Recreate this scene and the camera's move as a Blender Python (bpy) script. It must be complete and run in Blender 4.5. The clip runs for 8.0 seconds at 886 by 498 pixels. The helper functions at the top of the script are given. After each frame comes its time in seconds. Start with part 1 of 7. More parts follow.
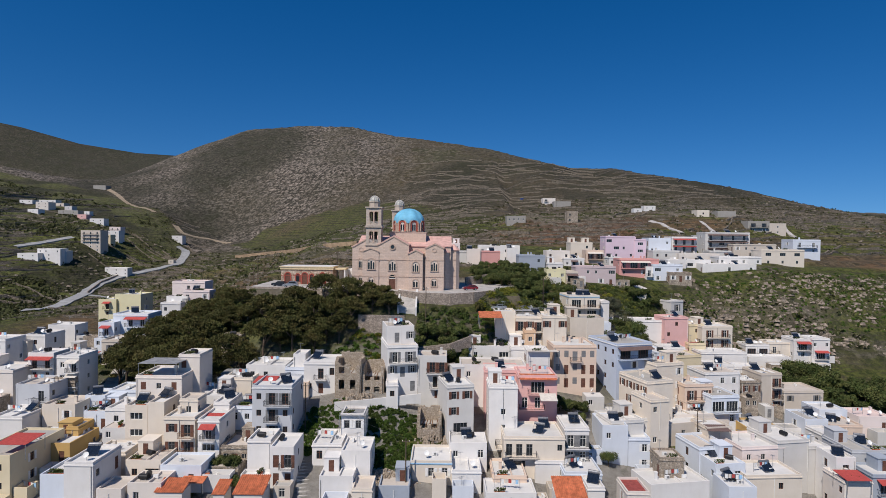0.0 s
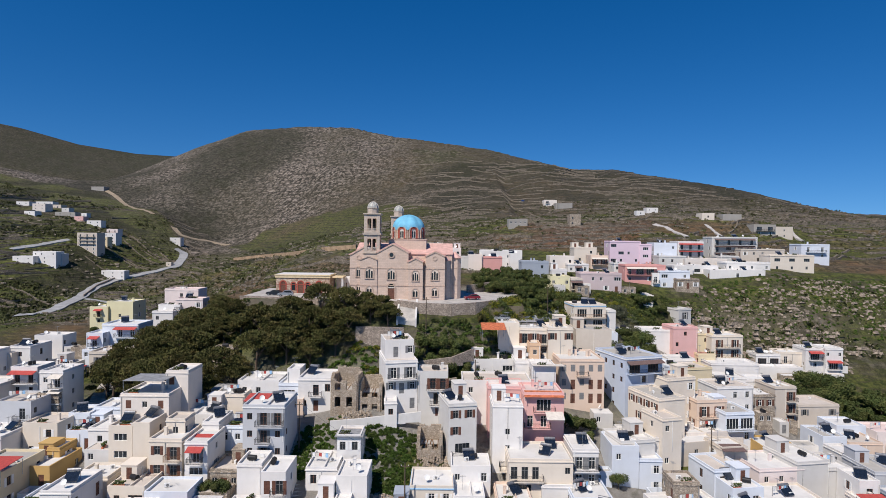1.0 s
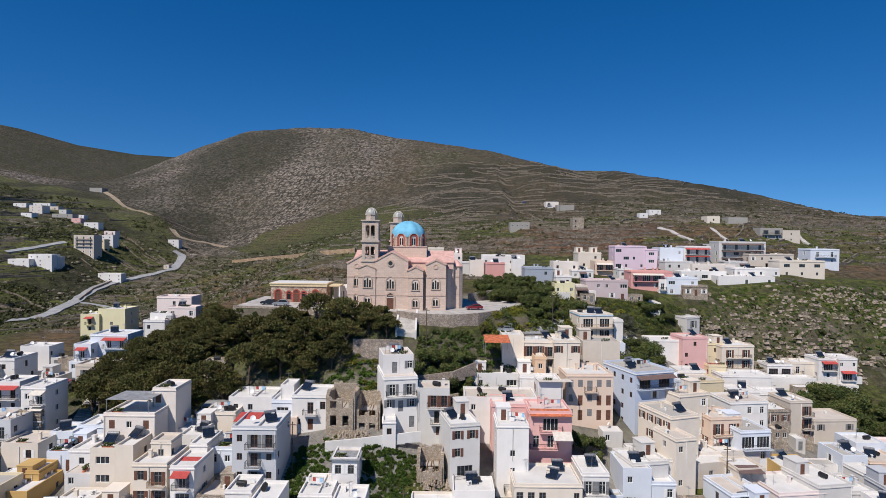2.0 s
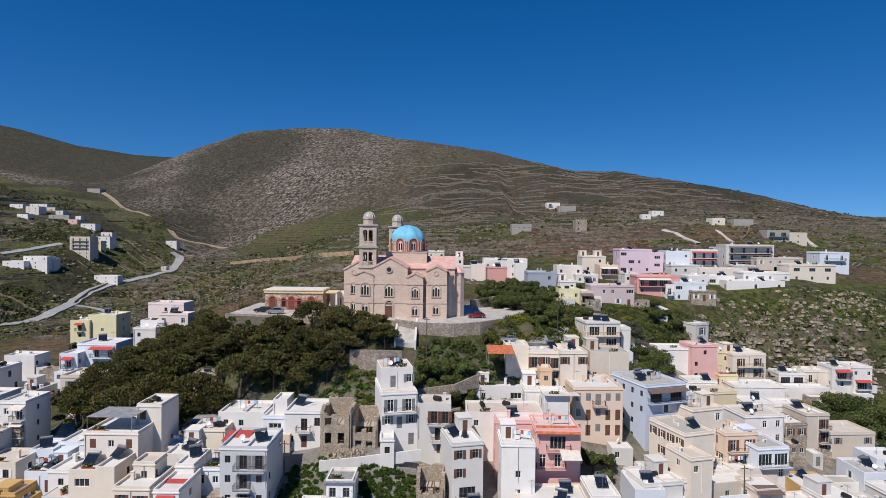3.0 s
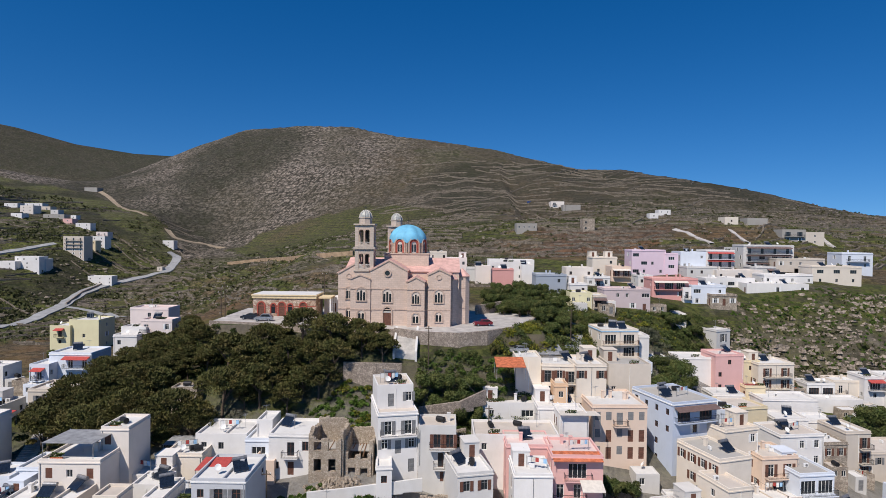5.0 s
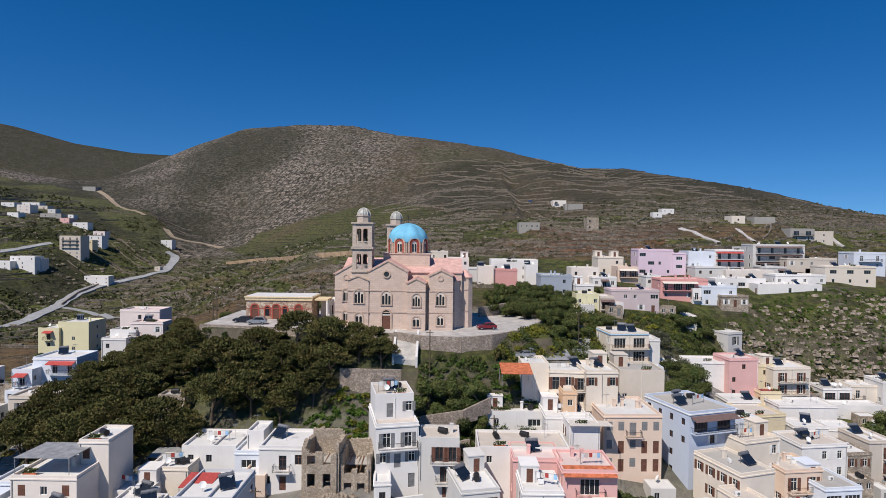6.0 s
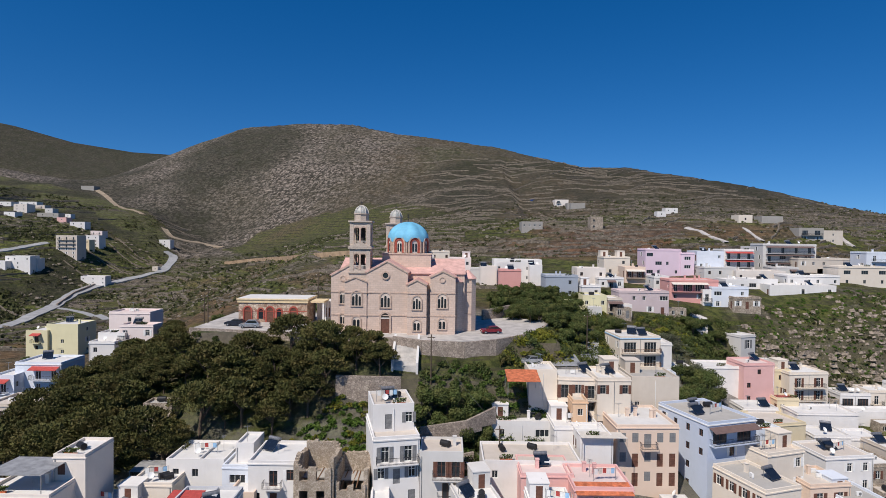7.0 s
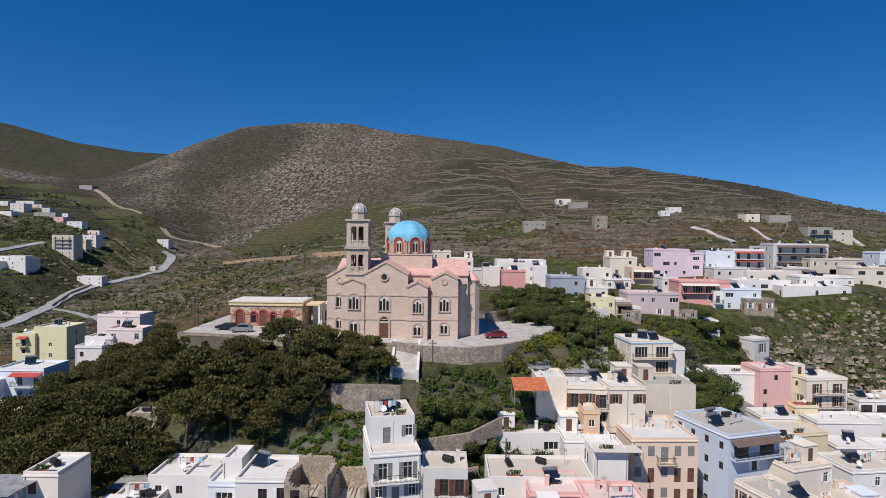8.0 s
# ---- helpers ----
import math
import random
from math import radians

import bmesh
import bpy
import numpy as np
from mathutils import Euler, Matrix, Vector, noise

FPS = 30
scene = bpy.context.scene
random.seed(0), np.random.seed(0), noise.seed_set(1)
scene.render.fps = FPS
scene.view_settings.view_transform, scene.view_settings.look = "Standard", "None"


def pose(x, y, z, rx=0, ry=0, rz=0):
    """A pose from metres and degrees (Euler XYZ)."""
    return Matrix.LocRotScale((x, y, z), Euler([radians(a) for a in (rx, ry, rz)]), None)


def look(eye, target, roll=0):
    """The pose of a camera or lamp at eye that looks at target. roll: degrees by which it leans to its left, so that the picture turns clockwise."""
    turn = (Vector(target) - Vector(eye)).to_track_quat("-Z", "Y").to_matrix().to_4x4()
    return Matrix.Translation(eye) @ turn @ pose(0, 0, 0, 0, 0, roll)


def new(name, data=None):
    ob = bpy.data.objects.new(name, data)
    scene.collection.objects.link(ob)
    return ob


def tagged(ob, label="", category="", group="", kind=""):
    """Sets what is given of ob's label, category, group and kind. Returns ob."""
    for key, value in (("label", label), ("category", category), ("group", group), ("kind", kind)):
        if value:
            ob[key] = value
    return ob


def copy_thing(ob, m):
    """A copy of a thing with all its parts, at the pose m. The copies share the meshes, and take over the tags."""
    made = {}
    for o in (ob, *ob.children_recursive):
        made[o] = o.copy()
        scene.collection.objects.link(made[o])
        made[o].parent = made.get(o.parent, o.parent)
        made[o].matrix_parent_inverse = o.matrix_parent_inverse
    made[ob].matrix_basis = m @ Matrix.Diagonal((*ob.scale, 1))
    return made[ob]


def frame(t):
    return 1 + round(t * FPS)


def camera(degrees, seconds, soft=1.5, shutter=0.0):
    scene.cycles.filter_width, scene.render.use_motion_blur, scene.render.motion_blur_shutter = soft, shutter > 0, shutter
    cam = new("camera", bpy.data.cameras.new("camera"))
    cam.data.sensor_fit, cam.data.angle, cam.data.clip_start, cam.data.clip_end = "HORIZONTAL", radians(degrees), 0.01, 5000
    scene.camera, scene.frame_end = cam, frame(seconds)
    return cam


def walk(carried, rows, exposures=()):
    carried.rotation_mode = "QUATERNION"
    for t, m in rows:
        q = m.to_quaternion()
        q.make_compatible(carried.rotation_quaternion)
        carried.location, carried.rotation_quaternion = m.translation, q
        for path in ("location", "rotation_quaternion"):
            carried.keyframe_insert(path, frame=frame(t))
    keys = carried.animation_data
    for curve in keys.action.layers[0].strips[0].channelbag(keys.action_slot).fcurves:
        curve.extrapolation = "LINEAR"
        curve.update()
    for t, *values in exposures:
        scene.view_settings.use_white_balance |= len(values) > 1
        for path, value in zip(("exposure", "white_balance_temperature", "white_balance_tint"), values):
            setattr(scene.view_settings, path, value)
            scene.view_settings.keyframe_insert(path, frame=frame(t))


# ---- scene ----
cam = camera(75.3, 8.0, soft=0.6)
METRES, EYE, TILT, LEAN, TURN = 48.0, 50.0, 0.0, 0.0, 0.0
ROWS = [
    (0.0, 0.0, 0.0, 0.0, 0.01, -1.11, -0.67),
    (0.5, -0.0021, 0.0603, 0.0194, 0.03, -1.08, -0.67),
    (1.0, -0.0042, 0.1203, 0.0398, 0.03, -1.08, -0.67),
    (1.5, -0.0062, 0.1806, 0.0589, 0.06, -1.06, -0.68),
    (3.0, -0.0124, 0.3628, 0.1035, 0.08, -1.03, -0.67),
    (3.5, -0.014, 0.4232, 0.1071, 0.11, -1.05, -0.66),
    (4.0, -0.016, 0.4841, 0.1095, 0.15, -1.06, -0.67),
    (4.5, -0.0187, 0.5457, 0.11, 0.19, -1.08, -0.67),
    (6.0, -0.028, 0.7335, 0.1087, 0.27, -1.16, -0.64),
    (6.5, -0.0313, 0.7961, 0.1078, 0.3, -1.18, -0.64),
    (7.0, -0.0342, 0.8586, 0.1066, 0.33, -1.19, -0.64),
    (7.5, -0.0376, 0.9212, 0.106, 0.35, -1.2, -0.63),
    (8.0, -0.0408, 0.9839, 0.1055, 0.38, -1.22, -0.63),
]
walk(cam, [(t, pose(0, 0, EYE, TILT, LEAN, TURN) @ pose(METRES * x, METRES * y, METRES * z, 90 + pitch, roll, yaw)) for t, x, y, z, yaw, pitch, roll in ROWS],
     [(0.0, -0.16), (0.5, 0.04), (1.0, 0.03), (3.0, 0.02), (8.0, 0.0)])

# ---- world and sun ----
SUN_FROM = Vector((-0.36, -0.58, 0.85)).normalized()
world = bpy.data.worlds.new("sky")
scene.world = world
world.use_nodes = True
wn = world.node_tree.nodes
sky = wn.new("ShaderNodeTexSky")
sky.sky_type, sky.sun_disc = "NISHITA", False
sky.sun_elevation = math.asin(SUN_FROM.z)
sky.sun_rotation = math.atan2(SUN_FROM.x, SUN_FROM.y)
sky.altitude, sky.air_density, sky.dust_density, sky.ozone_density = 600, 0.9, 0.0, 4.0
wn["Background"].inputs["Strength"].default_value = 0.090
deep = wn.new("ShaderNodeHueSaturation")
deep.inputs["Saturation"].default_value, deep.inputs["Value"].default_value = 1.36, 1.13
deep.inputs["Hue"].default_value = 0.505
# clear, dry air: the sky keeps its deep blue almost down to the hills
dirn, lift, unit = wn.new("ShaderNodeTexCoord"), wn.new("ShaderNodeVectorMath"), wn.new("ShaderNodeVectorMath")
lift.operation, unit.operation = "ADD", "NORMALIZE"
lift.inputs[1].default_value = (0, 0, 0.10)
world.node_tree.links.new(dirn.outputs["Generated"], lift.inputs[0])
world.node_tree.links.new(lift.outputs[0], unit.inputs[0])
world.node_tree.links.new(unit.outputs[0], sky.inputs["Vector"])
world.node_tree.links.new(sky.outputs[0], deep.inputs["Color"])
world.node_tree.links.new(deep.outputs[0], wn["Background"].inputs["Color"])
sun = new("sun", bpy.data.lights.new("sun", "SUN"))
sun.data.energy, sun.data.angle, sun.data.color = 4.8, radians(0.53), (1.0, 0.925, 0.845)
sun.matrix_world = look(SUN_FROM * 400, (0, 0, 0))


# ---- materials ----
def shader(name, rough=0.9, metal=0.0):
    m = bpy.data.materials.new(name)
    m.use_nodes = True
    b = m.node_tree.nodes["Principled BSDF"]
    b.inputs["Roughness"].default_value, b.inputs["Metallic"].default_value = rough, metal
    b.inputs["Specular IOR Level"].default_value = 0.25
    return m, m.node_tree.nodes, m.node_tree.links, b


def noise_node(n, l, scale, detail=4.0, rough=0.6, coord="Object", stretch=None):
    tc = n.new("ShaderNodeTexCoord")
    t = n.new("ShaderNodeTexNoise")
    t.inputs["Scale"].default_value, t.inputs["Detail"].default_value, t.inputs["Roughness"].default_value = scale, detail, rough
    if stretch:
        mp = n.new("ShaderNodeMapping")
        mp.inputs["Scale"].default_value = stretch
        l.new(tc.outputs[coord], mp.inputs["Vector"])
        l.new(mp.outputs[0], t.inputs["Vector"])
    else:
        l.new(tc.outputs[coord], t.inputs["Vector"])
    return t.outputs["Fac"]


def ramp(n, l, fac, *stops):
    r = n.new("ShaderNodeValToRGB")
    e = r.color_ramp.elements
    while len(e) < len(stops):
        e.new(0.5)
    for el, (p, c) in zip(e, stops):
        el.position, el.color = p, (*c, 1) if not isinstance(c, float) else (c, c, c, 1)
    l.new(fac, r.inputs[0])
    return r.outputs[0]


def mix(n, l, fac, a, b, kind="MIX"):
    m = n.new("ShaderNodeMix")
    m.data_type, m.blend_type = "RGBA", kind
    for s, v in ((0, fac), (6, a), (7, b)):
        if isinstance(v, bpy.types.NodeSocket):
            l.new(v, m.inputs[s])
        elif isinstance(v, (int, float)):
            m.inputs[s].default_value = v if s == 0 else (v, v, v, 1)
        else:
            m.inputs[s].default_value = (*v, 1)
    return m.outputs[2]


def bump(n, l, b, height, strength, dist):
    k = n.new("ShaderNodeBump")
    k.inputs["Strength"].default_value, k.inputs["Distance"].default_value = strength, dist
    l.new(height, k.inputs["Height"])
    l.new(k.outputs[0], b.inputs["Normal"])


def island(n):
    return n.new("ShaderNodeNewGeometry").outputs["Random Per Island"]


def per_object(n):
    return n.new("ShaderNodeObjectInfo").outputs["Random"]


def plaster(name, c, dirt=0.35):
    """Painted render: broad unevenness, rain streaks and fine grain."""
    m, n, l, b = shader(name, 0.92)
    big = noise_node(n, l, 0.35, 5)
    streak = noise_node(n, l, 1.0, 5, 0.7, stretch=(1.1, 1.1, 0.25))
    dark = tuple(v * f for v, f in zip(c, (0.72, 0.69, 0.64)))
    col = mix(n, l, ramp(n, l, big, (0.35, 0.0), (0.75, dirt)), c, dark)
    col = mix(n, l, ramp(n, l, streak, (0.54, 0.0), (0.78, dirt * 0.7)), col, tuple(v * 0.66 for v in c))
    hue = n.new("ShaderNodeHueSaturation")
    l.new(ramp(n, l, per_object(n), (0.0, 0.93), (1.0, 1.03)), hue.inputs["Value"])
    l.new(col, hue.inputs["Color"])
    l.new(hue.outputs[0], b.inputs["Base Color"])
    bump(n, l, b, noise_node(n, l, 6.0, 5), 0.25, 0.02)
    return m


def simple(name, c, rough=0.8, metal=0.0, var=0.25, scale=2.0, spec=0.25):
    m, n, l, b = shader(name, rough, metal)
    b.inputs["Specular IOR Level"].default_value = spec
    f = noise_node(n, l, scale, 5)
    col = mix(n, l, ramp(n, l, f, (0.35, 0.0), (0.7, 1.0)), tuple(v * (1 - var) for v in c), tuple(min(1, v * (1 + var)) for v in c))
    l.new(col, b.inputs["Base Color"])
    return m


WALL = {
    "white": plaster("white_lime_plaster", (0.75, 0.725, 0.695), 0.35),
    "whiteblue": plaster("bluish_white_plaster", (0.67, 0.71, 0.77), 0.3),
    "greywhite": plaster("grey_white_plaster", (0.62, 0.60, 0.57), 0.3),
    "cream": plaster("cream_plaster", (0.73, 0.65, 0.55), 0.3),
    "beige": plaster("beige_plaster", (0.61, 0.54, 0.46), 0.35),
    "warmwhite": plaster("warm_white_plaster", (0.72, 0.655, 0.59), 0.3),
    "grey": plaster("pale_grey_plaster", (0.53, 0.54, 0.56), 0.3),
    "bluegrey": plaster("blue_grey_plaster", (0.36, 0.40, 0.46), 0.3),
    "blue": plaster("sky_blue_plaster", (0.53, 0.59, 0.70), 0.25),
    "ochre": plaster("ochre_plaster", (0.55, 0.36, 0.14), 0.3),
    "paleyellow": plaster("pale_yellow_plaster", (0.70, 0.65, 0.42), 0.25),
    "sand": plaster("sand_yellow_plaster", (0.71, 0.61, 0.42), 0.3),
    "peach": plaster("peach_plaster", (0.70, 0.55, 0.44), 0.3),
    "pinkwhite": plaster("pinkish_white_plaster", (0.76, 0.66, 0.62), 0.25),
    "pink": plaster("pink_plaster", (0.74, 0.45, 0.42), 0.28),
    "salmon": plaster("salmon_plaster", (0.66, 0.34, 0.31), 0.28),
    "lilac": plaster("lilac_plaster", (0.74, 0.58, 0.66), 0.2),
    "mauve": plaster("mauve_plaster", (0.58, 0.48, 0.48), 0.3),
    "orange": plaster("orange_plaster", (0.72, 0.50, 0.33), 0.3),
    "concrete": plaster("bare_concrete", (0.36, 0.34, 0.31), 0.5),
}
ROOF = {
    "white": plaster("whitewashed_roof", (0.66, 0.645, 0.62), 0.45),
    "grey": plaster("grey_screed_roof", (0.42, 0.40, 0.37), 0.5),
    "tan": plaster("weathered_tan_roof", (0.56, 0.50, 0.44), 0.5),
    "pink": plaster("faded_pink_roof", (0.70, 0.56, 0.52), 0.4),
    "darkred": simple("oxide_red_roof", (0.30, 0.07, 0.06), 0.75),
}


def rubble(name, light, dark, scale=2.2):
    m, n, l, b = shader(name, 0.95)
    tc = n.new("ShaderNodeTexCoord")
    v = n.new("ShaderNodeTexVoronoi")
    v.inputs["Scale"].default_value = scale
    l.new(tc.outputs["Object"], v.inputs["Vector"])
    edge = n.new("ShaderNodeTexVoronoi")
    edge.feature = "DISTANCE_TO_EDGE"
    edge.inputs["Scale"].default_value = scale
    l.new(tc.outputs["Object"], edge.inputs["Vector"])
    sep = n.new("ShaderNodeSeparateColor")
    l.new(v.outputs["Color"], sep.inputs[0])
    col = mix(n, l, sep.outputs[0], dark, light)
    col = mix(n, l, ramp(n, l, noise_node(n, l, 0.5), (0.4, 0.0), (0.7, 0.45)), col, tuple(q * 0.55 for q in dark))
    col = mix(n, l, ramp(n, l, edge.outputs["Distance"], (0.0, 0.6), (0.09, 0.0)), col, tuple(q * 0.4 for q in dark))
    l.new(col, b.inputs["Base Color"])
    bump(n, l, b, ramp(n, l, edge.outputs["Distance"], (0.0, 0.0), (0.15, 1.0)), 0.8, 0.06)
    return m


WALL["stone"] = rubble("rubble_stone", (0.52, 0.44, 0.35), (0.30, 0.245, 0.19))
M_DRYSTONE = rubble("terrace_stone", (0.48, 0.40, 0.33), (0.27, 0.22, 0.18), 3.0)
M_ROCK = simple("limestone_rock", (0.20, 0.17, 0.135), 0.95, var=0.45, scale=1.3)
M_KNOLL = simple("pale_broken_rock", (0.25, 0.205, 0.16), 0.95, var=0.6, scale=1.1)
M_EARTH = simple("ochre_cut_earth", (0.33, 0.235, 0.15), 0.97, var=0.3, scale=0.4)
M_BLUEBAND = simple("pale_blue_parapet_paint", (0.32, 0.52, 0.72), 0.8, var=0.1)
M_GLASS = simple("dark_window_glass", (0.02, 0.025, 0.03), 0.12, var=0.2, spec=0.5)
M_DARK = simple("unlit_room_inside", (0.05, 0.045, 0.04), 0.9)
M_TRIM = simple("white_joinery_paint", (0.75, 0.74, 0.71), 0.6, var=0.06)
M_BROWN = simple("brown_shutter_paint", (0.14, 0.065, 0.045), 0.65)
M_GREYSHUT = simple("grey_shutter_paint", (0.20, 0.20, 0.20), 0.65)
M_WOOD = simple("weathered_timber", (0.20, 0.11, 0.06), 0.8, scale=5)
M_IRON = simple("dark_ironwork", (0.035, 0.035, 0.04), 0.5, 0.3)
M_STEEL = simple("galvanised_steel", (0.45, 0.46, 0.47), 0.4, 0.8)
M_PANEL = simple("solar_collector_glass", (0.012, 0.018, 0.03), 0.15, var=0.3, spec=0.6)
M_TANKM = simple("dull_tank_metal", (0.22, 0.22, 0.23), 0.45, 0.5)
M_BLACK = simple("black_plastic_tank", (0.02, 0.02, 0.022), 0.5)
M_TILE = simple("terracotta_tile", (0.50, 0.15, 0.07), 0.85, var=0.35, scale=1.5)
M_RED = simple("red_awning_cloth", (0.42, 0.07, 0.06), 0.85, var=0.15)
M_CLOTH = simple("cream_awning_cloth", (0.62, 0.57, 0.50), 0.9, var=0.1)
M_GREYROOF = simple("grey_corrugated_sheet", (0.33, 0.33, 0.33), 0.6, 0.2, scale=1.0)
M_BROWNCLOTH = simple("brown_awning_cloth", (0.15, 0.10, 0.09), 0.85, var=0.15)
M_ASPHALT = simple("worn_asphalt", (0.30, 0.30, 0.30), 0.9, var=0.18, scale=0.3)
M_PAVE = simple("pale_paving", (0.44, 0.41, 0.38), 0.9, var=0.22, scale=0.5)
M_STEP = simple("pale_step_stone", (0.52, 0.49, 0.45), 0.9, var=0.2, scale=0.9)
M_BARK = simple("grey_brown_bark", (0.12, 0.09, 0.065), 0.95, scale=4)
M_POLE = simple("creosoted_pole", (0.10, 0.075, 0.055), 0.9, scale=3)


def foliage(name, a, b_, c):
    m, n, l, b = shader(name, 0.7)
    col = mix(n, l, island(n), a, b_)
    col = mix(n, l, ramp(n, l, noise_node(n, l, 0.45, 3), (0.45, 0.0), (0.68, 0.75)), col, c)
    hue = n.new("ShaderNodeHueSaturation")
    l.new(ramp(n, l, per_object(n), (0.0, 0.75), (1.0, 1.25)), hue.inputs["Value"])
    l.new(col, hue.inputs["Color"])
    l.new(hue.outputs[0], b.inputs["Base Color"])
    b.inputs["Specular IOR Level"].default_value = 0.15
    return m


M_PINE = foliage("pine_needles", (0.042, 0.049, 0.015), (0.100, 0.098, 0.030), (0.125, 0.095, 0.035))
M_LEAF = foliage("evergreen_leaves", (0.035, 0.055, 0.015), (0.08, 0.10, 0.03), (0.11, 0.11, 0.035))
M_OLIVE = foliage("grey_green_leaves", (0.05, 0.06, 0.035), (0.11, 0.12, 0.075), (0.12, 0.11, 0.07))
M_BROOM = foliage("yellow_green_scrub", (0.07, 0.085, 0.015), (0.17, 0.17, 0.02), (0.20, 0.17, 0.03))
M_WEED = foliage("spring_weeds", (0.035, 0.075, 0.012), (0.09, 0.14, 0.025), (0.08, 0.10, 0.03))
M_SCRUB = foliage("dry_scrub", (0.055, 0.055, 0.03), (0.12, 0.11, 0.06), (0.10, 0.085, 0.05))


# ---- mesh tools ----
class Solid:
    """Gathers boxes and polygons into one mesh."""

    def __init__(self):
        self.v, self.f, self.m = [], [], []

    def poly(self, pts, mat=0):
        k = len(self.v)
        self.v += [tuple(p) for p in pts]
        self.f.append(tuple(range(k, k + len(pts))))
        self.m.append(mat)
        return self

    def box(self, x0, y0, z0, x1, y1, z1, mat=0):
        k = len(self.v)
        self.v += [(x0, y0, z0), (x1, y0, z0), (x1, y1, z0), (x0, y1, z0), (x0, y0, z1), (x1, y0, z1), (x1, y1, z1), (x0, y1, z1)]
        for q in ((0, 3, 2, 1), (4, 5, 6, 7), (0, 1, 5, 4), (1, 2, 6, 5), (2, 3, 7, 6), (3, 0, 4, 7)):
            self.f.append(tuple(k + i for i in q))
            self.m.append(mat)
        return self

    def prism(self, low, high, mat=0):
        """A closed body between two loops with the same number of points."""
        k, c = len(self.v), len(low)
        self.v += [tuple(p) for p in low] + [tuple(p) for p in high]
        self.f += [tuple(k + c - 1 - i for i in range(c)), tuple(k + c + i for i in range(c))]
        self.f += [(k + i, k + (i + 1) % c, k + c + (i + 1) % c, k + c + i) for i in range(c)]
        self.m += [mat] * (c + 2)
        return self

    def tube(self, a, b, r, r2=None, sides=8, mat=0):
        a, b = Vector(a), Vector(b)
        q = (b - a).to_track_quat("Z", "Y")
        ring = [Vector((math.cos(6.28319 * i / sides), math.sin(6.28319 * i / sides), 0)) for i in range(sides)]
        return self.prism([a + q @ (p * r) for p in ring], [b + q @ (p * (r if r2 is None else r2)) for p in ring], mat)

    def lathe(self, cx, cy, rings, sides=16, mat=0, cap=True):
        k = len(self.v)
        for r, z in rings:
            self.v += [(cx + r * math.cos(6.28319 * i / sides), cy + r * math.sin(6.28319 * i / sides), z) for i in range(sides)]
        for j in range(len(rings) - 1):
            for i in range(sides):
                a, b = k + j * sides + i, k + j * sides + (i + 1) % sides
                self.f.append((a, b, b + sides, a + sides))
                self.m.append(mat)
        if cap:
            self.f.append(tuple(k + (len(rings) - 1) * sides + i for i in range(sides)))
            self.m.append(mat)
        return self

    def mesh(self, name, *mats, smooth=False):
        me = bpy.data.meshes.new(name)
        me.from_pydata(self.v, [], self.f)
        for m in mats:
            me.materials.append(m)
        if len(mats) > 1:
            me.polygons.foreach_set("material_index", self.m)
        if smooth:
            me.polygons.foreach_set("use_smooth", [True] * len(self.f))
        me.update()
        return me


def part(name, data, parent, m=None, label=""):
    """Links a mesh as one part under a thing or a part."""
    ob = new(name, data)
    ob.parent = parent
    if m is not None:
        ob.matrix_local = m
    return tagged(ob, label)


def thing(name, m, label, category, group="", data=None):
    ob = new(name, data)
    ob.matrix_world = m
    return tagged(ob, label, category, group)


# ---- lie of the land ----
TAB = np.random.RandomState(5).rand(256, 256)


def vnoise(x, y):
    xi, yi = np.floor(x).astype(int), np.floor(y).astype(int)
    fx, fy = x - xi, y - yi
    fx, fy = fx * fx * (3 - 2 * fx), fy * fy * (3 - 2 * fy)
    a, b = TAB[xi % 256, yi % 256], TAB[(xi + 1) % 256, yi % 256]
    c, d = TAB[xi % 256, (yi + 1) % 256], TAB[(xi + 1) % 256, (yi + 1) % 256]
    return (a * (1 - fx) + b * fx) * (1 - fy) + (c * (1 - fx) + d * fx) * fy


def fbm(x, y, size, octaves=4):
    out, amp = 0, 0.5
    for k in range(octaves):
        out = out + amp * (vnoise(x / size + 17.3 * k, y / size + 9.1 * k) - 0.5)
        size, amp = size / 2.03, amp * 0.52
    return out


def step01(a, b, v):
    t = np.clip((v - a) / (b - a), 0, 1)
    return t * t * (3 - 2 * t)


SECTIONS = []


def section(x, *pairs):
    """A cut through the slope at x: pairs of distance and height."""
    SECTIONS.append((x, [p[0] for p in pairs], [p[1] for p in pairs]))


section(-700, (0, 0), (300, 30), (500, 85), (700, 125), (1000, 170))
section(-480, (0, 0), (300, 12), (430, 40), (520, 66), (600, 79), (750, 96), (900, 116))
section(-370, (0, -4), (250, 6), (400, 20), (468, 40), (520, 52), (600, 62), (750, 84))
section(-320, (0, -4), (250, 5), (380, 10), (440, 20), (468, 31), (520, 42), (600, 48), (750, 55))
section(-285, (0, -4), (250, 4), (380, 4), (440, 7), (500, 13), (560, 22), (640, 30), (750, 46))
section(-225, (0, -4), (200, 8), (300, 7), (350, 6), (420, 3), (500, 14), (560, 22), (650, 36), (750, 56))
section(-150, (0, -4), (90, 4), (150, 12), (209, 18), (260, 15), (330, 12), (420, 18), (500, 30), (650, 52))
section(-110, (0, -6), (60, -2), (92, 3), (120, 8), (160, 15), (209, 19), (260, 22), (330, 25), (420, 36), (520, 50), (650, 60))
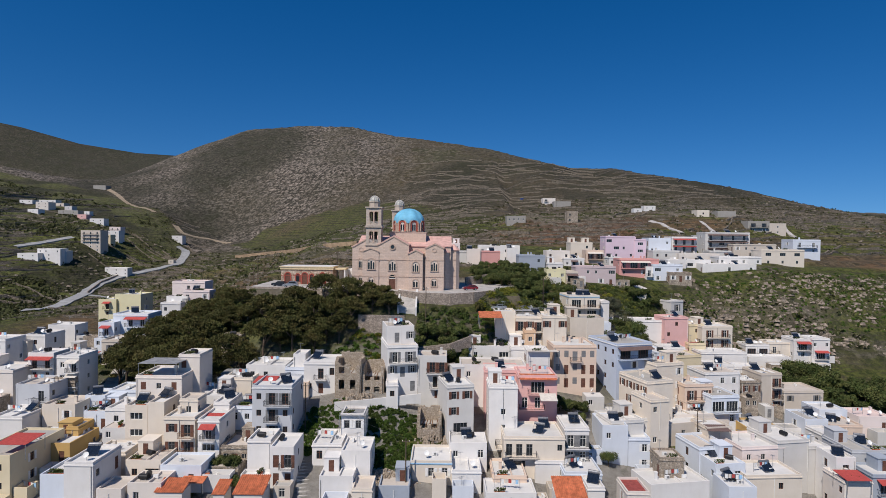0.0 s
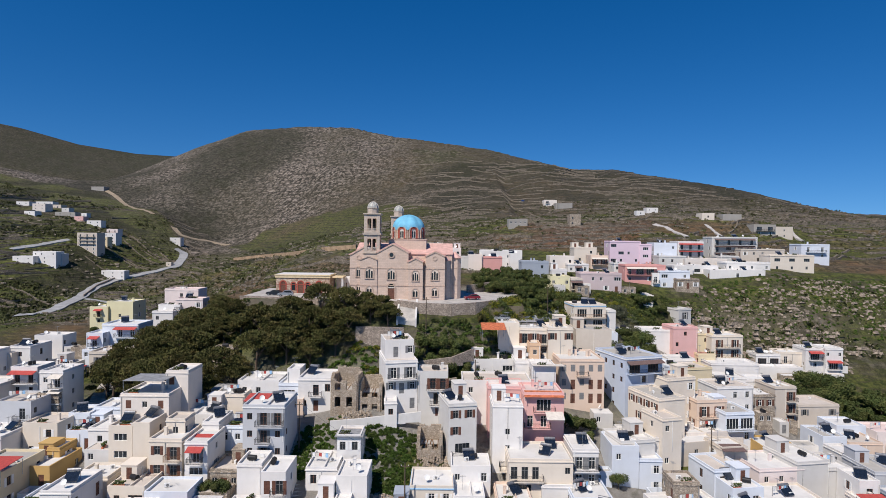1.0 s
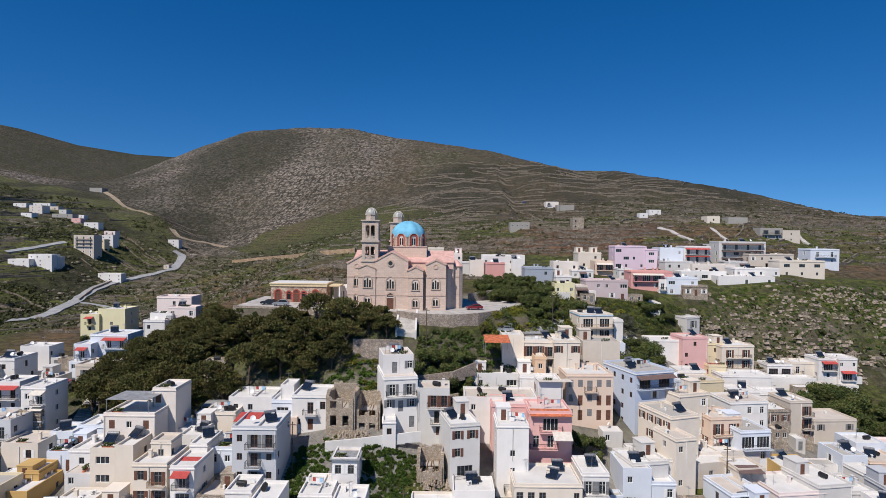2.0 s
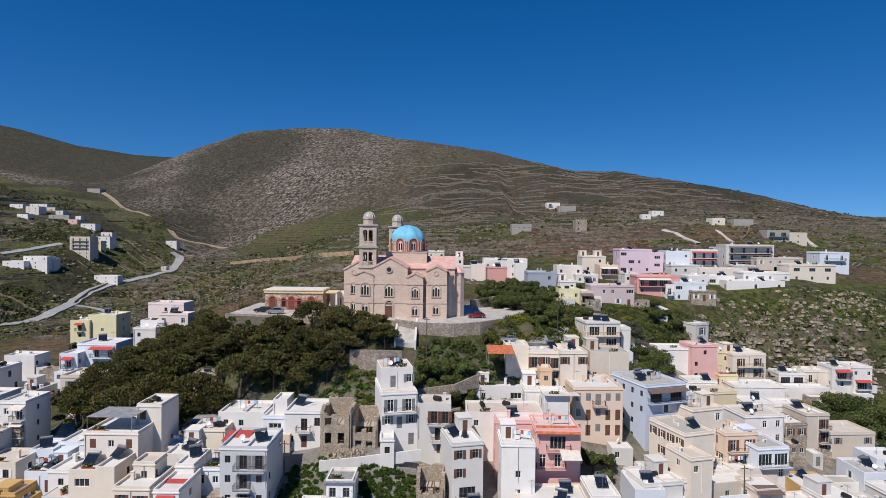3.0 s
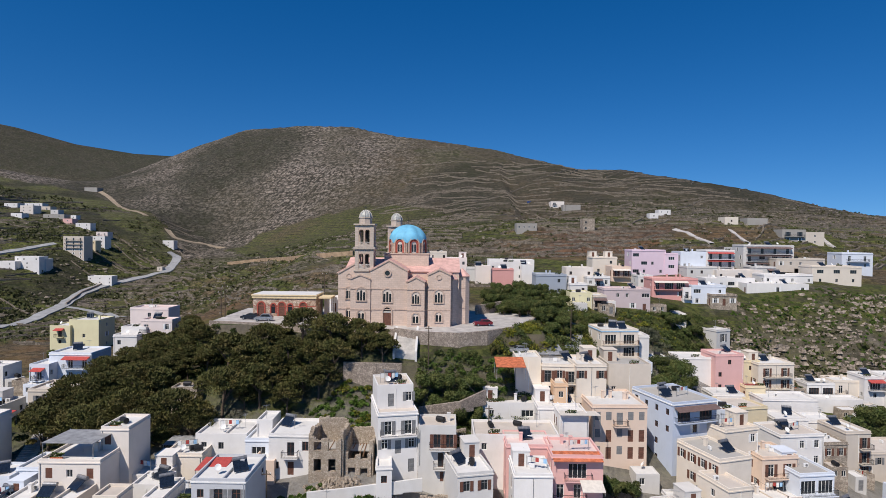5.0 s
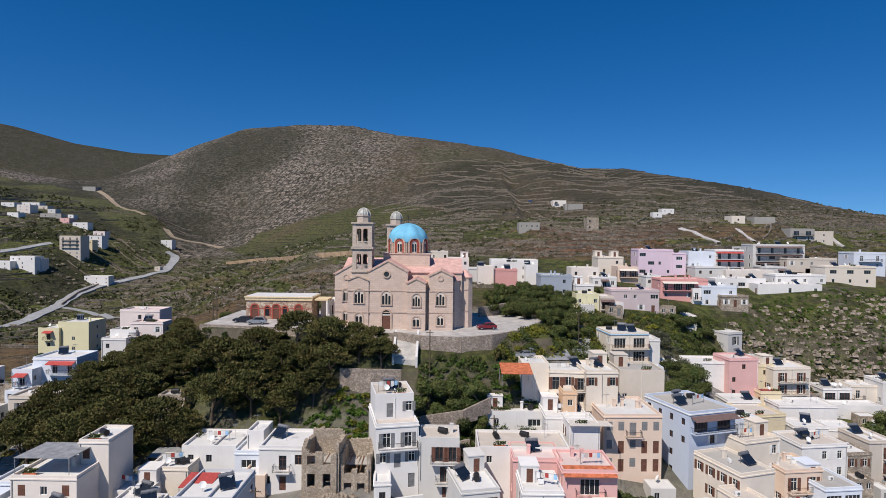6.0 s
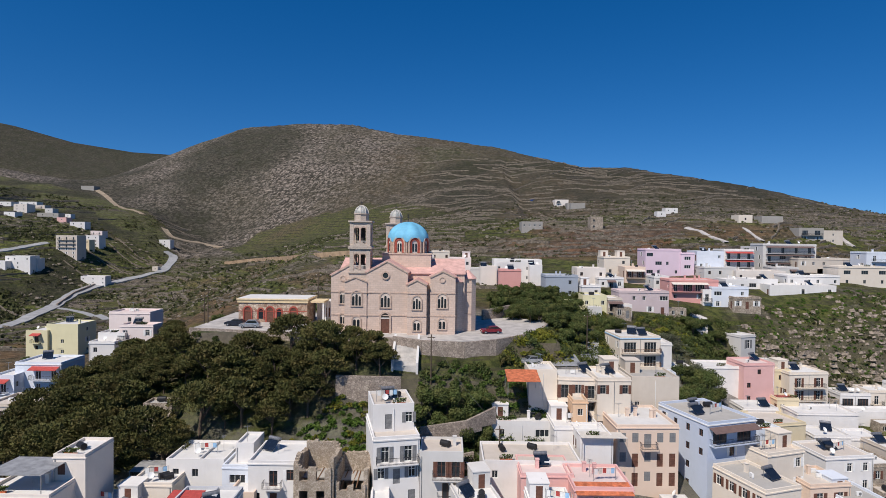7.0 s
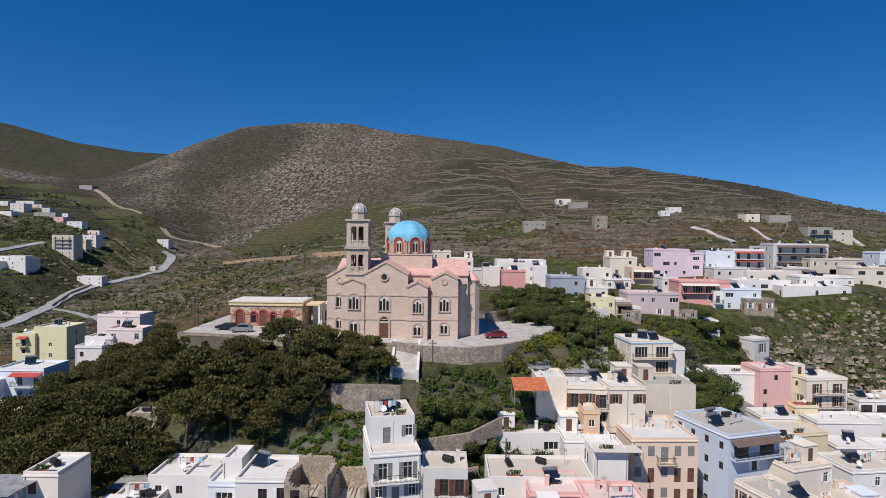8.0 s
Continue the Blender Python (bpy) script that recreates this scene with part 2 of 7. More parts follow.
section(-80, (0, -6), (60, -2), (92, 3), (115, 7.5), (135, 13), (160, 19), (194, 25), (230, 29), (300, 34), (400, 50), (450, 56), (550, 60), (650, 66))
section(-50, (0, -6), (60, -2), (92, 4), (110, 9), (122, 13), (135, 17.5), (150, 27), (160, 32), (168, 35.5), (185, 36), (220, 35), (300, 40), (400, 56), (440, 60), (500, 62), (650, 72))
section(-20, (0, -7), (60, -4), (92, 4), (108, 10), (120, 14.5), (130, 19), (138, 24.5), (141, 30), (146, 33), (151, 35), (185, 35.5), (220, 37), (300, 43), (400, 57), (500, 64), (650, 80))
section(5, (0, -8), (60, -6), (92, 2), (108, 6), (125, 12), (134, 17.5), (141, 24), (144.5, 31), (148.5, 33), (151.5, 35), (175, 35.5), (195, 37.5), (220, 39), (300, 44), (400, 58), (500, 64), (650, 85))
section(22, (0, -8), (60, -7), (92, -1), (108, 4), (125, 11), (133, 16.5), (143, 23), (148, 29.5), (157, 31), (167, 33.5), (180, 35.5), (200, 38), (220, 39.5), (262, 43), (300, 46), (400, 60), (500, 66), (650, 90))
section(45, (0, -9), (60, -8), (92, -3), (112, 2), (130, 11), (150, 17.5), (170, 24), (185, 31), (200, 34.5), (215, 37.5), (230, 39.5), (262, 43), (300, 48), (360, 62), (500, 67), (650, 92))
section(58, (0, -9), (60, -8), (92, -4), (112, 1), (130, 8.5), (150, 14), (170, 20), (185, 26), (195, 32.5), (210, 36), (230, 39), (262, 43), (300, 49), (360, 64), (500, 68), (650, 92))
section(66, (0, -9), (92, -4), (112, 0), (130, 7), (150, 12), (170, 17), (185, 21), (196, 27), (203, 32.5), (210, 35), (225, 38), (250, 41), (300, 49.5), (360, 65), (500, 69), (650, 92))
section(75, (0, -10), (60, -9), (92, -5), (112, -1), (130, 5), (147, 9), (165, 12), (185, 16), (196, 21), (201, 28), (208, 33.5), (225, 37), (250, 40.5), (270, 44.5), (300, 50), (360, 66), (500, 70))
section(100, (0, -10), (92, -7), (112, -3), (146, 0), (170, 6.5), (186, 10.5), (199, 17), (206, 27), (214, 35), (236, 39.3), (260, 43), (300, 51), (345, 64.5), (362, 68), (420, 66), (500, 72))
section(130, (0, -10), (92, -9), (122, -4), (150, 1), (186, 8), (200, 19), (212, 32.5), (220, 38), (238, 41.2), (268, 45), (300, 50), (345, 65), (362, 68), (420, 66), (500, 74))
section(175, (0, -10), (92, -10), (150, -2), (186, 6), (200, 15), (230, 38.5), (275, 45.5), (320, 52), (345, 64), (362, 66), (420, 67), (500, 73))
section(280, (0, -12), (150, -6), (186, 2), (230, 26), (300, 43), (360, 54), (500, 68))
section(700, (0, -12), (300, 20), (500, 55), (800, 80))

# crest of the mountain: x, distance, height
CREST = [(-900, 1120, 180), (-632, 1100, 145), (-467, 1080, 213), (-357, 1050, 243), (-259, 1030, 247), (-163, 1000, 242), (-81, 960, 219), (64, 880, 187), (173, 820, 151), (225, 780, 146), (301, 740, 128), (385, 720, 107), (485, 720, 89), (554, 720, 86), (900, 760, 70)]
# crest of the ridge behind it
BACK = [(-2200, 1500, 480), (-1156, 1500, 342), (-1009, 1500, 297), (-862, 1500, 265), (-700, 1500, 256), (-500, 1500, 235), (0, 1500, 150), (900, 1500, 120), (2500, 1500, 80)]


def along(table, x):
    t = np.array(table, float)
    return np.interp(x, t[:, 0], t[:, 1]), np.interp(x, t[:, 0], t[:, 2])


def rough_land(x, y):
    xs = np.array([s[0] for s in SECTIONS], float)
    zs = np.array([np.interp(y, s[1], s[2]) for s in SECTIONS])
    k = np.clip(np.searchsorted(xs, x) - 1, 0, len(xs) - 2)
    f = np.clip((x - xs[k]) / (xs[k + 1] - xs[k]), 0, 1)
    i = np.arange(x.size)
    return zs[k, i] * (1 - f) + zs[k + 1, i] * f


def land(x, y):
    """Height of the ground at places given as arrays or numbers."""
    shape = np.broadcast(np.asarray(x, float), np.asarray(y, float)).shape
    x, y = (np.broadcast_to(np.asarray(a, float), shape).ravel() for a in (x, y))
    r = 3.0 + 0.02 * np.maximum(y - 150, 0)
    low = sum(rough_land(x + a * r, y + b * r) for a, b in ((0, 0), (1, 0), (-1, 0), (0, 1), (0, -1))) / 5
    low = low + 1.6 * step01(88, 98, y) * step01(132, 122, y) * step01(-75, -60, x) * step01(75, 55, x)
    low = low + 3.0 * np.exp(-(((x + 13) / 9) ** 2) - ((y - 119) / 4.5) ** 2)
    hill = step01(185, 260, y)
    low = low + fbm(x, y, 60, 5) * (1.2 + 7 * hill) * step01(40, 90, y)
    # walled terraces on the open slopes
    open_land = hill * step01(-0.14, 0.02, fbm(x + 300, y, 120, 2))
    q = low / 2.3 + 0.6 * fbm(x, y + 77, 90, 2)
    fr = q - np.floor(q)
    low = low + open_land * 2.3 * 0.75 * (step01(0.72, 0.98, fr) - fr)
    # forecourt of the church
    yard = step01(0, 4, np.minimum(np.minimum(x + 56, 24 - x), np.minimum(y - 150 + 0.05 * x, 186 - y)))
    low = low * (1 - yard) + 35.6 * yard
    # mountain
    yc, zc = along(CREST, x)
    yf = np.interp(x, [-700, -400, -150, 100, 300, 700], [900, 780, 640, 560, 500, 460])
    u = (y - yf) / (yc - yf)
    foot = rough_land(x, np.minimum(y, yf))
    uc = np.clip(u, 0, 1)
    crag = fbm(x, y, 170, 6) * 26 * step01(0, 0.35, u) * (1 - 0.75 * step01(0.75, 1.0, u))
    up = foot + (zc - foot) * (0.55 * uc + 1.15 * uc**2 - 0.70 * uc**3) + crag
    down = zc - 0.16 * np.maximum(y - yc, 0)
    mount = np.where(u > 1, down + fbm(x, y, 60, 5) * 4, up + fbm(x + 9, y, 24, 4) * 3.0 * step01(0, 0.2, u))
    z = np.where(u > 0, mount * step01(0, 0.12, u) + low * (1 - step01(0, 0.12, u)), low)
    yb, zb = along(BACK, x)
    rear = np.where(y < yb, zb - 0.42 * (yb - y), zb - 0.2 * (y - yb)) + fbm(x, y, 200, 6) * 30 * step01(0, 300, np.abs(yb - y))
    z = np.maximum(np.maximum(z, rear), -12)
    return z.reshape(shape)



# ---- ground ----
def ground_material():
    m, n, l, b = shader("hill_ground", 0.97)
    at = {}
    for k in ("lush", "scree", "town", "scrub", "soil", "terr"):
        a = n.new("ShaderNodeAttribute")
        a.attribute_name = k
        at[k] = a.outputs["Fac"]
    fine = noise_node(n, l, 0.35, 8, 0.75)
    mid = noise_node(n, l, 0.045, 6, 0.65)
    broad = noise_node(n, l, 0.012, 4, 0.6)
    # grass against dry earth
    grass = mix(n, l, ramp(n, l, fine, (0.43, 0.0), (0.57, 1.0)), (0.046, 0.060, 0.013), (0.142, 0.152, 0.037))
    dry = mix(n, l, ramp(n, l, fine, (0.42, 0.0), (0.59, 1.0)), (0.056, 0.045, 0.024), (0.215, 0.158, 0.092))
    bare = mix(n, l, ramp(n, l, mid, (0.48, 0.0), (0.66, 1.0)), dry, (0.27, 0.150, 0.075))
    lushness = n.new("ShaderNodeMath")
    lushness.operation = "ADD"
    l.new(at["lush"], lushness.inputs[0])
    l.new(ramp(n, l, mid, (0.3, -0.0), (0.7, 0.55)), lushness.inputs[1])
    field = mix(n, l, ramp(n, l, lushness.outputs[0], (0.42, 0.0), (0.75, 1.0)), bare, grass)
    # stony mountain flank
    tc = n.new("ShaderNodeTexCoord")
    cells = n.new("ShaderNodeTexVoronoi")
    cells.inputs["Scale"].default_value = 0.16
    l.new(tc.outputs["Object"], cells.inputs["Vector"])
    sep = n.new("ShaderNodeSeparateColor")
    l.new(cells.outputs["Color"], sep.inputs[0])
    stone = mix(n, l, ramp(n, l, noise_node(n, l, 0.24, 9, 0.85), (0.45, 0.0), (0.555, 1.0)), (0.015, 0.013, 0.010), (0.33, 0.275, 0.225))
    # broken rock, the shade in the gaps between the blocks painted into the colour
    warp = n.new("ShaderNodeVectorMath")
    warp.operation = "ADD"
    shake = n.new("ShaderNodeTexNoise")
    shake.inputs["Scale"].default_value, shake.inputs["Detail"].default_value = 0.15, 5.0
    l.new(tc.outputs["Object"], shake.inputs["Vector"])
    grow = n.new("ShaderNodeVectorMath")
    grow.operation = "SCALE"
    grow.inputs["Scale"].default_value = 9.0
    l.new(shake.outputs["Color"], grow.inputs[0])
    l.new(tc.outputs["Object"], warp.inputs[0])
    l.new(grow.outputs[0], warp.inputs[1])
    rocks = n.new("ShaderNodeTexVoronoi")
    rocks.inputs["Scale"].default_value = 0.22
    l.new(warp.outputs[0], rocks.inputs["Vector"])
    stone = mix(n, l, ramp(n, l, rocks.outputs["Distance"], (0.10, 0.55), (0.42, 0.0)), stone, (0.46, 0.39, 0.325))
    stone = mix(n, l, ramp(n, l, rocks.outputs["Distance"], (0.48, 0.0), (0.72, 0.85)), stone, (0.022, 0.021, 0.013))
    stone = mix(n, l, ramp(n, l, broad, (0.44, 0.0), (0.60, 0.5)), stone, (0.062, 0.055, 0.032))
    stone = mix(n, l, ramp(n, l, sep.outputs[0], (0.6, 0.0), (1.0, 0.22)), stone, (0.22, 0.20, 0.17))
    # ledges and walls that keep to one height
    ledge = noise_node(n, l, 1.0, 6, 0.7, stretch=(0.018, 0.018, 0.42))
    stone = mix(n, l, ramp(n, l, ledge, (0.46, 0.0), (0.52, 0.6), (0.56, 0.0)), stone, (0.030, 0.027, 0.020))
    field = mix(n, l, ramp(n, l, noise_node(n, l, 1.0, 6, 0.7, stretch=(0.03, 0.03, 0.5)), (0.45, 0.0), (0.50, 0.75), (0.55, 0.0)), field, (0.075, 0.062, 0.040))
    red = mix(n, l, ramp(n, l, fine, (0.42, 0.0), (0.60, 1.0)), (0.075, 0.042, 0.024), (0.255, 0.135, 0.075))
    field = mix(n, l, at["soil"], field, red)
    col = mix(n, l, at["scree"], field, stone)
    dark = mix(n, l, ramp(n, l, noise_node(n, l, 0.28, 9, 0.85), (0.46, 0.0), (0.57, 1.0)), (0.014, 0.015, 0.009), (0.080, 0.071, 0.050))
    dark = mix(n, l, ramp(n, l, noise_node(n, l, 0.05, 8, 0.75), (0.44, 0.0), (0.58, 0.8)), dark, (0.022, 0.026, 0.012))
    col = mix(n, l, at["scrub"], col, dark)
    # terrace after terrace: colour bands painted for each shaded wall and pale lip
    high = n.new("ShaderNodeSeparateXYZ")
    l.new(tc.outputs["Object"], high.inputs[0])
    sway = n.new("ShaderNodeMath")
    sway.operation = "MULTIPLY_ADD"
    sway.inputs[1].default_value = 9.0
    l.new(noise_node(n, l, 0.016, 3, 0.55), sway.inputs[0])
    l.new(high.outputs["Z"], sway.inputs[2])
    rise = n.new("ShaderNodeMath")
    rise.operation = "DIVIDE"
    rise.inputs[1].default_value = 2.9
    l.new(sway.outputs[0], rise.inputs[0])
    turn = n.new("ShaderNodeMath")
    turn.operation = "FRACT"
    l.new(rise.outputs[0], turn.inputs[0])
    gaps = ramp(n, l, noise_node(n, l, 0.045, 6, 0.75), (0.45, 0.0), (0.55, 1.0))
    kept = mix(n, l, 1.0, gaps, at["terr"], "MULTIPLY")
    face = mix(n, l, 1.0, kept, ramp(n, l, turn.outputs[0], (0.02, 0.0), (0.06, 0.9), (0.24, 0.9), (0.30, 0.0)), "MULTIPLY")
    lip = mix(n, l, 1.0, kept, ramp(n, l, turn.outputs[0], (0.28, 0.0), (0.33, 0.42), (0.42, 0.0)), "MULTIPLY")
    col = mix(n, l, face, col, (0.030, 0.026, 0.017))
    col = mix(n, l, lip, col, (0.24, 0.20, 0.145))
    # walls and cut banks show stone where the land is steep
    geo = n.new("ShaderNodeNewGeometry")
    xyz = n.new("ShaderNodeSeparateXYZ")
    l.new(geo.outputs["True Normal"], xyz.inputs[0])
    wall = mix(n, l, fine, (0.10, 0.085, 0.062), (0.27, 0.225, 0.165))
    col = mix(n, l, ramp(n, l, xyz.outputs["Z"], (0.55, 0.85), (0.74, 0.0)), col, wall)
    pave = mix(n, l, ramp(n, l, fine, (0.35, 0.0), (0.65, 1.0)), (0.28, 0.26, 0.23), (0.46, 0.43, 0.39))
    pave = mix(n, l, ramp(n, l, mid, (0.52, 0.0), (0.60, 1.0)), pave, grass)
    col = mix(n, l, at["town"], col, pave)
    l.new(col, b.inputs["Base Color"])
    bump(n, l, b, noise_node(n, l, 0.30, 9, 0.8), 0.9, 2.8)
    return m


def graded(*spans):
    out = []
    for a, b, s in spans:
        out += list(np.arange(a, b, s))
    return np.array(out + [spans[-1][1]], float)


GX = graded((-3200, -800, 150), (-800, -420, 8), (-420, -160, 4), (-160, 170, 2), (170, 420, 4), (420, 800, 8), (800, 3200, 150))
GY = graded((-600, 0, 100), (0, 60, 8), (60, 300, 2), (300, 520, 3), (520, 1150, 6), (1150, 1640, 25), (1640, 4600, 300))
XX, YY = np.meshgrid(GX, GY)
ZZ = land(XX, YY)
LX, LY, LZ = GX.tolist(), GY.tolist(), ZZ.tolist()


def ground_z(x, y):
    """Height of the ground sheet at one place."""
    i = min(max(int(np.searchsorted(GX, x)) - 1, 0), len(LX) - 2)
    j = min(max(int(np.searchsorted(GY, y)) - 1, 0), len(LY) - 2)
    u, v = (x - LX[i]) / (LX[i + 1] - LX[i]), (y - LY[j]) / (LY[j + 1] - LY[j])
    return (LZ[j][i] * (1 - u) + LZ[j][i + 1] * u) * (1 - v) + (LZ[j + 1][i] * (1 - u) + LZ[j + 1][i + 1] * u) * v


nx, ny = len(GX), len(GY)
me = bpy.data.meshes.new("ground")
idx = np.arange(nx * ny).reshape(ny, nx)
quads = np.stack([idx[:-1, :-1], idx[:-1, 1:], idx[1:, 1:], idx[1:, :-1]], -1).reshape(-1, 4)
me.from_pydata(np.stack([XX, YY, ZZ], -1).reshape(-1, 3).tolist(), [], quads.tolist())


HUMP = [(-252, 688), (-227, 715), (-168, 720), (-100, 704), (-20, 640), (36, 560), (30, 350), (-5, 358), (-48, 322), (-160, 560)]
REDSOIL = [(28, 360), (99, 372), (124, 350), (110, 300), (76, 296), (38, 290)]
VALLEY = [(-900, 860), (-494, 837), (-339, 730), (-280, 640), (-262, 500), (-236, 330), (-200, 250), (-900, 200)]


def patch(x, y, loop, rag):
    """One inside a loop and nought outside, with a ragged edge."""
    u, v = x + rag * fbm(x, y, 60, 4), y + rag * fbm(x + 500, y, 60, 4)
    odd = np.zeros(np.shape(u), bool)
    for (ax, ay), (bx, by) in zip(loop, loop[1:] + loop[:1]):
        if ay != by:
            odd ^= ((ay > v) != (by > v)) & (u < (bx - ax) * (v - ay) / (by - ay) + ax)
    return odd.astype(float)


def land_cover(x, y):
    yc, zc = along(CREST, x)
    scree = step01(440, 620, y + 160 * fbm(x, y, 140, 3) + 0.12 * np.abs(x + 100) - 60)
    scree = np.maximum(scree, 0.55 * step01(0.02, 0.16, fbm(x + 50, y, 70, 4)) * step01(280, 330, y))
    lush = 0.22 + 1.1 * fbm(x, y + 400, 110, 3)
    lush = lush + 0.28 * step01(-120, -210, x) * step01(560, 420, y)
    lush = lush + 0.25 * np.exp(-((x + 30) / 90) ** 2 - ((y - 400) / 50) ** 2)
    lush = lush + 0.35 * step01(0.35, 0.6, np.sin(land(x, y) / 2.3 * 1.35 + 9 * fbm(x, y, 80, 2))) * step01(220, 260, y) * step01(620, 480, y)
    rearward = step01(1150, 1300, y)
    lush, scree = lush + 0.12 * rearward, scree * (1 - 0.35 * rearward)
    lush = lush + 0.85 * np.exp(-((x - 130) / 70) ** 2 - ((y - 216) / 26) ** 2) + 0.30 * step01(200, 130, y)
    lush = lush - 0.25 * np.exp(-((x - 60) / 80) ** 2 - ((y - 330) / 50) ** 2)
    town = step01(150, 118, y + 0.0 * x) * step01(40, 60, y)
    town = np.maximum(town, step01(186, 176, y) * step01(35, 60, x) * step01(105, 85, x))
    town = np.maximum(town, 0.8 * step01(150, 175, y) * step01(-58, -50, x) * step01(22, 14, x) * step01(190, 180, y))
    scrub = 0.85 * step01(1180, 1320, y) + 0.75 * step01(0.0, 0.22, fbm(x + 700, y, 190, 5)) * step01(330, 560, y)
    hump, valley, flank, red = patch(x, y, HUMP, 40), patch(x, y, VALLEY, 30), step01(-140, 90, x + 0.3 * (y - 700) + 260 * fbm(x, y, 150, 4)) * step01(530, 610, y) * step01(1000, 900, y), patch(x, y, REDSOIL, 30)
    scrub = scrub * (1 - 0.75 * hump) * (1 - 0.9 * valley) + 0.35 * step01(0, 250, x) * step01(560, 700, y)
    scrub = scrub + 0.75 * valley * step01(-0.02, 0.14, fbm(x, y, 45, 4)) + 0.40 * flank + 0.30 * hump
    lush = lush + 0.30 * hump + 0.30 * valley + 0.20 * valley * step01(0.0, 0.15, fbm(x + 90, y, 40, 3))
    scree = scree * (1 - 0.92 * hump) * (1 - 0.8 * valley) * (1 - 0.45 * flank)
    # the rocky knoll and its cliff
    knoll = step01(74, 86, x) * step01(186, 194, y) * step01(232, 222, y - 0.12 * (x - 100))
    scree = np.maximum(scree, knoll * (0.05 + 0.55 * step01(203, 196, y) + 0.55 * step01(0.0, 0.10, fbm(x, y * 1.6, 18, 4))))
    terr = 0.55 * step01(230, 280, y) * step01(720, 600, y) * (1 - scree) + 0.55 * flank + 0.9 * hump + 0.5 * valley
    red = red * step01(-0.16, 0.02, fbm(x, y + 40, 40, 3))
    return lush, np.clip(scree, 0, 1), town, np.clip(scrub, 0, 0.85), 0.85 * red, np.clip(terr, 0, 1)


for key, vals in zip(("lush", "scree", "town", "scrub", "soil", "terr"), land_cover(XX, YY)):
    a = me.attributes.new(key, "FLOAT", "POINT")
    a.data.foreach_set("value", np.ascontiguousarray(vals.ravel(), dtype=np.float32))
me.polygons.foreach_set("use_smooth", [True] * len(quads))
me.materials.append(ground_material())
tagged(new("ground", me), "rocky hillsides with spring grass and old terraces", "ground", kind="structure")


# ---- houses ----
STOREY = 3.1
# width, height, sill above the floor
KIND = {"w": (0.9, 1.15, 1.0), "s": (1.0, 1.5, 0.85), "d": (1.0, 2.15, 0.0), "b": (1.15, 2.2, 0.0), "f": (1.3, 2.3, 0.0), "W": (2.3, 1.25, 0.95), "o": (2.8, 2.3, 0.0), "a": (1.0, 1.6, 0.7)}
MESHES = {}
FOOTPRINTS = []
HOUSES = []


def window_mesh(kind, mat):
    """Frame and panes for an opening, x across, y into the wall, origin at its lower left."""
    if (kind, mat.name) in MESHES:
        return MESHES[kind, mat.name]
    w, h, _ = KIND[kind]
    fr, gl = Solid(), Solid()
    t, n = 0.07, {"W": 3, "o": 4, "w": 2, "d": 1}.get(kind, 2)
    fr.box(0, 0.10, 0, t, 0.16, h).box(w - t, 0.10, 0, w, 0.16, h).box(t, 0.10, h - t, w - t, 0.16, h).box(t, 0.10, 0, w - t, 0.16, t)
    for i in range(1, n):
        u = w * i / n
        fr.box(u - 0.035, 0.11, t, u + 0.035, 0.15, h - t)
    if kind in "sbfd":
        fr.box(t, 0.112, h * 0.70, w - t, 0.148, h * 0.70 + 0.05)
    gl.box(0.01, 0.135, 0.01, w - 0.01, 0.15, h - 0.01)
    MESHES[kind, mat.name] = (fr.mesh("window_frame", mat), gl.mesh("pane", M_GLASS))
    return MESHES[kind, mat.name]


def shutter_mesh(w, h, mat):
    key = ("shutter", w, h, mat.name)
    if key not in MESHES:
        s = Solid().box(0, -0.05, 0, w, -0.015, h)
        for i in range(3):
            s.box(0.06, -0.062, 0.1 + i * h / 3, w - 0.06, -0.05, h / 3 * (i + 1) - 0.06)
        MESHES[key] = s.mesh("shutter", mat)
    return MESHES[key]


def leaf_door_mesh(w, h, mat):
    key = ("leaf", w, h, mat.name)
    if key not in MESHES:
        s = Solid().box(0, 0.08, 0, w, 0.13, h)
        for i in range(2):
            for j in range(3):
                s.box(0.08 + i * w / 2, 0.06, 0.12 + j * h / 3, w / 2 * (i + 1) - 0.08, 0.08, h / 3 * (j + 1) - 0.08)
        MESHES[key] = s.mesh("door", mat)
    return MESHES[key]


def railing_mesh(w, deep, mat):
    """Front and two returns of a balcony rail, with thin uprights."""
    key = ("rail", round(w, 1), deep, mat.name)
    if key not in MESHES:
        s = Solid()
        s.box(0, -deep, 0.93, w, -deep + 0.05, 0.98).box(0, -deep, 0.08, w, -deep + 0.04, 0.12)
        for u in (0, w - 0.05):
            s.box(u, -deep + 0.05, 0.93, u + 0.05, 0, 0.98)
            for k in range(int(deep / 0.2)):
                s.box(u + 0.01, -deep + 0.05 + 0.2 * k, 0, u + 0.035, -deep + 0.075 + 0.2 * k, 0.93)
        for k in range(int(w / 0.16) + 1):
            u = min(k * 0.16, w - 0.03)
            s.box(u, -deep + 0.01, 0, u + 0.025, -deep + 0.035, 0.93)
        MESHES[key] = s.mesh("railing", mat)
    return MESHES[key]


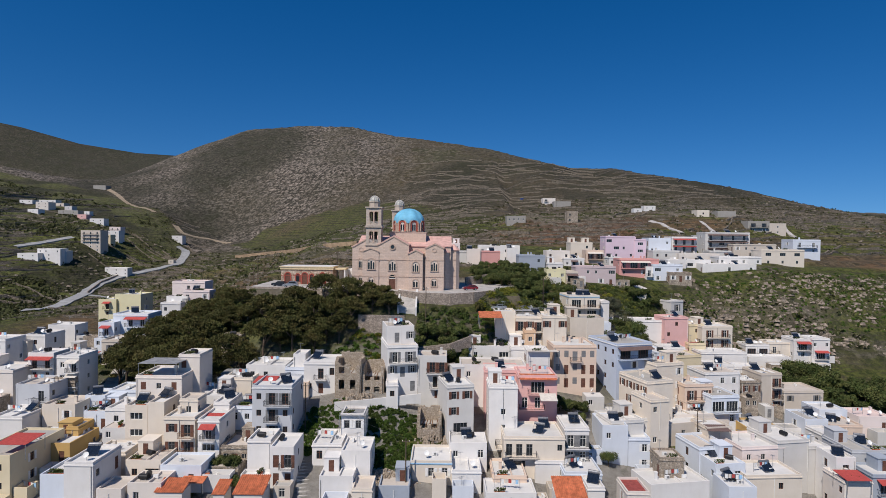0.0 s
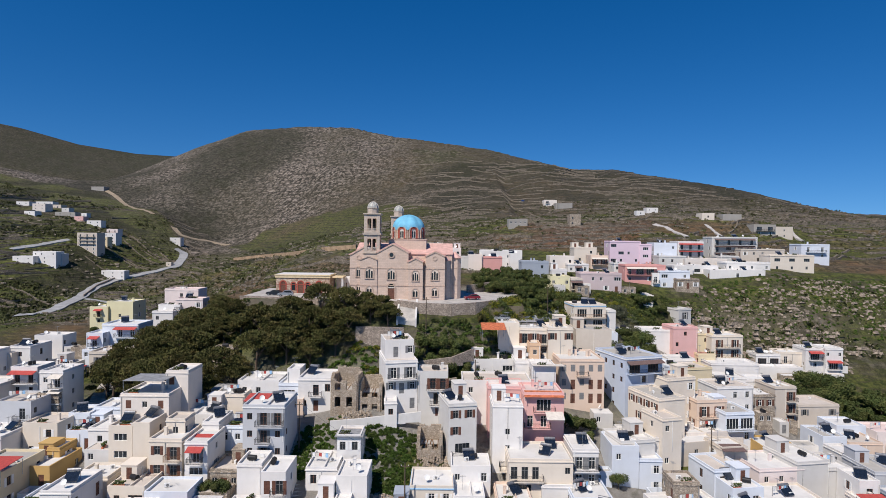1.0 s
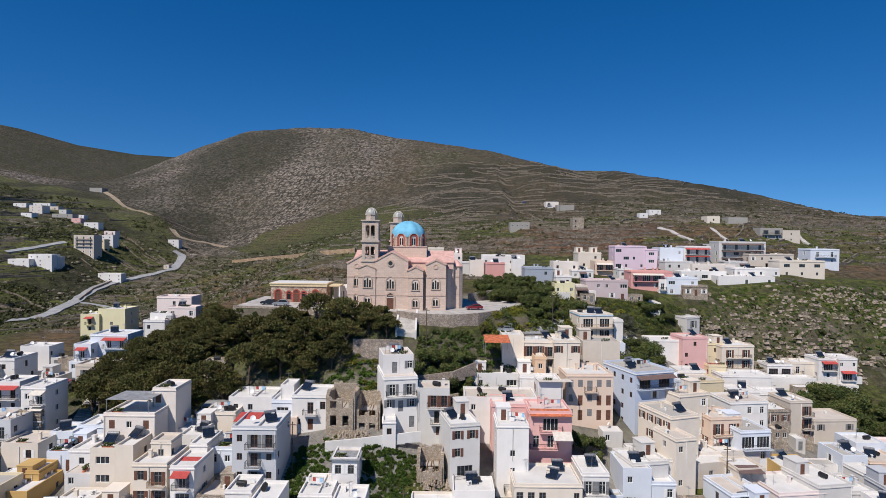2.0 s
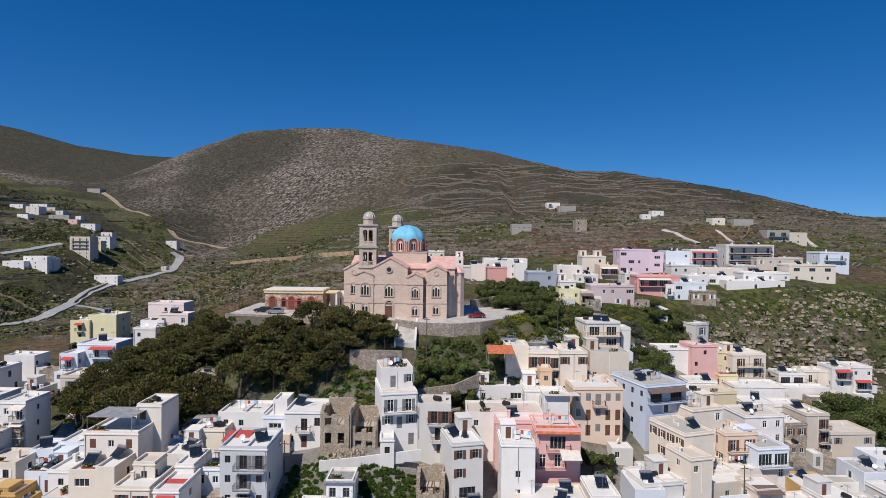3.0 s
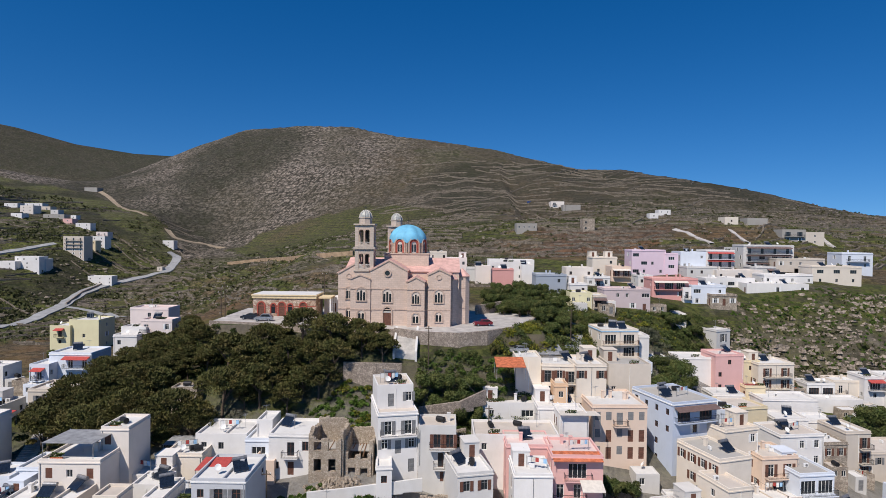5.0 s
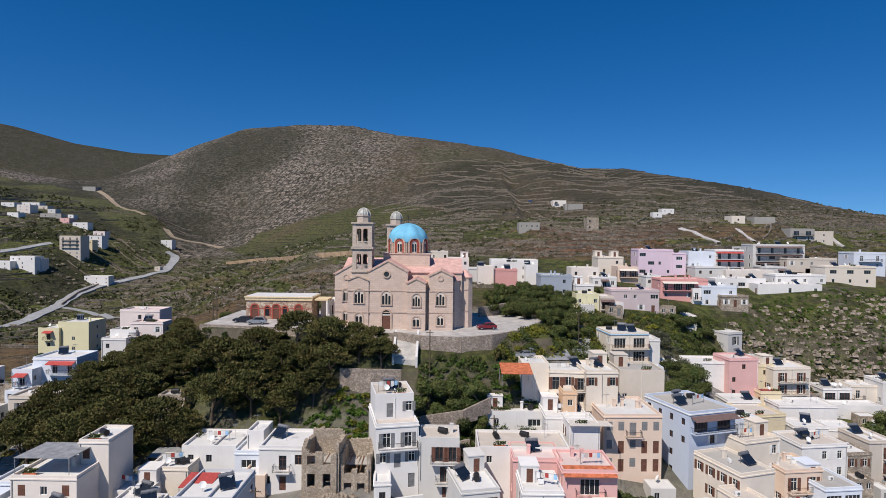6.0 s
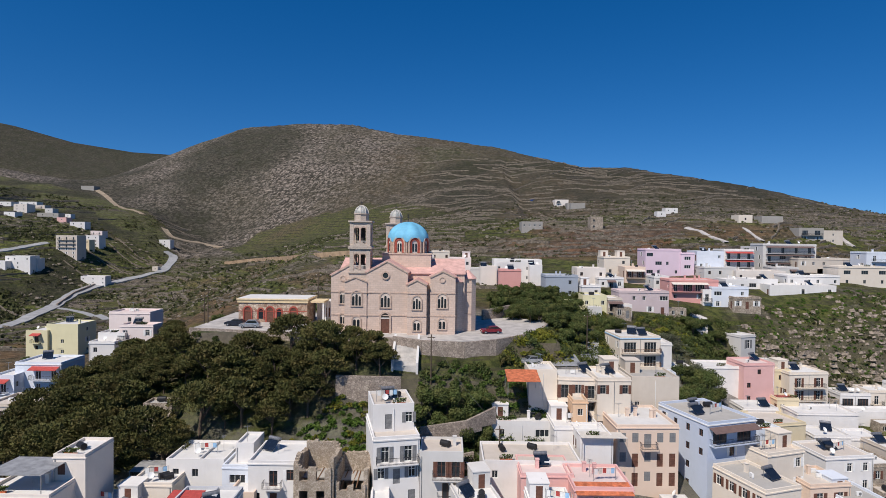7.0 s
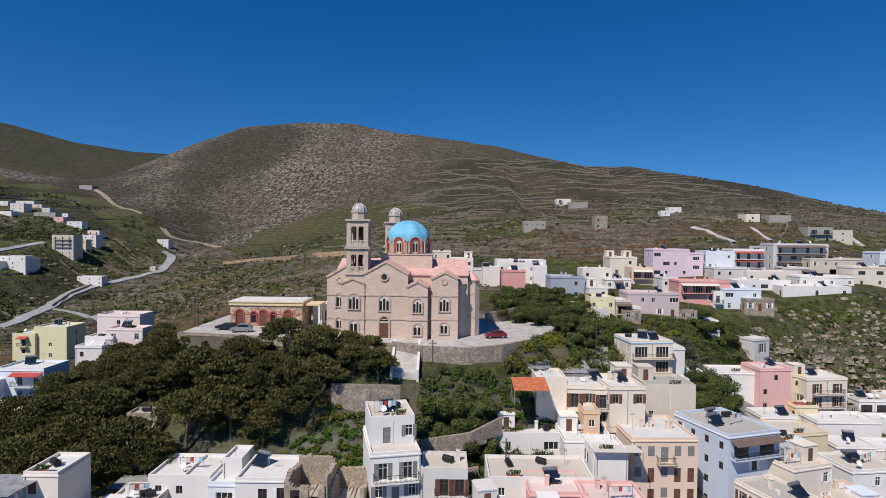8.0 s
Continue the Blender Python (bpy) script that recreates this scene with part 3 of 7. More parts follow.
def pierced_wall(s, o, du, dn, length, z0, z1, holes):
    """One wall face from o along du (dn points into the house), with real openings and reveals."""
    def P(u, z, n=0.0):
        return (o[0] + du[0] * u + dn[0] * n, o[1] + du[1] * u + dn[1] * n, z)
    us = sorted({0.0, length, *[h[0] for h in holes], *[h[0] + h[2] for h in holes]})
    zs = sorted({z0, z1, *[h[1] for h in holes], *[h[1] + h[3] for h in holes]})
    for a, b in zip(us, us[1:]):
        for c, d in zip(zs, zs[1:]):
            mu, mz = (a + b) / 2, (c + d) / 2
            if not any(h[0] < mu < h[0] + h[2] and h[1] < mz < h[1] + h[3] for h in holes):
                s.poly([P(a, c), P(b, c), P(b, d), P(a, d)])
    for u, z, w, h in holes:
        q = 0.2
        s.poly([P(u, z), P(u, z, q), P(u, z + h, q), P(u, z + h)])
        s.poly([P(u + w, z), P(u + w, z + h), P(u + w, z + h, q), P(u + w, z, q)])
        s.poly([P(u, z), P(u + w, z), P(u + w, z, q), P(u, z, q)])
        s.poly([P(u, z + h), P(u, z + h, q), P(u + w, z + h, q), P(u + w, z + h)])
        s.poly([P(u, z, q), P(u + w, z, q), P(u + w, z + h, q), P(u, z + h, q)])


def layout(pattern, length, top, base):
    """Turns a pattern such as "ww|.d" into openings: one letter a bay, one group a storey from the top down."""
    out, rows = [], pattern.split("|")
    plain = next((r for r in rows[::-1] if r.strip(".")), "")
    while plain and top - 0.55 - STOREY * (len(rows) + 1) > base:
        rows.append("".join({"b": "s", "o": "s", "W": "w", "f": "s"}.get(k, k) for k in plain))
    for i, row in enumerate(rows):
        floor = top - 0.55 - STOREY * (i + 1)
        if floor < base - 0.4 or not row:
            continue
        for j, k in enumerate(row):
            if k in KIND:
                w, h, sill = KIND[k]
                u = length * (j + 0.5) / len(row) - w / 2
                if 0.1 < u and u + w < length - 0.1:
                    out.append((k, u, floor + sill, w, h))
    return out


def house(x, y, top, w, d, wall, front="", side="", yaw=0, roof="white", shut="", label="", rail="iron", kit="", low=None, cornice=False, hang=""):
    """A flat-roofed house: (x, y) is the lower left front corner, top the height of its parapet."""
    c, s_ = math.cos(radians(yaw)), math.sin(radians(yaw))
    corners = [(x + c * u - s_ * v, y + s_ * u + c * v) for u in (0, w) for v in (0, d)]
    gz = [ground_z(*p) for p in corners]
    FOOTPRINTS.append((min(p[0] for p in corners), max(p[0] for p in corners), min(p[1] for p in corners), max(p[1] for p in corners)))
    base = min(gz) - 0.8 if low is None else low
    base = min(base, top - 3.0)
    seen = max(base + 0.6, min(gz[0], gz[2]) - 0.3)
    H = top - base
    words = {"white": "whitewashed", "whiteblue": "bluish-white", "greywhite": "off-white", "warmwhite": "warm white", "paleyellow": "pale yellow", "pinkwhite": "pinkish white", "bluegrey": "blue-grey"}.get(wall, wall)
    rnd = random.Random(round(x * 7 + y * 13 + top))
    if y < 290:
        side = side or rnd.choice(("w..|.w", "..w|w..", ".w.|.s.|w", ".|w.w", ".s.|.s", "w.d|.w."))
        cornice = cornice or rnd.random() < 0.5
    if 200 <= y < 300:
        front = "|".join("".join(k if k != "." or rnd.random() < 0.7 else rnd.choice("wwsWb") for k in row) for row in (front or "..").split("|"))
        side = side or rnd.choice(("w..", ".w.|w.", "..w"))
        kit += rnd.choice(("", "H", "T", "P", "C"))
        hang = hang or rnd.choice(("", "", "", "cloth", "red", "brown"))
    joinery = rnd.choice((M_TRIM, M_TRIM, M_BROWN, M_GREYSHUT))
    HOUSES.append((x, y, top, w, d, wall, yaw))
    root = thing("house", pose(x, y, base, 0, 0, yaw), label or f"{words} flat-roofed house with parapet on the hillside", "house", "houses of the town")
    s = Solid()
    walls = ((("front"), (0, 0), (1, 0), (0, 1), w, front), ("right", (w, 0), (0, 1), (-1, 0), d, side if x + w < 0 else ""), ("left", (0, d), (0, -1), (1, 0), d, side if x + w >= 0 else ""), ("back", (w, d), (-1, 0), (0, -1), w, ""))
    for _, o, du, dn, length, pat in walls:
        ops = layout(pat, length, H, seen - base)
        pierced_wall(s, o, du, dn, length, 0, H, [q[1:] for q in ops])
        turn = pose(o[0], o[1], 0, 0, 0, math.degrees(math.atan2(du[1], du[0])))
        for k, u, z, ow, oh in ops:
            here = turn @ pose(u, 0, z)
            if k == "d":
                part("door", leaf_door_mesh(ow, oh, M_BROWN if shut != "grey" else M_GREYSHUT), root, here)
            else:
                fr, gl = window_mesh(k, joinery)
                win = part("window", fr, root, here)
                part("pane", gl, win)
            mat = M_GREYSHUT if shut == "grey" else M_BROWN if shut == "brown" else M_TRIM
            if k in "sf" or (k == "b" and shut):
                sw = ow / 2
                if shut == "closed":
                    part("shutter", shutter_mesh(ow / 2, oh, M_GREYSHUT if wall == "peach" else M_BROWN), root, here @ pose(0, 0.06, 0))
                    part("shutter", shutter_mesh(ow / 2, oh, M_GREYSHUT if wall == "peach" else M_BROWN), root, here @ pose(ow / 2, 0.06, 0))
                else:
                    part("shutter", shutter_mesh(sw, oh, mat), root, here @ pose(-sw - 0.02, 0, 0))
                    part("shutter", shutter_mesh(sw, oh, mat), root, here @ pose(ow + 0.02, 0, 0))
        # balconies run under neighbouring balcony doors
        for z in sorted({q[2] for q in ops if q[0] in "bo"}):
            us = [(q[1], q[1] + q[3]) for q in ops if q[0] in "bo" and q[2] == z]
            a, b = max(0.1, min(u[0] for u in us) - 0.7), min(length - 0.1, max(u[1] for u in us) + 0.7)
            bal = part("balcony", Solid().box(0, -1.2, -0.18, b - a, 0, -0.02).mesh("balcony", WALL[wall]), root, turn @ pose(a, 0, z))
            part("railing", railing_mesh(b - a, 1.15, M_WOOD if rail == "wood" else M_IRON), bal)
            if hang:
                slab = Solid().prism([(-0.1, -1.5, 2.15), (b - a + 0.1, -1.5, 2.15), (b - a + 0.1, 0, 2.7), (-0.1, 0, 2.7)], [(-0.1, -1.5, 2.21), (b - a + 0.1, -1.5, 2.21), (b - a + 0.1, 0, 2.76), (-0.1, 0, 2.76)])
                part("awning", slab.mesh("awning", {"red": M_RED, "cloth": M_CLOTH, "brown": M_BROWNCLOTH, "tile": M_TILE}[hang]), bal)
    # parapet: top rim and inner faces
    p, q = 0.22, H - 0.42
    inner = [(p, p), (w - p, p), (w - p, d - p), (p, d - p)]
    outer = [(0, 0), (w, 0), (w, d), (0, d)]
    for i in range(4):
        a, b, e, f = outer[i], outer[(i + 1) % 4], inner[(i + 1) % 4], inner[i]
        s.poly([(*a, H), (*b, H), (*e, H), (*f, H)])
        s.poly([(*f, H), (*e, H), (*e, q), (*f, q)])
    part("wall", s.mesh("wall", WALL[wall]), root)
    part("roof", Solid().box(p, p, q - 0.15, w - p, d - p, q).mesh("roof", ROOF[roof]), root)
    if cornice:
        part("cornice", Solid().box(-0.12, -0.12, H - 0.62, w + 0.12, 0, H - 0.44).box(-0.12, 0.002, H - 0.62, 0, d, H - 0.44).box(w, 0.002, H - 0.62, w + 0.12, d, H - 0.44).mesh("cornice", M_TRIM if cornice == "white" else M_BLUEBAND if cornice == "blue" else WALL[wall]), root)
    if y < 200 and rnd.random() < 0.7:
        u = rnd.choice((0.25, w - 0.25, w * 0.5))
        part("downpipe", Solid().tube((u, -0.07, H - 0.7), (u, -0.07, max(0.3, H - 6.5)), 0.05, sides=6).mesh("downpipe", rnd.choice((M_TRIM, M_STEEL))), root)
    deck = base + q
    def on_roof(u, v):
        return (x + c * u * w - s_ * v * d, y + s_ * u * w + c * v * d, deck)
    if y < 290 and w > 4:
        kit += "".join(rnd.choice("AAACCDTVVVG") for _ in range(rnd.randint(1, 3)))
        if y < 150:
            kit += ("P" if rnd.random() < 0.3 and w > 5 and "P" not in kit else "") + ("X" if rnd.random() < 0.3 else "")
            if w > 5 and rnd.random() < 0.4:
                part("roof_divider", Solid().box(w * 0.55, p + 0.01, q, w * 0.55 + 0.18, d - p - 0.01, q + 0.38).mesh("roof_divider", WALL[wall]), root)
    for k in kit:
        u, v = rnd.uniform(0.2, 0.8), rnd.uniform(0.35, 0.75)
        if k == "H":
            copy_thing(HEATER, pose(*on_roof(u, v), 0, 0, yaw + rnd.choice((-25, 0, 8, 30))))
        elif k == "T":
            copy_thing(TANK, pose(*on_roof(u, v), 0, 0, rnd.uniform(0, 360)))
        elif k == "A":
            copy_thing(AERIAL, pose(*on_roof(u, v), 0, 0, rnd.uniform(0, 360)))
        elif k == "D":
            copy_thing(DISH, pose(*on_roof(u, v * 0.5), 0, 0, rnd.uniform(-30, 30)))
        elif k == "X":
            copy_thing(LINE, pose(*on_roof(u, 0.4), 0, 0, yaw + rnd.uniform(-20, 20)))
        elif k == "V":
            copy_thing(AIRCON, pose(*on_roof(u, v), 0, 0, rnd.choice((0, 90, 180, 20))))
        elif k == "G":
            copy_thing(POTS, pose(*on_roof(u, 0.12), 0, 0, yaw))
        elif k == "P":
            pw, pd = min(2.8, w * 0.45), min(3.2, d * 0.5)
            u0, v0 = rnd.choice((p, w - p - pw)), d - p - pd
            b = Solid().box(u0, v0, q, u0 + pw, v0 + pd, q + 2.3).box(u0 - 0.1, v0 - 0.1, q + 2.3, u0 + pw + 0.1, v0 + pd + 0.1, q + 2.45)
            stair = part("stair_room", b.mesh("stair_room", WALL[wall]), root)
            part("door", leaf_door_mesh(0.9, 1.95, M_BROWN), stair, pose(u0 + pw / 2 - 0.45, v0 - 0.09, q + 0.03))
        elif k == "C":
            b = Solid().box(0, 0, 0, 0.5, 0.5, 1.3).box(-0.06, -0.06, 1.3, 0.56, 0.56, 1.4)
            part("chimney", b.mesh("chimney", WALL[wall]), root, pose(w * u, d * v, q))
    return root


def make_kits():
    """Roof fittings, built once and copied."""
    far = pose(-140, -60, ground_z(-140, -60))
    h = thing("solar_water_heater", far, "solar water heater with dark collector and metal tank on a roof", "water heater", "solar water heaters on the roofs")
    part("collector", Solid().prism([(-1, -0.9, 0.25), (1, -0.9, 0.25), (1, 0.6, 1.35), (-1, 0.6, 1.35)], [(-1, -0.95, 0.32), (1, -0.95, 0.32), (1, 0.55, 1.42), (-1, 0.55, 1.42)]).mesh("collector", M_PANEL), h)
    part("tank", Solid().tube((-1.0, 0.75, 1.5), (1.0, 0.75, 1.5), 0.30, sides=12).mesh("tank", M_TANKM), h)
    part("stand", Solid().box(-0.9, 0.6, 0, -0.84, 0.66, 1.3).box(0.84, 0.6, 0, 0.9, 0.66, 1.3).box(-0.9, -0.85, 0, -0.84, -0.8, 0.3).box(0.84, -0.85, 0, 0.9, -0.8, 0.3).mesh("stand", M_STEEL), h)
    t = thing("water_tank", far, "dark cylindrical water tank lying on a roof", "water tank", "water tanks on the roofs")
    part("drum", Solid().tube((-0.7, 0, 0.55), (0.7, 0, 0.55), 0.45, sides=14).mesh("drum", M_BLACK, smooth=False), t)
    part("cradle", Solid().box(-0.5, -0.3, 0, -0.4, 0.3, 0.2).box(0.4, -0.3, 0, 0.5, 0.3, 0.2).mesh("cradle", M_STEEL), t)
    a = thing("roof_aerial", far, "thin metal television aerial standing on a roof", "aerial", "aerials on the roofs")
    s = Solid().box(-0.6, -0.015, 2.3, 0.6, 0.015, 2.33)
    for i in range(6):
        s.box(-0.5 + 0.2 * i, -0.35, 2.3, -0.48 + 0.2 * i, 0.35, 2.32)
    part("mast", Solid().tube((0, 0, 0), (0, 0, 2.5), 0.025, sides=6).mesh("mast", M_STEEL), a)
    part("rods", s.mesh("rods", M_STEEL), a)
    k = thing("satellite_dish", far, "white satellite dish on a short mast on a roof", "satellite dish", "dishes on the roofs")
    bowl = Solid().lathe(0, 0, [(0.02, 0.0), (0.25, 0.03), (0.45, 0.12), (0.47, 0.12), (0.25, 0.01), (0.02, -0.03)], 14).mesh("bowl", M_TRIM)
    part("bowl", bowl, k, pose(0, -0.1, 0.95, 55, 0, 0))
    part("mast", Solid().tube((0, 0, 0), (0, 0, 0.95), 0.03, sides=6).mesh("mast", M_STEEL), k)
    v = thing("air_conditioner", far, "white air-conditioning unit on a flat roof", "air conditioner", "air conditioners on the roofs")
    part("casing", Solid().box(-0.42, -0.16, 0.1, 0.42, 0.16, 0.7).box(-0.36, -0.14, 0, -0.28, 0.14, 0.1).box(0.28, -0.14, 0, 0.36, 0.14, 0.1).mesh("casing", M_TRIM), v)
    part("fan_grille", Solid().tube((0.1, -0.165, 0.4), (0.1, -0.19, 0.4), 0.23, sides=14).mesh("fan_grille", M_GREYSHUT), v)
    g = thing("potted_plants", far, "row of green plants in a terracotta trough", "plant", "plants on the terraces")
    part("trough", Solid().box(-0.9, -0.15, 0, 0.9, 0.15, 0.3).mesh("trough", M_TILE), g)
    leaves, r = Solid(), random.Random(77)
    for _ in range(90):
        c = Vector((r.uniform(-0.95, 0.95), r.uniform(-0.25, 0.25), r.uniform(0.3, 0.95)))
        e, f = Vector((r.gauss(0, 0.1), r.gauss(0, 0.1), r.gauss(0, 0.1))), Vector((r.gauss(0, 0.1), r.gauss(0, 0.1), r.gauss(0, 0.1)))
        leaves.poly([c - e, c - f, c + e, c + f])
    part("leaves", leaves.mesh("leaves", M_LEAF), g)
    c = thing("clothes_line", far, "clothes line with pale and coloured washing on a roof", "clothes line", "clothes lines on the roofs")
    for u in (-1.6, 1.6):
        part("post", Solid().box(u - 0.03, -0.03, 0, u + 0.03, 0.03, 1.8).mesh("post", M_STEEL), c)
    part("cord", Solid().box(-1.6, -0.008, 1.68, 1.6, 0.008, 1.7).mesh("cord", M_IRON), c)
    for i, cloth in enumerate((M_TRIM, M_CLOTH, M_RED, M_TRIM, M_BLUEBAND)):
        part("cloth", Solid().prism([(-1.45 + i * 0.6, -0.02, 0.85 + 0.1 * (i % 3)), (-0.95 + i * 0.6, 0.05, 0.8 + 0.1 * (i % 3)), (-0.95 + i * 0.6, 0.01, 1.69), (-1.45 + i * 0.6, 0.01, 1.69)], [(-1.45 + i * 0.6, 0.0, 0.85 + 0.1 * (i % 3)), (-0.95 + i * 0.6, 0.07, 0.8 + 0.1 * (i % 3)), (-0.95 + i * 0.6, 0.025, 1.69), (-1.45 + i * 0.6, 0.025, 1.69)]).mesh("cloth", cloth), c)
    return h, t, a, k, v, g, c


HEATER, TANK, AERIAL, DISH, AIRCON, POTS, LINE = make_kits()


# ---- the houses, street by street ----
house(-59.5, 90.0, 13.9, 4.6, 8, "white", ".", kit="H")
house(-64.0, 91.0, 11.5, 4.1, 7, "whiteblue", "")
house(-79.1, 95.0, 12.9, 7.3, 14, "sand", "ww|ww", side=".s.w|.s.w", roof="grey")
house(-74.3, 105.0, 11.4, 6.0, 9, "ochre", "sd|..", side="", kit="", shut="closed")
house(-72.2, 110.0, 12.8, 2.3, 5, "ochre", ".", side="")
house(-88.2, 112.0, 14.0, 6.0, 8, "white", ".|w", kit="H")
house(-89.4, 120.0, 18.3, 7.1, 8, "grey", ".b|..", side="", roof="tan", kit="D")
house(-85.5, 126.0, 18.3, 4.7, 8, "stone", "w|w", side="sss", roof="tan")
house(-87.7, 119.0, 13.6, 4.5, 7, "greywhite", "ss|w", roof="tan", kit="A")
house(-81.8, 117.0, 15.0, 6.8, 7, "cream", ".s|ww", roof="tan", kit="A")
house(-99.1, 147.0, 19.0, 5.2, 9, "greywhite", ".b|.w", side="w.w|.w.", roof="tan", hang="cloth")
house(-85.5, 127.0, 22.9, 5.0, 7, "white", "wb|sb", hang="cloth", kit="A", side="w")
house(-96.9, 134.0, 22.0, 6.0, 6, "white", "bb|ww", hang="red", kit="T")
house(-89.2, 150.0, 22.3, 9.3, 8, "beige", "bb|sw", shut="grey", roof="tan", kit="A")
house(-109.2, 150.0, 23.5, 5.2, 8, "white", "w|w", kit="H")
house(-112.2, 163.0, 24.0, 7.7, 6, "white", "w")
house(-113.8, 148.0, 22.1, 6.6, 7, "cream", "w|d", kit="T")
house(-115.3, 142.0, 23.6, 7.0, 7, "white", "ww")
house(-106.4, 128.0, 19.2, 10.4, 9, "warmwhite", ".|w")
house(-93.6, 163.0, 27.4, 9.9, 8, "whiteblue", ".bb|.ww", side="w", cornice="white", kit="H", hang="red")
house(-96.1, 160.0, 25.3, 4.5, 6, "whiteblue", "b|d", hang="red")
house(-126.6, 211.0, 26.0, 6.5, 8, "paleyellow", "b|w")
house(-121.1, 212.0, 27.8, 9.5, 9, "paleyellow", ".|.", kit="H")
house(-90.5, 192.0, 34.5, 10.9, 7, "pinkwhite", ".w.|ww", roof="pink", kit="A")
house(-83.7, 185.0, 32.2, 8.5, 5, "pinkwhite", "b.s", kit="H", side="w", roof="pink")
house(-89.0, 181.0, 28.6, 6.3, 6, "white", "w.")
house(-88.6, 184.0, 30.3, 6.8, 5, "white", ".w")
house(-59.9, 112.0, 22.4, 9.0, 9, "warmwhite", "sws|www", shut="closed", side=".")
house(-53.8, 117.0, 25.6, 4.3, 6.5, "warmwhite", "s.|..", side="..", shut="closed")
house(-59.2, 107.0, 18.0, 4.2, 9, "cream", "W|W|.", kit="HH")
house(-54.4, 106.0, 18.9, 3.0, 8, "cream", ".|.", kit="H")
house(-50.0, 103.0, 17.2, 5.6, 8, "cream", "sb|bb", rail="wood", shut="brown")
house(-49.0, 107.0, 19.4, 3.4, 4, "cream", "w|.", roof="tan")
house(-43.9, 103.0, 16.8, 3.9, 8, "white", "b|W|w", hang="red", shut="grey")
house(-61.2, 100.0, 11.8, 5.9, 6, "cream", ".")
house(-53.6, 97.0, 11.6, 6.0, 7, "cream", "wW|..", kit="T", roof="tan")
house(-76.1, 122.0, 15.5, 4.3, 6, "whiteblue", "w", kit="H")
house(-72.0, 115.0, 14.3, 5.3, 7, "whiteblue", "dd", rail="wood", kit="HH")
house(-65.9, 112.0, 15.9, 4.3, 8, "white", "w|.", kit="")
house(-72.2, 124.0, 16.2, 5.9, 7, "whiteblue", "", kit="")
house(-47.2, 96.0, 11.2, 6.9, 6, "whiteblue", ".w|..", kit="A")
house(-54.4, 90.0, 9.7, 4.0, 5, "warmwhite", "d", roof="tan")
house(-50.0, 91.0, 10.3, 5.4, 5, "warmwhite", "w.", roof="tan", kit="T")
house(-39.6, 103.0, 12.1, 4.9, 7, "stone", "wdw", roof="tan", kit="P")
house(-35.4, 107.0, 22.0, 7.4, 9, "grey", "wbb|wbw|wbw|ww", shut="grey", cornice="white", kit="HD")
house(-29.0, 97.0, 14.2, 4.0, 7, "white", "db|dd", side="w", shut="brown", kit="T")
house(-33.9, 100.0, 14.3, 4.1, 6, "white", ".|.")
house(-43.1, 126.0, 21.6, 8.7, 8, "white", "ww.|...", kit="C")
house(-33.9, 124.0, 21.6, 4.4, 6, "whiteblue", "W|.", roof="white")
house(-29.1, 121.0, 23.5, 7.1, 8, "white", ".bs|wd.", cornice=True, kit="H")
house(-31.6, 120.0, 19.4, 3.7, 5, "peach", "w|.")
house(-32.7, 126.0, 24.1, 2.7, 5, "white", "", kit="A")
house(-41.6, 112.0, 16.6, 4.7, 7, "whiteblue", "sw|..", kit="H")
house(-43.8, 110.0, 17.9, 3.0, 7, "white", ".", kit="H")
house(-51.5, 118.0, 17.8, 7.2, 6, "white", ".w")
house(-46.6, 122.0, 19.7, 6.3, 6, "cream", "w.", roof="white")
house(-47.5, 114.0, 18.0, 4.5, 5, "white", "", kit="H")
house(-23.0, 102.0, 13.0, 5.3, 8, "white", "sw|..")
house(-17.1, 98.0, 13.3, 5.0, 7, "white", "..", kit="D")
house(-20.0, 94.0, 10.5, 5.6, 6, "white", "..", kit="P")
house(-14.3, 92.0, 9.4, 3.3, 5, "cream", "w", roof="tan")
house(-10.4, 96.0, 8.1, 5.2, 6, "bluegrey", "..", roof="tan")
house(-18.7, 107.0, 16.9, 4.3, 5, "white", "ss", roof="tan")
house(-5.3, 101.0, 10.5, 7.3, 8, "cream", ".ss|wws", cornice="blue", roof="white", kit="D", label="cream house with a blue cornice line and white roof")
house(2.0, 100.0, 9.3, 5.2, 7, "white", ".|d", kit="A")
house(1.2, 112.0, 21.1, 5.4, 10, "greywhite", "ss|s.|o", yaw=13, shut="brown", kit="H", cornice=True, side="..")
house(1.6, 106.0, 12.0, 7.0, 6, "white", "w.s|w", kit="H")
house(11.8, 106.0, 13.3, 11.3, 9, "cream", "bbb..w|W.", side="b", kit="HH", roof="white")
house(23.5, 108.0, 14.4, 4.6, 8, "white", "bb|bb", kit="HT", shut="grey")
house(15.8, 117.0, 22.1, 7.9, 8, "pink", "ooo|bb.|..", kit="", roof="pink", label="pink house with terracotta eaves and a cream awning")
house(9.4, 112.0, 21.2, 5.6, 7, "white", ".|w", side="d")
house(9.2, 121.0, 22.2, 7.4, 7, "pink", "..|.", roof="pink", kit="H")
house(4.1, 125.0, 22.4, 14.4, 8, "white", "w.d.|..", shut="brown", kit="TA", roof="tan")
house(16.3, 134.0, 24.6, 7.5, 8, "white", "", kit="HH")
house(19.3, 129.0, 24.7, 5.1, 7, "white", "oo|W", rail="wood", kit="A", roof="white", shut="brown")
house(6.5, 138.0, 24.1, 10.2, 6, "white", "w.W", kit="T")
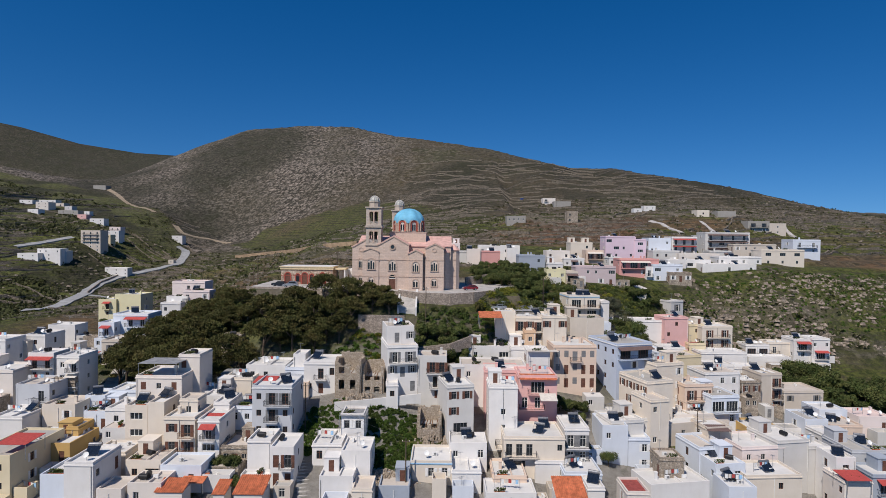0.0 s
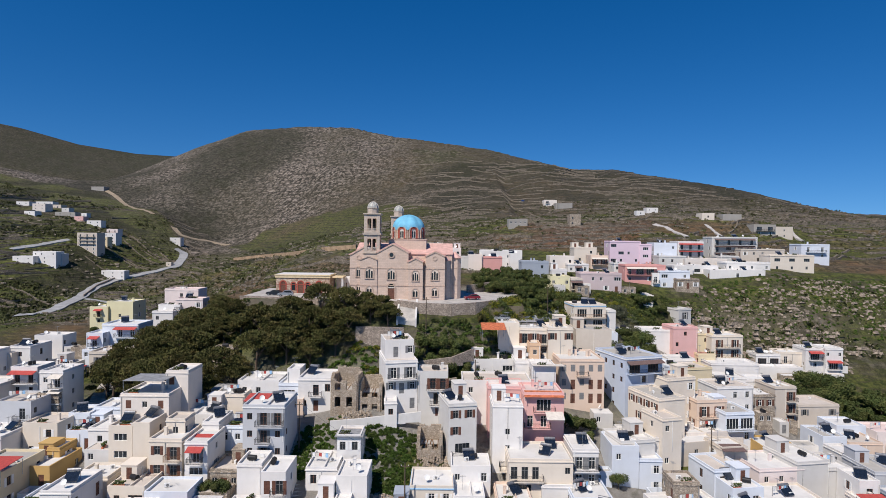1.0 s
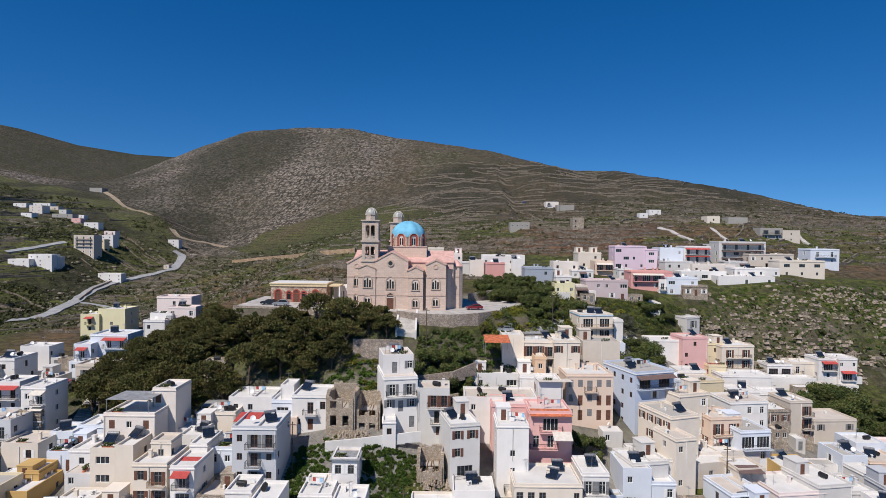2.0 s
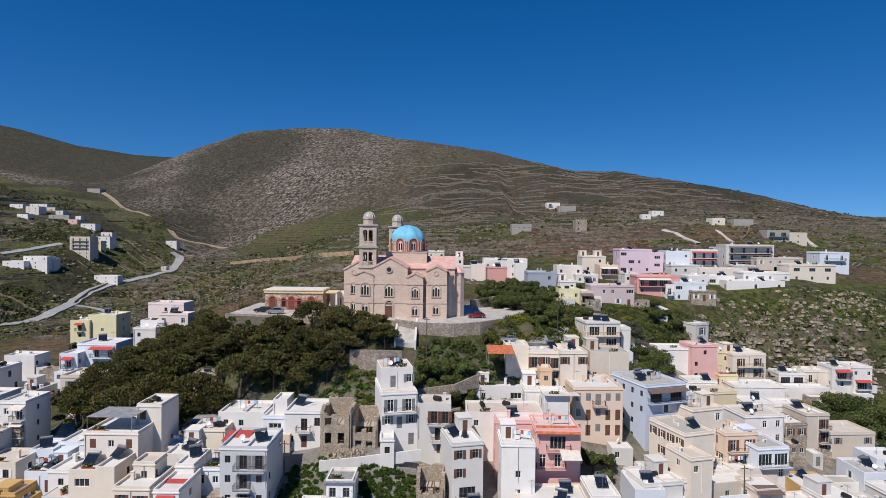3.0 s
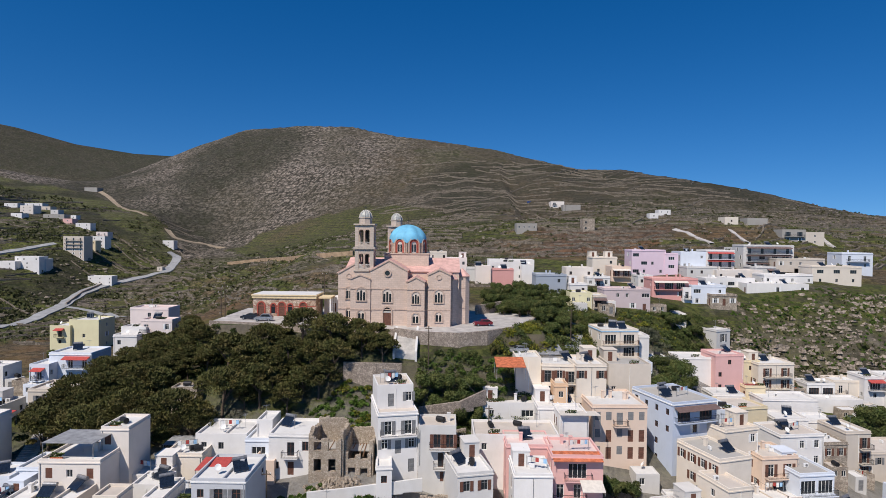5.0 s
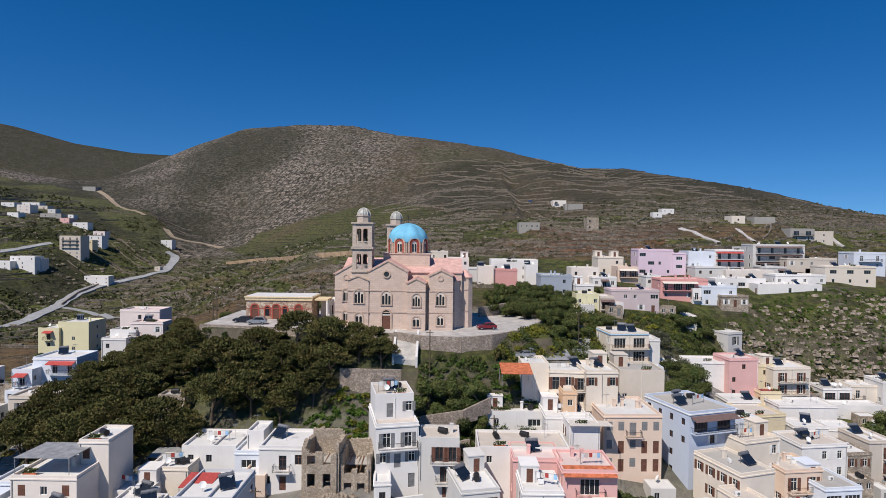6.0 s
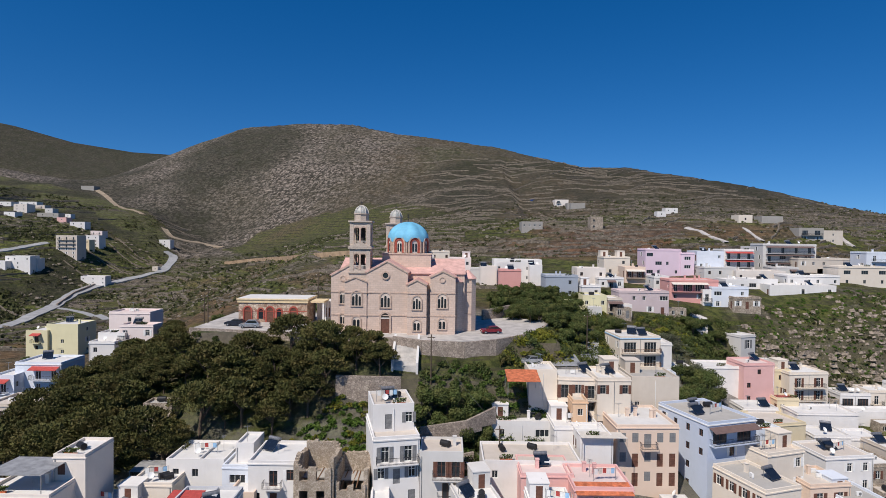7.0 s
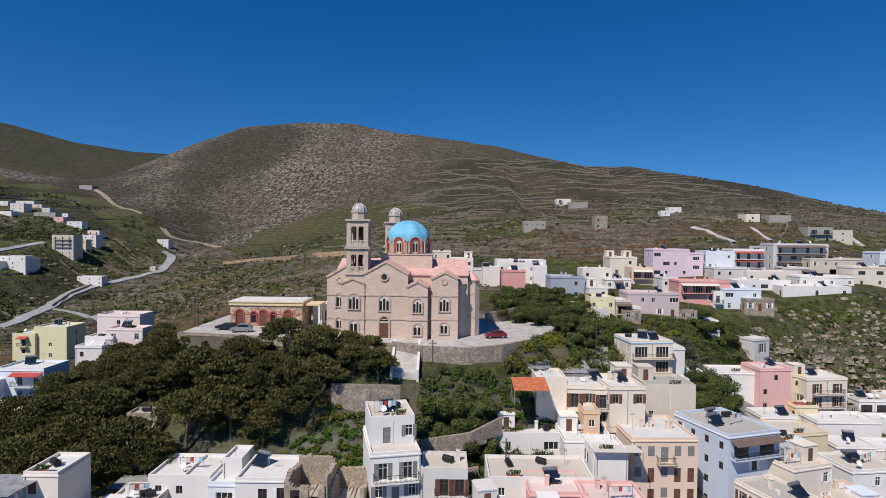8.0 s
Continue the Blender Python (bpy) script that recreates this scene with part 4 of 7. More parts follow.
house(25.8, 132.0, 25.6, 10.0, 11, "peach", "ssbss|sdsdd", yaw=2, shut="closed", cornice=True, kit="CAC", side="..", roof="white")
house(19.9, 137.0, 28.1, 2.5, 5, "orange", "w", roof="tan")
house(40.6, 132.8, 25.9, 9.8, 12, "blue", "oo|.sw|dw", yaw=18, side="swww|w.ww|.ww.", kit="HHT", roof="grey", cornice="white", hang="brown", label="sky-blue house with sand-coloured front and brown awning")
house(52.8, 140.0, 22.6, 4.5, 8, "whiteblue", ".|oo", yaw=15)
house(44.0, 122.0, 19.8, 6.6, 10, "cream", ".|..", yaw=18, side="ssss|.ss.", kit="H", cornice=True, roof="grey", shut="brown")
house(49.3, 131.0, 21.7, 7.5, 5, "cream", "..s", yaw=18, roof="tan")
house(42.6, 116.0, 17.6, 4.3, 7, "cream", "w.|..", yaw=15, roof="tan", side="w")
house(55.4, 130.0, 17.3, 7.0, 7, "peach", "bb|..", yaw=8, shut="brown", roof="tan")
house(60.2, 127.0, 15.6, 6.6, 8, "whiteblue", "oo", yaw=8, kit="", roof="grey")
house(65.0, 141.0, 17.5, 9.4, 8, "white", ".ss", yaw=8, kit="HHD", cornice=True, roof="tan")
house(76.7, 146.0, 14.4, 5.4, 8, "stone", "ss|..", yaw=6, shut="brown")
house(83.4, 149.0, 15.7, 5.7, 8, "beige", ".b|.b", yaw=6, kit="AH", shut="brown")
house(91.1, 152.0, 10.4, 11.1, 9, "beige", "s.s|..", yaw=4, shut="grey", roof="tan", kit="A")
house(62.9, 154.0, 19.0, 7.9, 9, "sand", "..", yaw=12, roof="tan")
house(75.3, 166.0, 17.8, 13.3, 7, "white", "...", kit="A")
house(72.0, 155.0, 16.6, 7.3, 6, "white", "", kit="H")
house(80.4, 157.0, 15.5, 7.0, 6, "white", "", kit="A")
house(59.1, 176, 25.5, 9.5, 7, "white", "W.|s.", kit="")
house(67.7, 174, 26.7, 7.5, 7, "pink", ".w.|w..", yaw=6, roof="pink", kit="H", cornice=True)
house(79.0, 183, 23.4, 4.8, 7, "sand", "w|.", kit="A")
house(81.8, 180, 23.3, 10.1, 8, "cream", "bb|bb", yaw=6, shut="brown", kit="HP", cornice=True)
house(74.3, 172, 19.3, 5.0, 4, "sand", "w.", roof="darkred")
house(62.0, 163, 19.6, 7.4, 6, "white", "w.|..", kit="H")
house(78.7, 197.0, 29.3, 5.3, 9, "greywhite", "f|.", yaw=22, side=".w.|w..", shut="grey")
house(60.6, 183.0, 22.5, 6.0, 6, "white", "w.")
house(61.6, 190.0, 22.6, 7.7, 5, "cream", "", roof="pink")
house(115.6, 188.0, 18.2, 6.1, 7, "white", "o", hang="red", kit="H")
house(121.1, 187.0, 18.6, 5.7, 7, "white", "w.w|o", hang="red")
house(108.4, 190.0, 16.6, 8.4, 6, "cream", "b.", kit="A")
house(100.4, 189.0, 16.0, 7.8, 6, "white", "oo", kit="H", roof="grey")
house(98.2, 183.0, 13.1, 13.6, 5, "white", "....")
house(32.0, 113.0, 13.3, 5.1, 8, "whiteblue", "w.|.|w", kit="H")
house(37.2, 113.0, 10.9, 4.3, 8, "whiteblue", ".s|.s|.", kit="TT")
house(45.7, 119.0, 11.6, 11.3, 9, "beige", ".w.|...", yaw=14, side="sss", roof="white", kit="H")
house(51.3, 125.0, 11.8, 13.1, 8, "warmwhite", "", yaw=10, roof="white", kit="H")
house(54.6, 117.0, 11.8, 5.5, 6, "beige", "oo", yaw=8, hang="brown")
house(66.0, 123.0, 9.9, 7.3, 7, "ochre", ".w", kit="H", roof="white")
house(66.9, 113.0, 10.6, 6.9, 9, "greywhite", "..|..", yaw=10, kit="T", roof="white")
house(73.6, 114.0, 9.2, 4.6, 8, "greywhite", ".s|..", yaw=6)
house(59.2, 112.0, 9.6, 9.2, 9, "pinkwhite", "ww.|...", yaw=8, kit="")
house(55.8, 104.0, 7.3, 10.8, 7, "cream", "..w.|....", yaw=4, kit="HA", roof="white")
house(49.9, 110.0, 10.2, 6.6, 8, "whiteblue", "a.|..", yaw=10, roof="tan", side="a")
house(50.8, 105.0, 8.9, 5.9, 7, "whiteblue", ".b", yaw=8, kit="H")
house(50.2, 99.0, 7.3, 4.9, 6, "whiteblue", "..", kit="HT")
house(83.6, 131.0, 9.4, 5.3, 8, "whiteblue", ".w|..", kit="HH", roof="grey")
house(82.9, 122.0, 8.6, 3.9, 7, "white", "o|.", yaw=5, cornice="white", kit="")
house(91.4, 138.0, 9.6, 6.8, 7, "whiteblue", "", kit="A")
house(81.5, 113.0, 8.9, 7.5, 9, "grey", ".|..", kit="HP", roof="grey")
house(89.4, 131.0, 8.2, 7.4, 8, "peach", "..", kit="HT", roof="tan")
house(106.8, 146.0, 5.6, 8.7, 8, "pinkwhite", ".d", kit="", roof="pink")
house(75.0, 108.0, 9.3, 3.7, 6, "white", "b", kit="H")
house(73.8, 104.0, 6.6, 5.2, 6, "warmwhite", "oo", hang="red")
house(80.5, 106.0, 6.9, 5.8, 6, "bluegrey", "o", hang="red")
house(37.0, 100.0, 7.1, 11.4, 7, "white", "....", yaw=10, roof="white")
house(31.9, 97.0, 7.2, 3.8, 6, "warmwhite", "", roof="darkred")
house(40.0, 104.0, 10.4, 4.5, 5, "stone", "..", roof="tan")
house(9.3, 100.0, 8.4, 5.9, 8, "peach", "sd|..", kit="H", shut="brown", roof="white", side=".")
house(17.5, 105.0, 9.2, 6.7, 7, "white", ".w")
house(22.1, 101.0, 8.8, 6.6, 8, "whiteblue", "sd.|.W.", kit="DH", roof="white")
house(24.9, 96.0, 8.3, 2.9, 5, "white", "", kit="H")
house(34.2, 114.5, 13.6, 7.2, 7.5, "greywhite", "o..", yaw=12, roof="white", kit="T")
house(35.8, 117.0, 13.5, 6.5, 8, "greywhite", "o.", roof="white", kit="HT")
house(7.6, 95.0, 7.6, 8.5, 6, "white", "w..")
house(18.2, 141.0, 31.0, 6.8, 8, "cream", "fsb", yaw=-4, shut="brown", cornice=True, kit="HA")
house(24.5, 139.0, 31.4, 5.8, 9, "cream", "s.s|...", yaw=3, shut="brown", cornice=True, kit="H")
house(13.2, 142.0, 32.0, 5.0, 7, "cream", ".")
house(32.6, 146.0, 30.0, 8.7, 8, "beige", "W...", roof="grey", kit="A", side="")
house(37.1, 168.0, 33.6, 9.3, 9, "cream", "oo|oo", yaw=6, side="s.s|s.s", kit="HHH", rail="wood", label="cream three-storey house with deep balconies and a blue parapet", cornice="blue")
house(47.6, 172.0, 31.6, 2.5, 6, "white", "o|o", kit="")
house(37.9, 150.0, 24.2, 5.3, 6, "white", ".w", roof="darkred")
house(-5.0, 121.0, 25.1, 6.1, 6, "greywhite", ".bb|.o", shut="brown", kit="T", roof="tan")
house(42.7, 198.0, 39.0, 3.9, 8, "beige", "o", hang="brown")
house(35.9, 198.2, 39.7, 6.6, 8, "paleyellow", "w.w", kit="T")
house(47.3, 203.1, 40.6, 14.0, 8, "mauve", ".ww.W|...d", cornice=True, roof="pink")
house(83.8, 211.8, 38.4, 8.2, 8, "stone", "sds", roof="tan")
house(78.7, 214.6, 41.1, 11.0, 8, "whiteblue", "W.w|sd.", kit="A")
house(76.2, 215.0, 40.2, 2.5, 8, "white", "b|w")
house(66.7, 216.7, 43.0, 14.9, 8, "salmon", ".oo.|w.sw", kit="A", label="salmon-pink two-storey house with a deep loggia")
house(101.5, 224.1, 41.1, 21.0, 8, "white", ".....")
house(48.2, 228.2, 42.6, 8.1, 8, "white", "w.s", kit="H")
house(66.2, 228.6, 43.2, 5.0, 8, "white", "wd")
house(89.6, 228.6, 42.4, 7.3, 8, "white", ".w")
house(97.6, 230.2, 42.5, 9.9, 8, "white", "W.w", kit="T")
house(111.3, 231.4, 43.9, 17.2, 8, "white", "w.ww.w", kit="H")
house(42.1, 233.1, 45.4, 9.6, 8, "warmwhite", "w.w|.w.")
house(129.7, 233.9, 46.9, 17.6, 8, "cream", "WWW", shut="brown", label="cream single-storey villa with brown shutters at the edge of the knoll")
house(59.2, 236.8, 45.7, 7.1, 8, "peach", "bb|w.", shut="brown")
house(13.1, 239.6, 43.8, 18.1, 8, "pinkwhite", ".w.w", roof="pink")
house(98.7, 240.1, 44.7, 17.1, 9, "warmwhite", "w.w.w")
house(88.8, 242.5, 45.8, 11.1, 9, "greywhite", ".w.")
house(115.6, 245.0, 45.9, 7.6, 9, "greywhite", "w.")
house(55.1, 247.8, 48.8, 9.4, 9, "cream", ".w|w.", kit="P")
house(83.2, 249.1, 50.5, 4.9, 9, "lilac", "W|W")
house(70.6, 249.5, 51.7, 12.7, 9, "lilac", "....|....|.w.w", cornice=False)
house(89.9, 251.1, 51.1, 9.8, 9, "whiteblue", "..w|w..", kit="H")
house(128.5, 254.0, 48.9, 18.9, 9, "beige", ".ww.w", kit="T")
house(135.6, 254.0, 44.9, 7.1, 9, "white", "w")
house(101.8, 255.6, 51.8, 11.2, 9, "white", "bbb|bbb", hang="red")
house(16.3, 256.9, 47.0, 18.1, 9, "white", "w..w")
house(118.5, 259.7, 54.0, 20.2, 9, "greywhite", "bbbb|bWWb|bbbb", kit="HT")
house(160.7, 263.8, 51.2, 12.7, 9, "whiteblue", "bb|ww", kit="")
house(122.6, 275.3, 52.7, 5.9, 9, "white", "w|w")
house(28.4, 214.0, 44.0, 9.8, 9, "bluegrey", ".w|.w", side="..w|w..", kit="", cornice=True)
house(14.4, 232.0, 47.1, 12.7, 7, "white", "w..w", kit="A")
house(25.6, 228.0, 46.4, 4.1, 6, "white", ".", kit="H")
house(6.9, 236.0, 44.8, 8.7, 5, "greywhite", "..")
house(15.2, 222.0, 45.2, 6.9, 5, "salmon", "")
house(-7.3, 262.0, 49.8, 7.0, 7, "cream", "w.w")
house(-0.7, 246.0, 47.9, 8.0, 6, "pinkwhite", ".ww")
house(-9.8, 255.0, 48.3, 3.7, 5, "warmwhite", "")
house(38.7, 211.0, 41.4, 5.5, 6, "white", ".w")
house(9.6, 228.0, 45.8, 5.3, 5, "warmwhite", ".")
house(196.2, 562.0, 83.7, 11.1, 9, "white", "ww", low=None)
house(161.0, 486.0, 76.8, 6.9, 7, "white", "w")
house(39.3, 354.0, 64.1, 11.4, 10, "concrete", "wwww")
house(106.2, 614.0, 93.7, 13.3, 14, "warmwhite", "o.")
house(115.1, 598.0, 89.5, 17.3, 12, "concrete", "....")
house(72.9, 338.0, 66.6, 6.2, 7, "stone", "w.", roof="tan")
house(152.8, 346.0, 68.6, 7.3, 8, "cream", "w")
house(165.1, 346.0, 68.1, 11.1, 8, "concrete", "....", roof="darkred")
house(175.0, 330.0, 61.8, 12.4, 8, "concrete", "oo")
house(187.4, 330.0, 60.6, 9.6, 6, "beige", "w")
house(-324.3, 514.0, 53.1, 17.6, 12, "beige", "bbb|bbb|bbb", kit="T")
house(-327.8, 558.0, 53.2, 12.7, 10, "white", "ww|ww")
house(-342.8, 590.0, 57.4, 11.3, 9, "pinkwhite", "bb")
house(-319.4, 538.0, 49.4, 7.8, 8, "sand", "ww|w")
house(-291.0, 494.0, 21.1, 19.5, 8, "white", "w.w.w")
house(-309.0, 654.0, 49.0, 12.0, 9, "white", "w")
house(-327.9, 464.0, 37.6, 18.6, 10, "white", "ww.w|w")
house(-324.2, 470.0, 35.8, 16.0, 8, "greywhite", "w.w")
house(-339.6, 458.0, 34.0, 16.4, 9, "white", "ww")
house(-444.0, 626.0, 84.2, 13.8, 12, "warmwhite", "ww|ww")
house(-448.8, 656.0, 84.7, 15.7, 10, "beige", "bb")
house(-421.8, 640.0, 80.5, 8.2, 9, "greywhite", "w")
house(-482.2, 654.0, 87.8, 14.5, 11, "white", "ww")
house(-434.0, 600.0, 75.1, 11.0, 10, "white", "w")
house(-417.0, 622.0, 75.2, 21.7, 10, "concrete", "ww")
house(-384.7, 604.0, 70.3, 9.4, 9, "pink", "w")
house(-368.0, 598.0, 66.0, 14.7, 9, "white", "ww")
house(-392.5, 628.0, 74.5, 5.8, 7, "white", "w")
house(-266.0, 556.0, 25.7, 5.0, 5, "beige", "w")
house(-515.3, 846.0, 121.4, 18.2, 14, "concrete", "..")
house(-475.9, 676.0, 89.2, 20.0, 10, "white", "www")


# ---- church ----
def ashlar(name, c1, c2, mortar):
    """Squared stone in courses, with uneven blocks."""
    m, n, l, b = shader(name, 0.93)
    tc = n.new("ShaderNodeTexCoord")
    sp = n.new("ShaderNodeSeparateXYZ")
    l.new(tc.outputs["Object"], sp.inputs[0])
    add = n.new("ShaderNodeMath")
    l.new(sp.outputs["X"], add.inputs[0])
    l.new(sp.outputs["Y"], add.inputs[1])
    cb = n.new("ShaderNodeCombineXYZ")
    l.new(add.outputs[0], cb.inputs["X"])
    l.new(sp.outputs["Z"], cb.inputs["Y"])
    br = n.new("ShaderNodeTexBrick")
    l.new(cb.outputs[0], br.inputs["Vector"])
    br.inputs["Scale"].default_value, br.inputs["Brick Width"].default_value, br.inputs["Row Height"].default_value = 1.0, 0.95, 0.42
    br.inputs["Mortar Size"].default_value = 0.018
    for k, v in (("Color1", c1), ("Color2", c2), ("Mortar", mortar)):
        br.inputs[k].default_value = (*v, 1)
    col = mix(n, l, ramp(n, l, noise_node(n, l, 0.4, 6, 0.7), (0.42, 0.0), (0.7, 0.4)), br.outputs["Color"], tuple(v * 0.66 for v in c1))
    col = mix(n, l, ramp(n, l, noise_node(n, l, 3.0, 5), (0.4, 0.0), (0.75, 0.3)), col, tuple(min(1, v * 1.25) for v in c2))
    l.new(col, b.inputs["Base Color"])
    bump(n, l, b, br.outputs["Fac"], -0.4, 0.02)
    return m


M_CHURCH = ashlar("pinkish_ashlar", (0.63, 0.49, 0.405), (0.55, 0.425, 0.345), (0.44, 0.34, 0.275))
M_TOWER = ashlar("grey_beige_ashlar", (0.55, 0.46, 0.385), (0.46, 0.385, 0.32), (0.35, 0.29, 0.24))
M_BAND = simple("carved_stone_trim", (0.50, 0.375, 0.30), 0.9, var=0.2)
M_MULLION = simple("pale_carved_mullions", (0.62, 0.53, 0.45), 0.9, var=0.12)
M_PLINTH = simple("pale_marble_plinth", (0.60, 0.56, 0.51), 0.8, var=0.15)
M_ROOFPINK = simple("faded_pink_roof_tiles", (0.60, 0.37, 0.32), 0.9, var=0.16, scale=0.8)
M_BLUE = simple("sky_blue_dome_paint", (0.16, 0.44, 0.62), 0.65, var=0.16, scale=0.5)
M_ARCHRED = simple("oxide_red_paint", (0.36, 0.085, 0.06), 0.8, var=0.2)
M_RIB = simple("grey_lead_ribs", (0.40, 0.40, 0.37), 0.6, 0.2)
M_CREAM = simple("cream_cornice_paint", (0.68, 0.54, 0.33), 0.85, var=0.12)


def arc(cx, z, r, n=10, a0=0.0, a1=math.pi):
    return [(cx + r * math.cos(a0 + (a1 - a0) * i / n), z + r * math.sin(a0 + (a1 - a0) * i / n)) for i in range(n + 1)]


def arch_ring(s, cx, z0, zs, r, w, y0, y1, mat=0):
    """A raised surround: two jambs and an arch, between depths y0 (front) and y1."""
    outer = [(cx + r + w, z0)] + arc(cx, zs, r + w) + [(cx - r - w, z0)]
    inner = [(cx + r, z0)] + arc(cx, zs, r) + [(cx - r, z0)]
    for i in range(len(outer) - 1):
        a, b, c, d = outer[i], outer[i + 1], inner[i + 1], inner[i]
        s.prism([(p[0], y1, p[1]) for p in (a, b, c, d)], [(p[0], y0, p[1]) for p in (a, b, c, d)], mat)
    return s


def arch_leaf(s, cx, z0, zs, r, y0, y1, mat=0):
    pts = [(cx + r, z0)] + arc(cx, zs, r) + [(cx - r, z0)]
    return s.prism([(p[0], y1, p[1]) for p in pts], [(p[0], y0, p[1]) for p in pts], mat)


def church_window(parent, cx, y, z0, lights, w, h, m=None, trim=None, ring=0.28):
    """A round-headed window of two or three lights; built facing -y at the origin of m."""
    trim = trim or M_BAND
    r = w / 2
    s = arch_ring(Solid(), cx, z0, z0 + h - r, r, ring, y - 0.16, y + 0.02)
    s.box(cx - r - ring, y - 0.2, z0 - 0.18, cx + r + ring, y + 0.02, z0)
    win = part("window", s.mesh("window", trim), parent, m)
    lw = w / lights
    back = arch_leaf(Solid(), cx, z0, z0 + h - r, r, y - 0.03, y + 0.02)
    part("tympanum", back.mesh("tympanum", M_MULLION), win)
    for i in range(lights):
        c = cx - w / 2 + lw * (i + 0.5)
        tall = h * (0.80 if lights == 3 and i == 1 else 0.66 if lights == 3 else 0.72)
        part("pane", arch_leaf(Solid(), c, z0 + 0.05, z0 + tall - lw * 0.36, lw * 0.36, y - 0.05, y - 0.01).mesh("pane", M_GLASS), win)
    return win


def gabled(s, x0, x1, y0, y1, z0, ze, zp, over=0.0):
    xm = (x0 + x1) / 2
    pts = [(x0, z0), (x1, z0), (x1, ze), (xm, zp), (x0, ze)]
    return s.prism([(p[0], y1, p[1]) for p in pts][::-1], [(p[0], y0, p[1]) for p in pts][::-1])


def gable_roof(s, x0, x1, y0, y1, ze, zp, t=0.22, over=0.3):
    xm, k = (x0 + x1) / 2, (zp - ze) / ((x1 - x0) / 2) * over
    for a, b in ((x0 - over, xm), (x1 + over, xm)):
        s.prism([(a, y0 - over, ze - k), (a, y1, ze - k), (b, y1, zp), (b, y0 - over, zp)], [(a, y0 - over, ze - k + t), (a, y1, ze - k + t), (b, y1, zp + t), (b, y0 - over, zp + t)])
    return s


def raking_band(s, x0, x1, y, ze, zp, t=0.3, proud=0.16):
    xm = (x0 + x1) / 2
    for a, b in ((x0, xm), (xm, x1)):
        za, zb = (ze, zp) if a == x0 else (zp, ze)
        s.prism([(a, y + 0.02, za - t), (b, y + 0.02, zb - t), (b, y + 0.02, zb), (a, y + 0.02, za)][::-1], [(a, y - proud, za - t), (b, y - proud, zb - t), (b, y - proud, zb), (a, y - proud, za)][::-1])
    return s


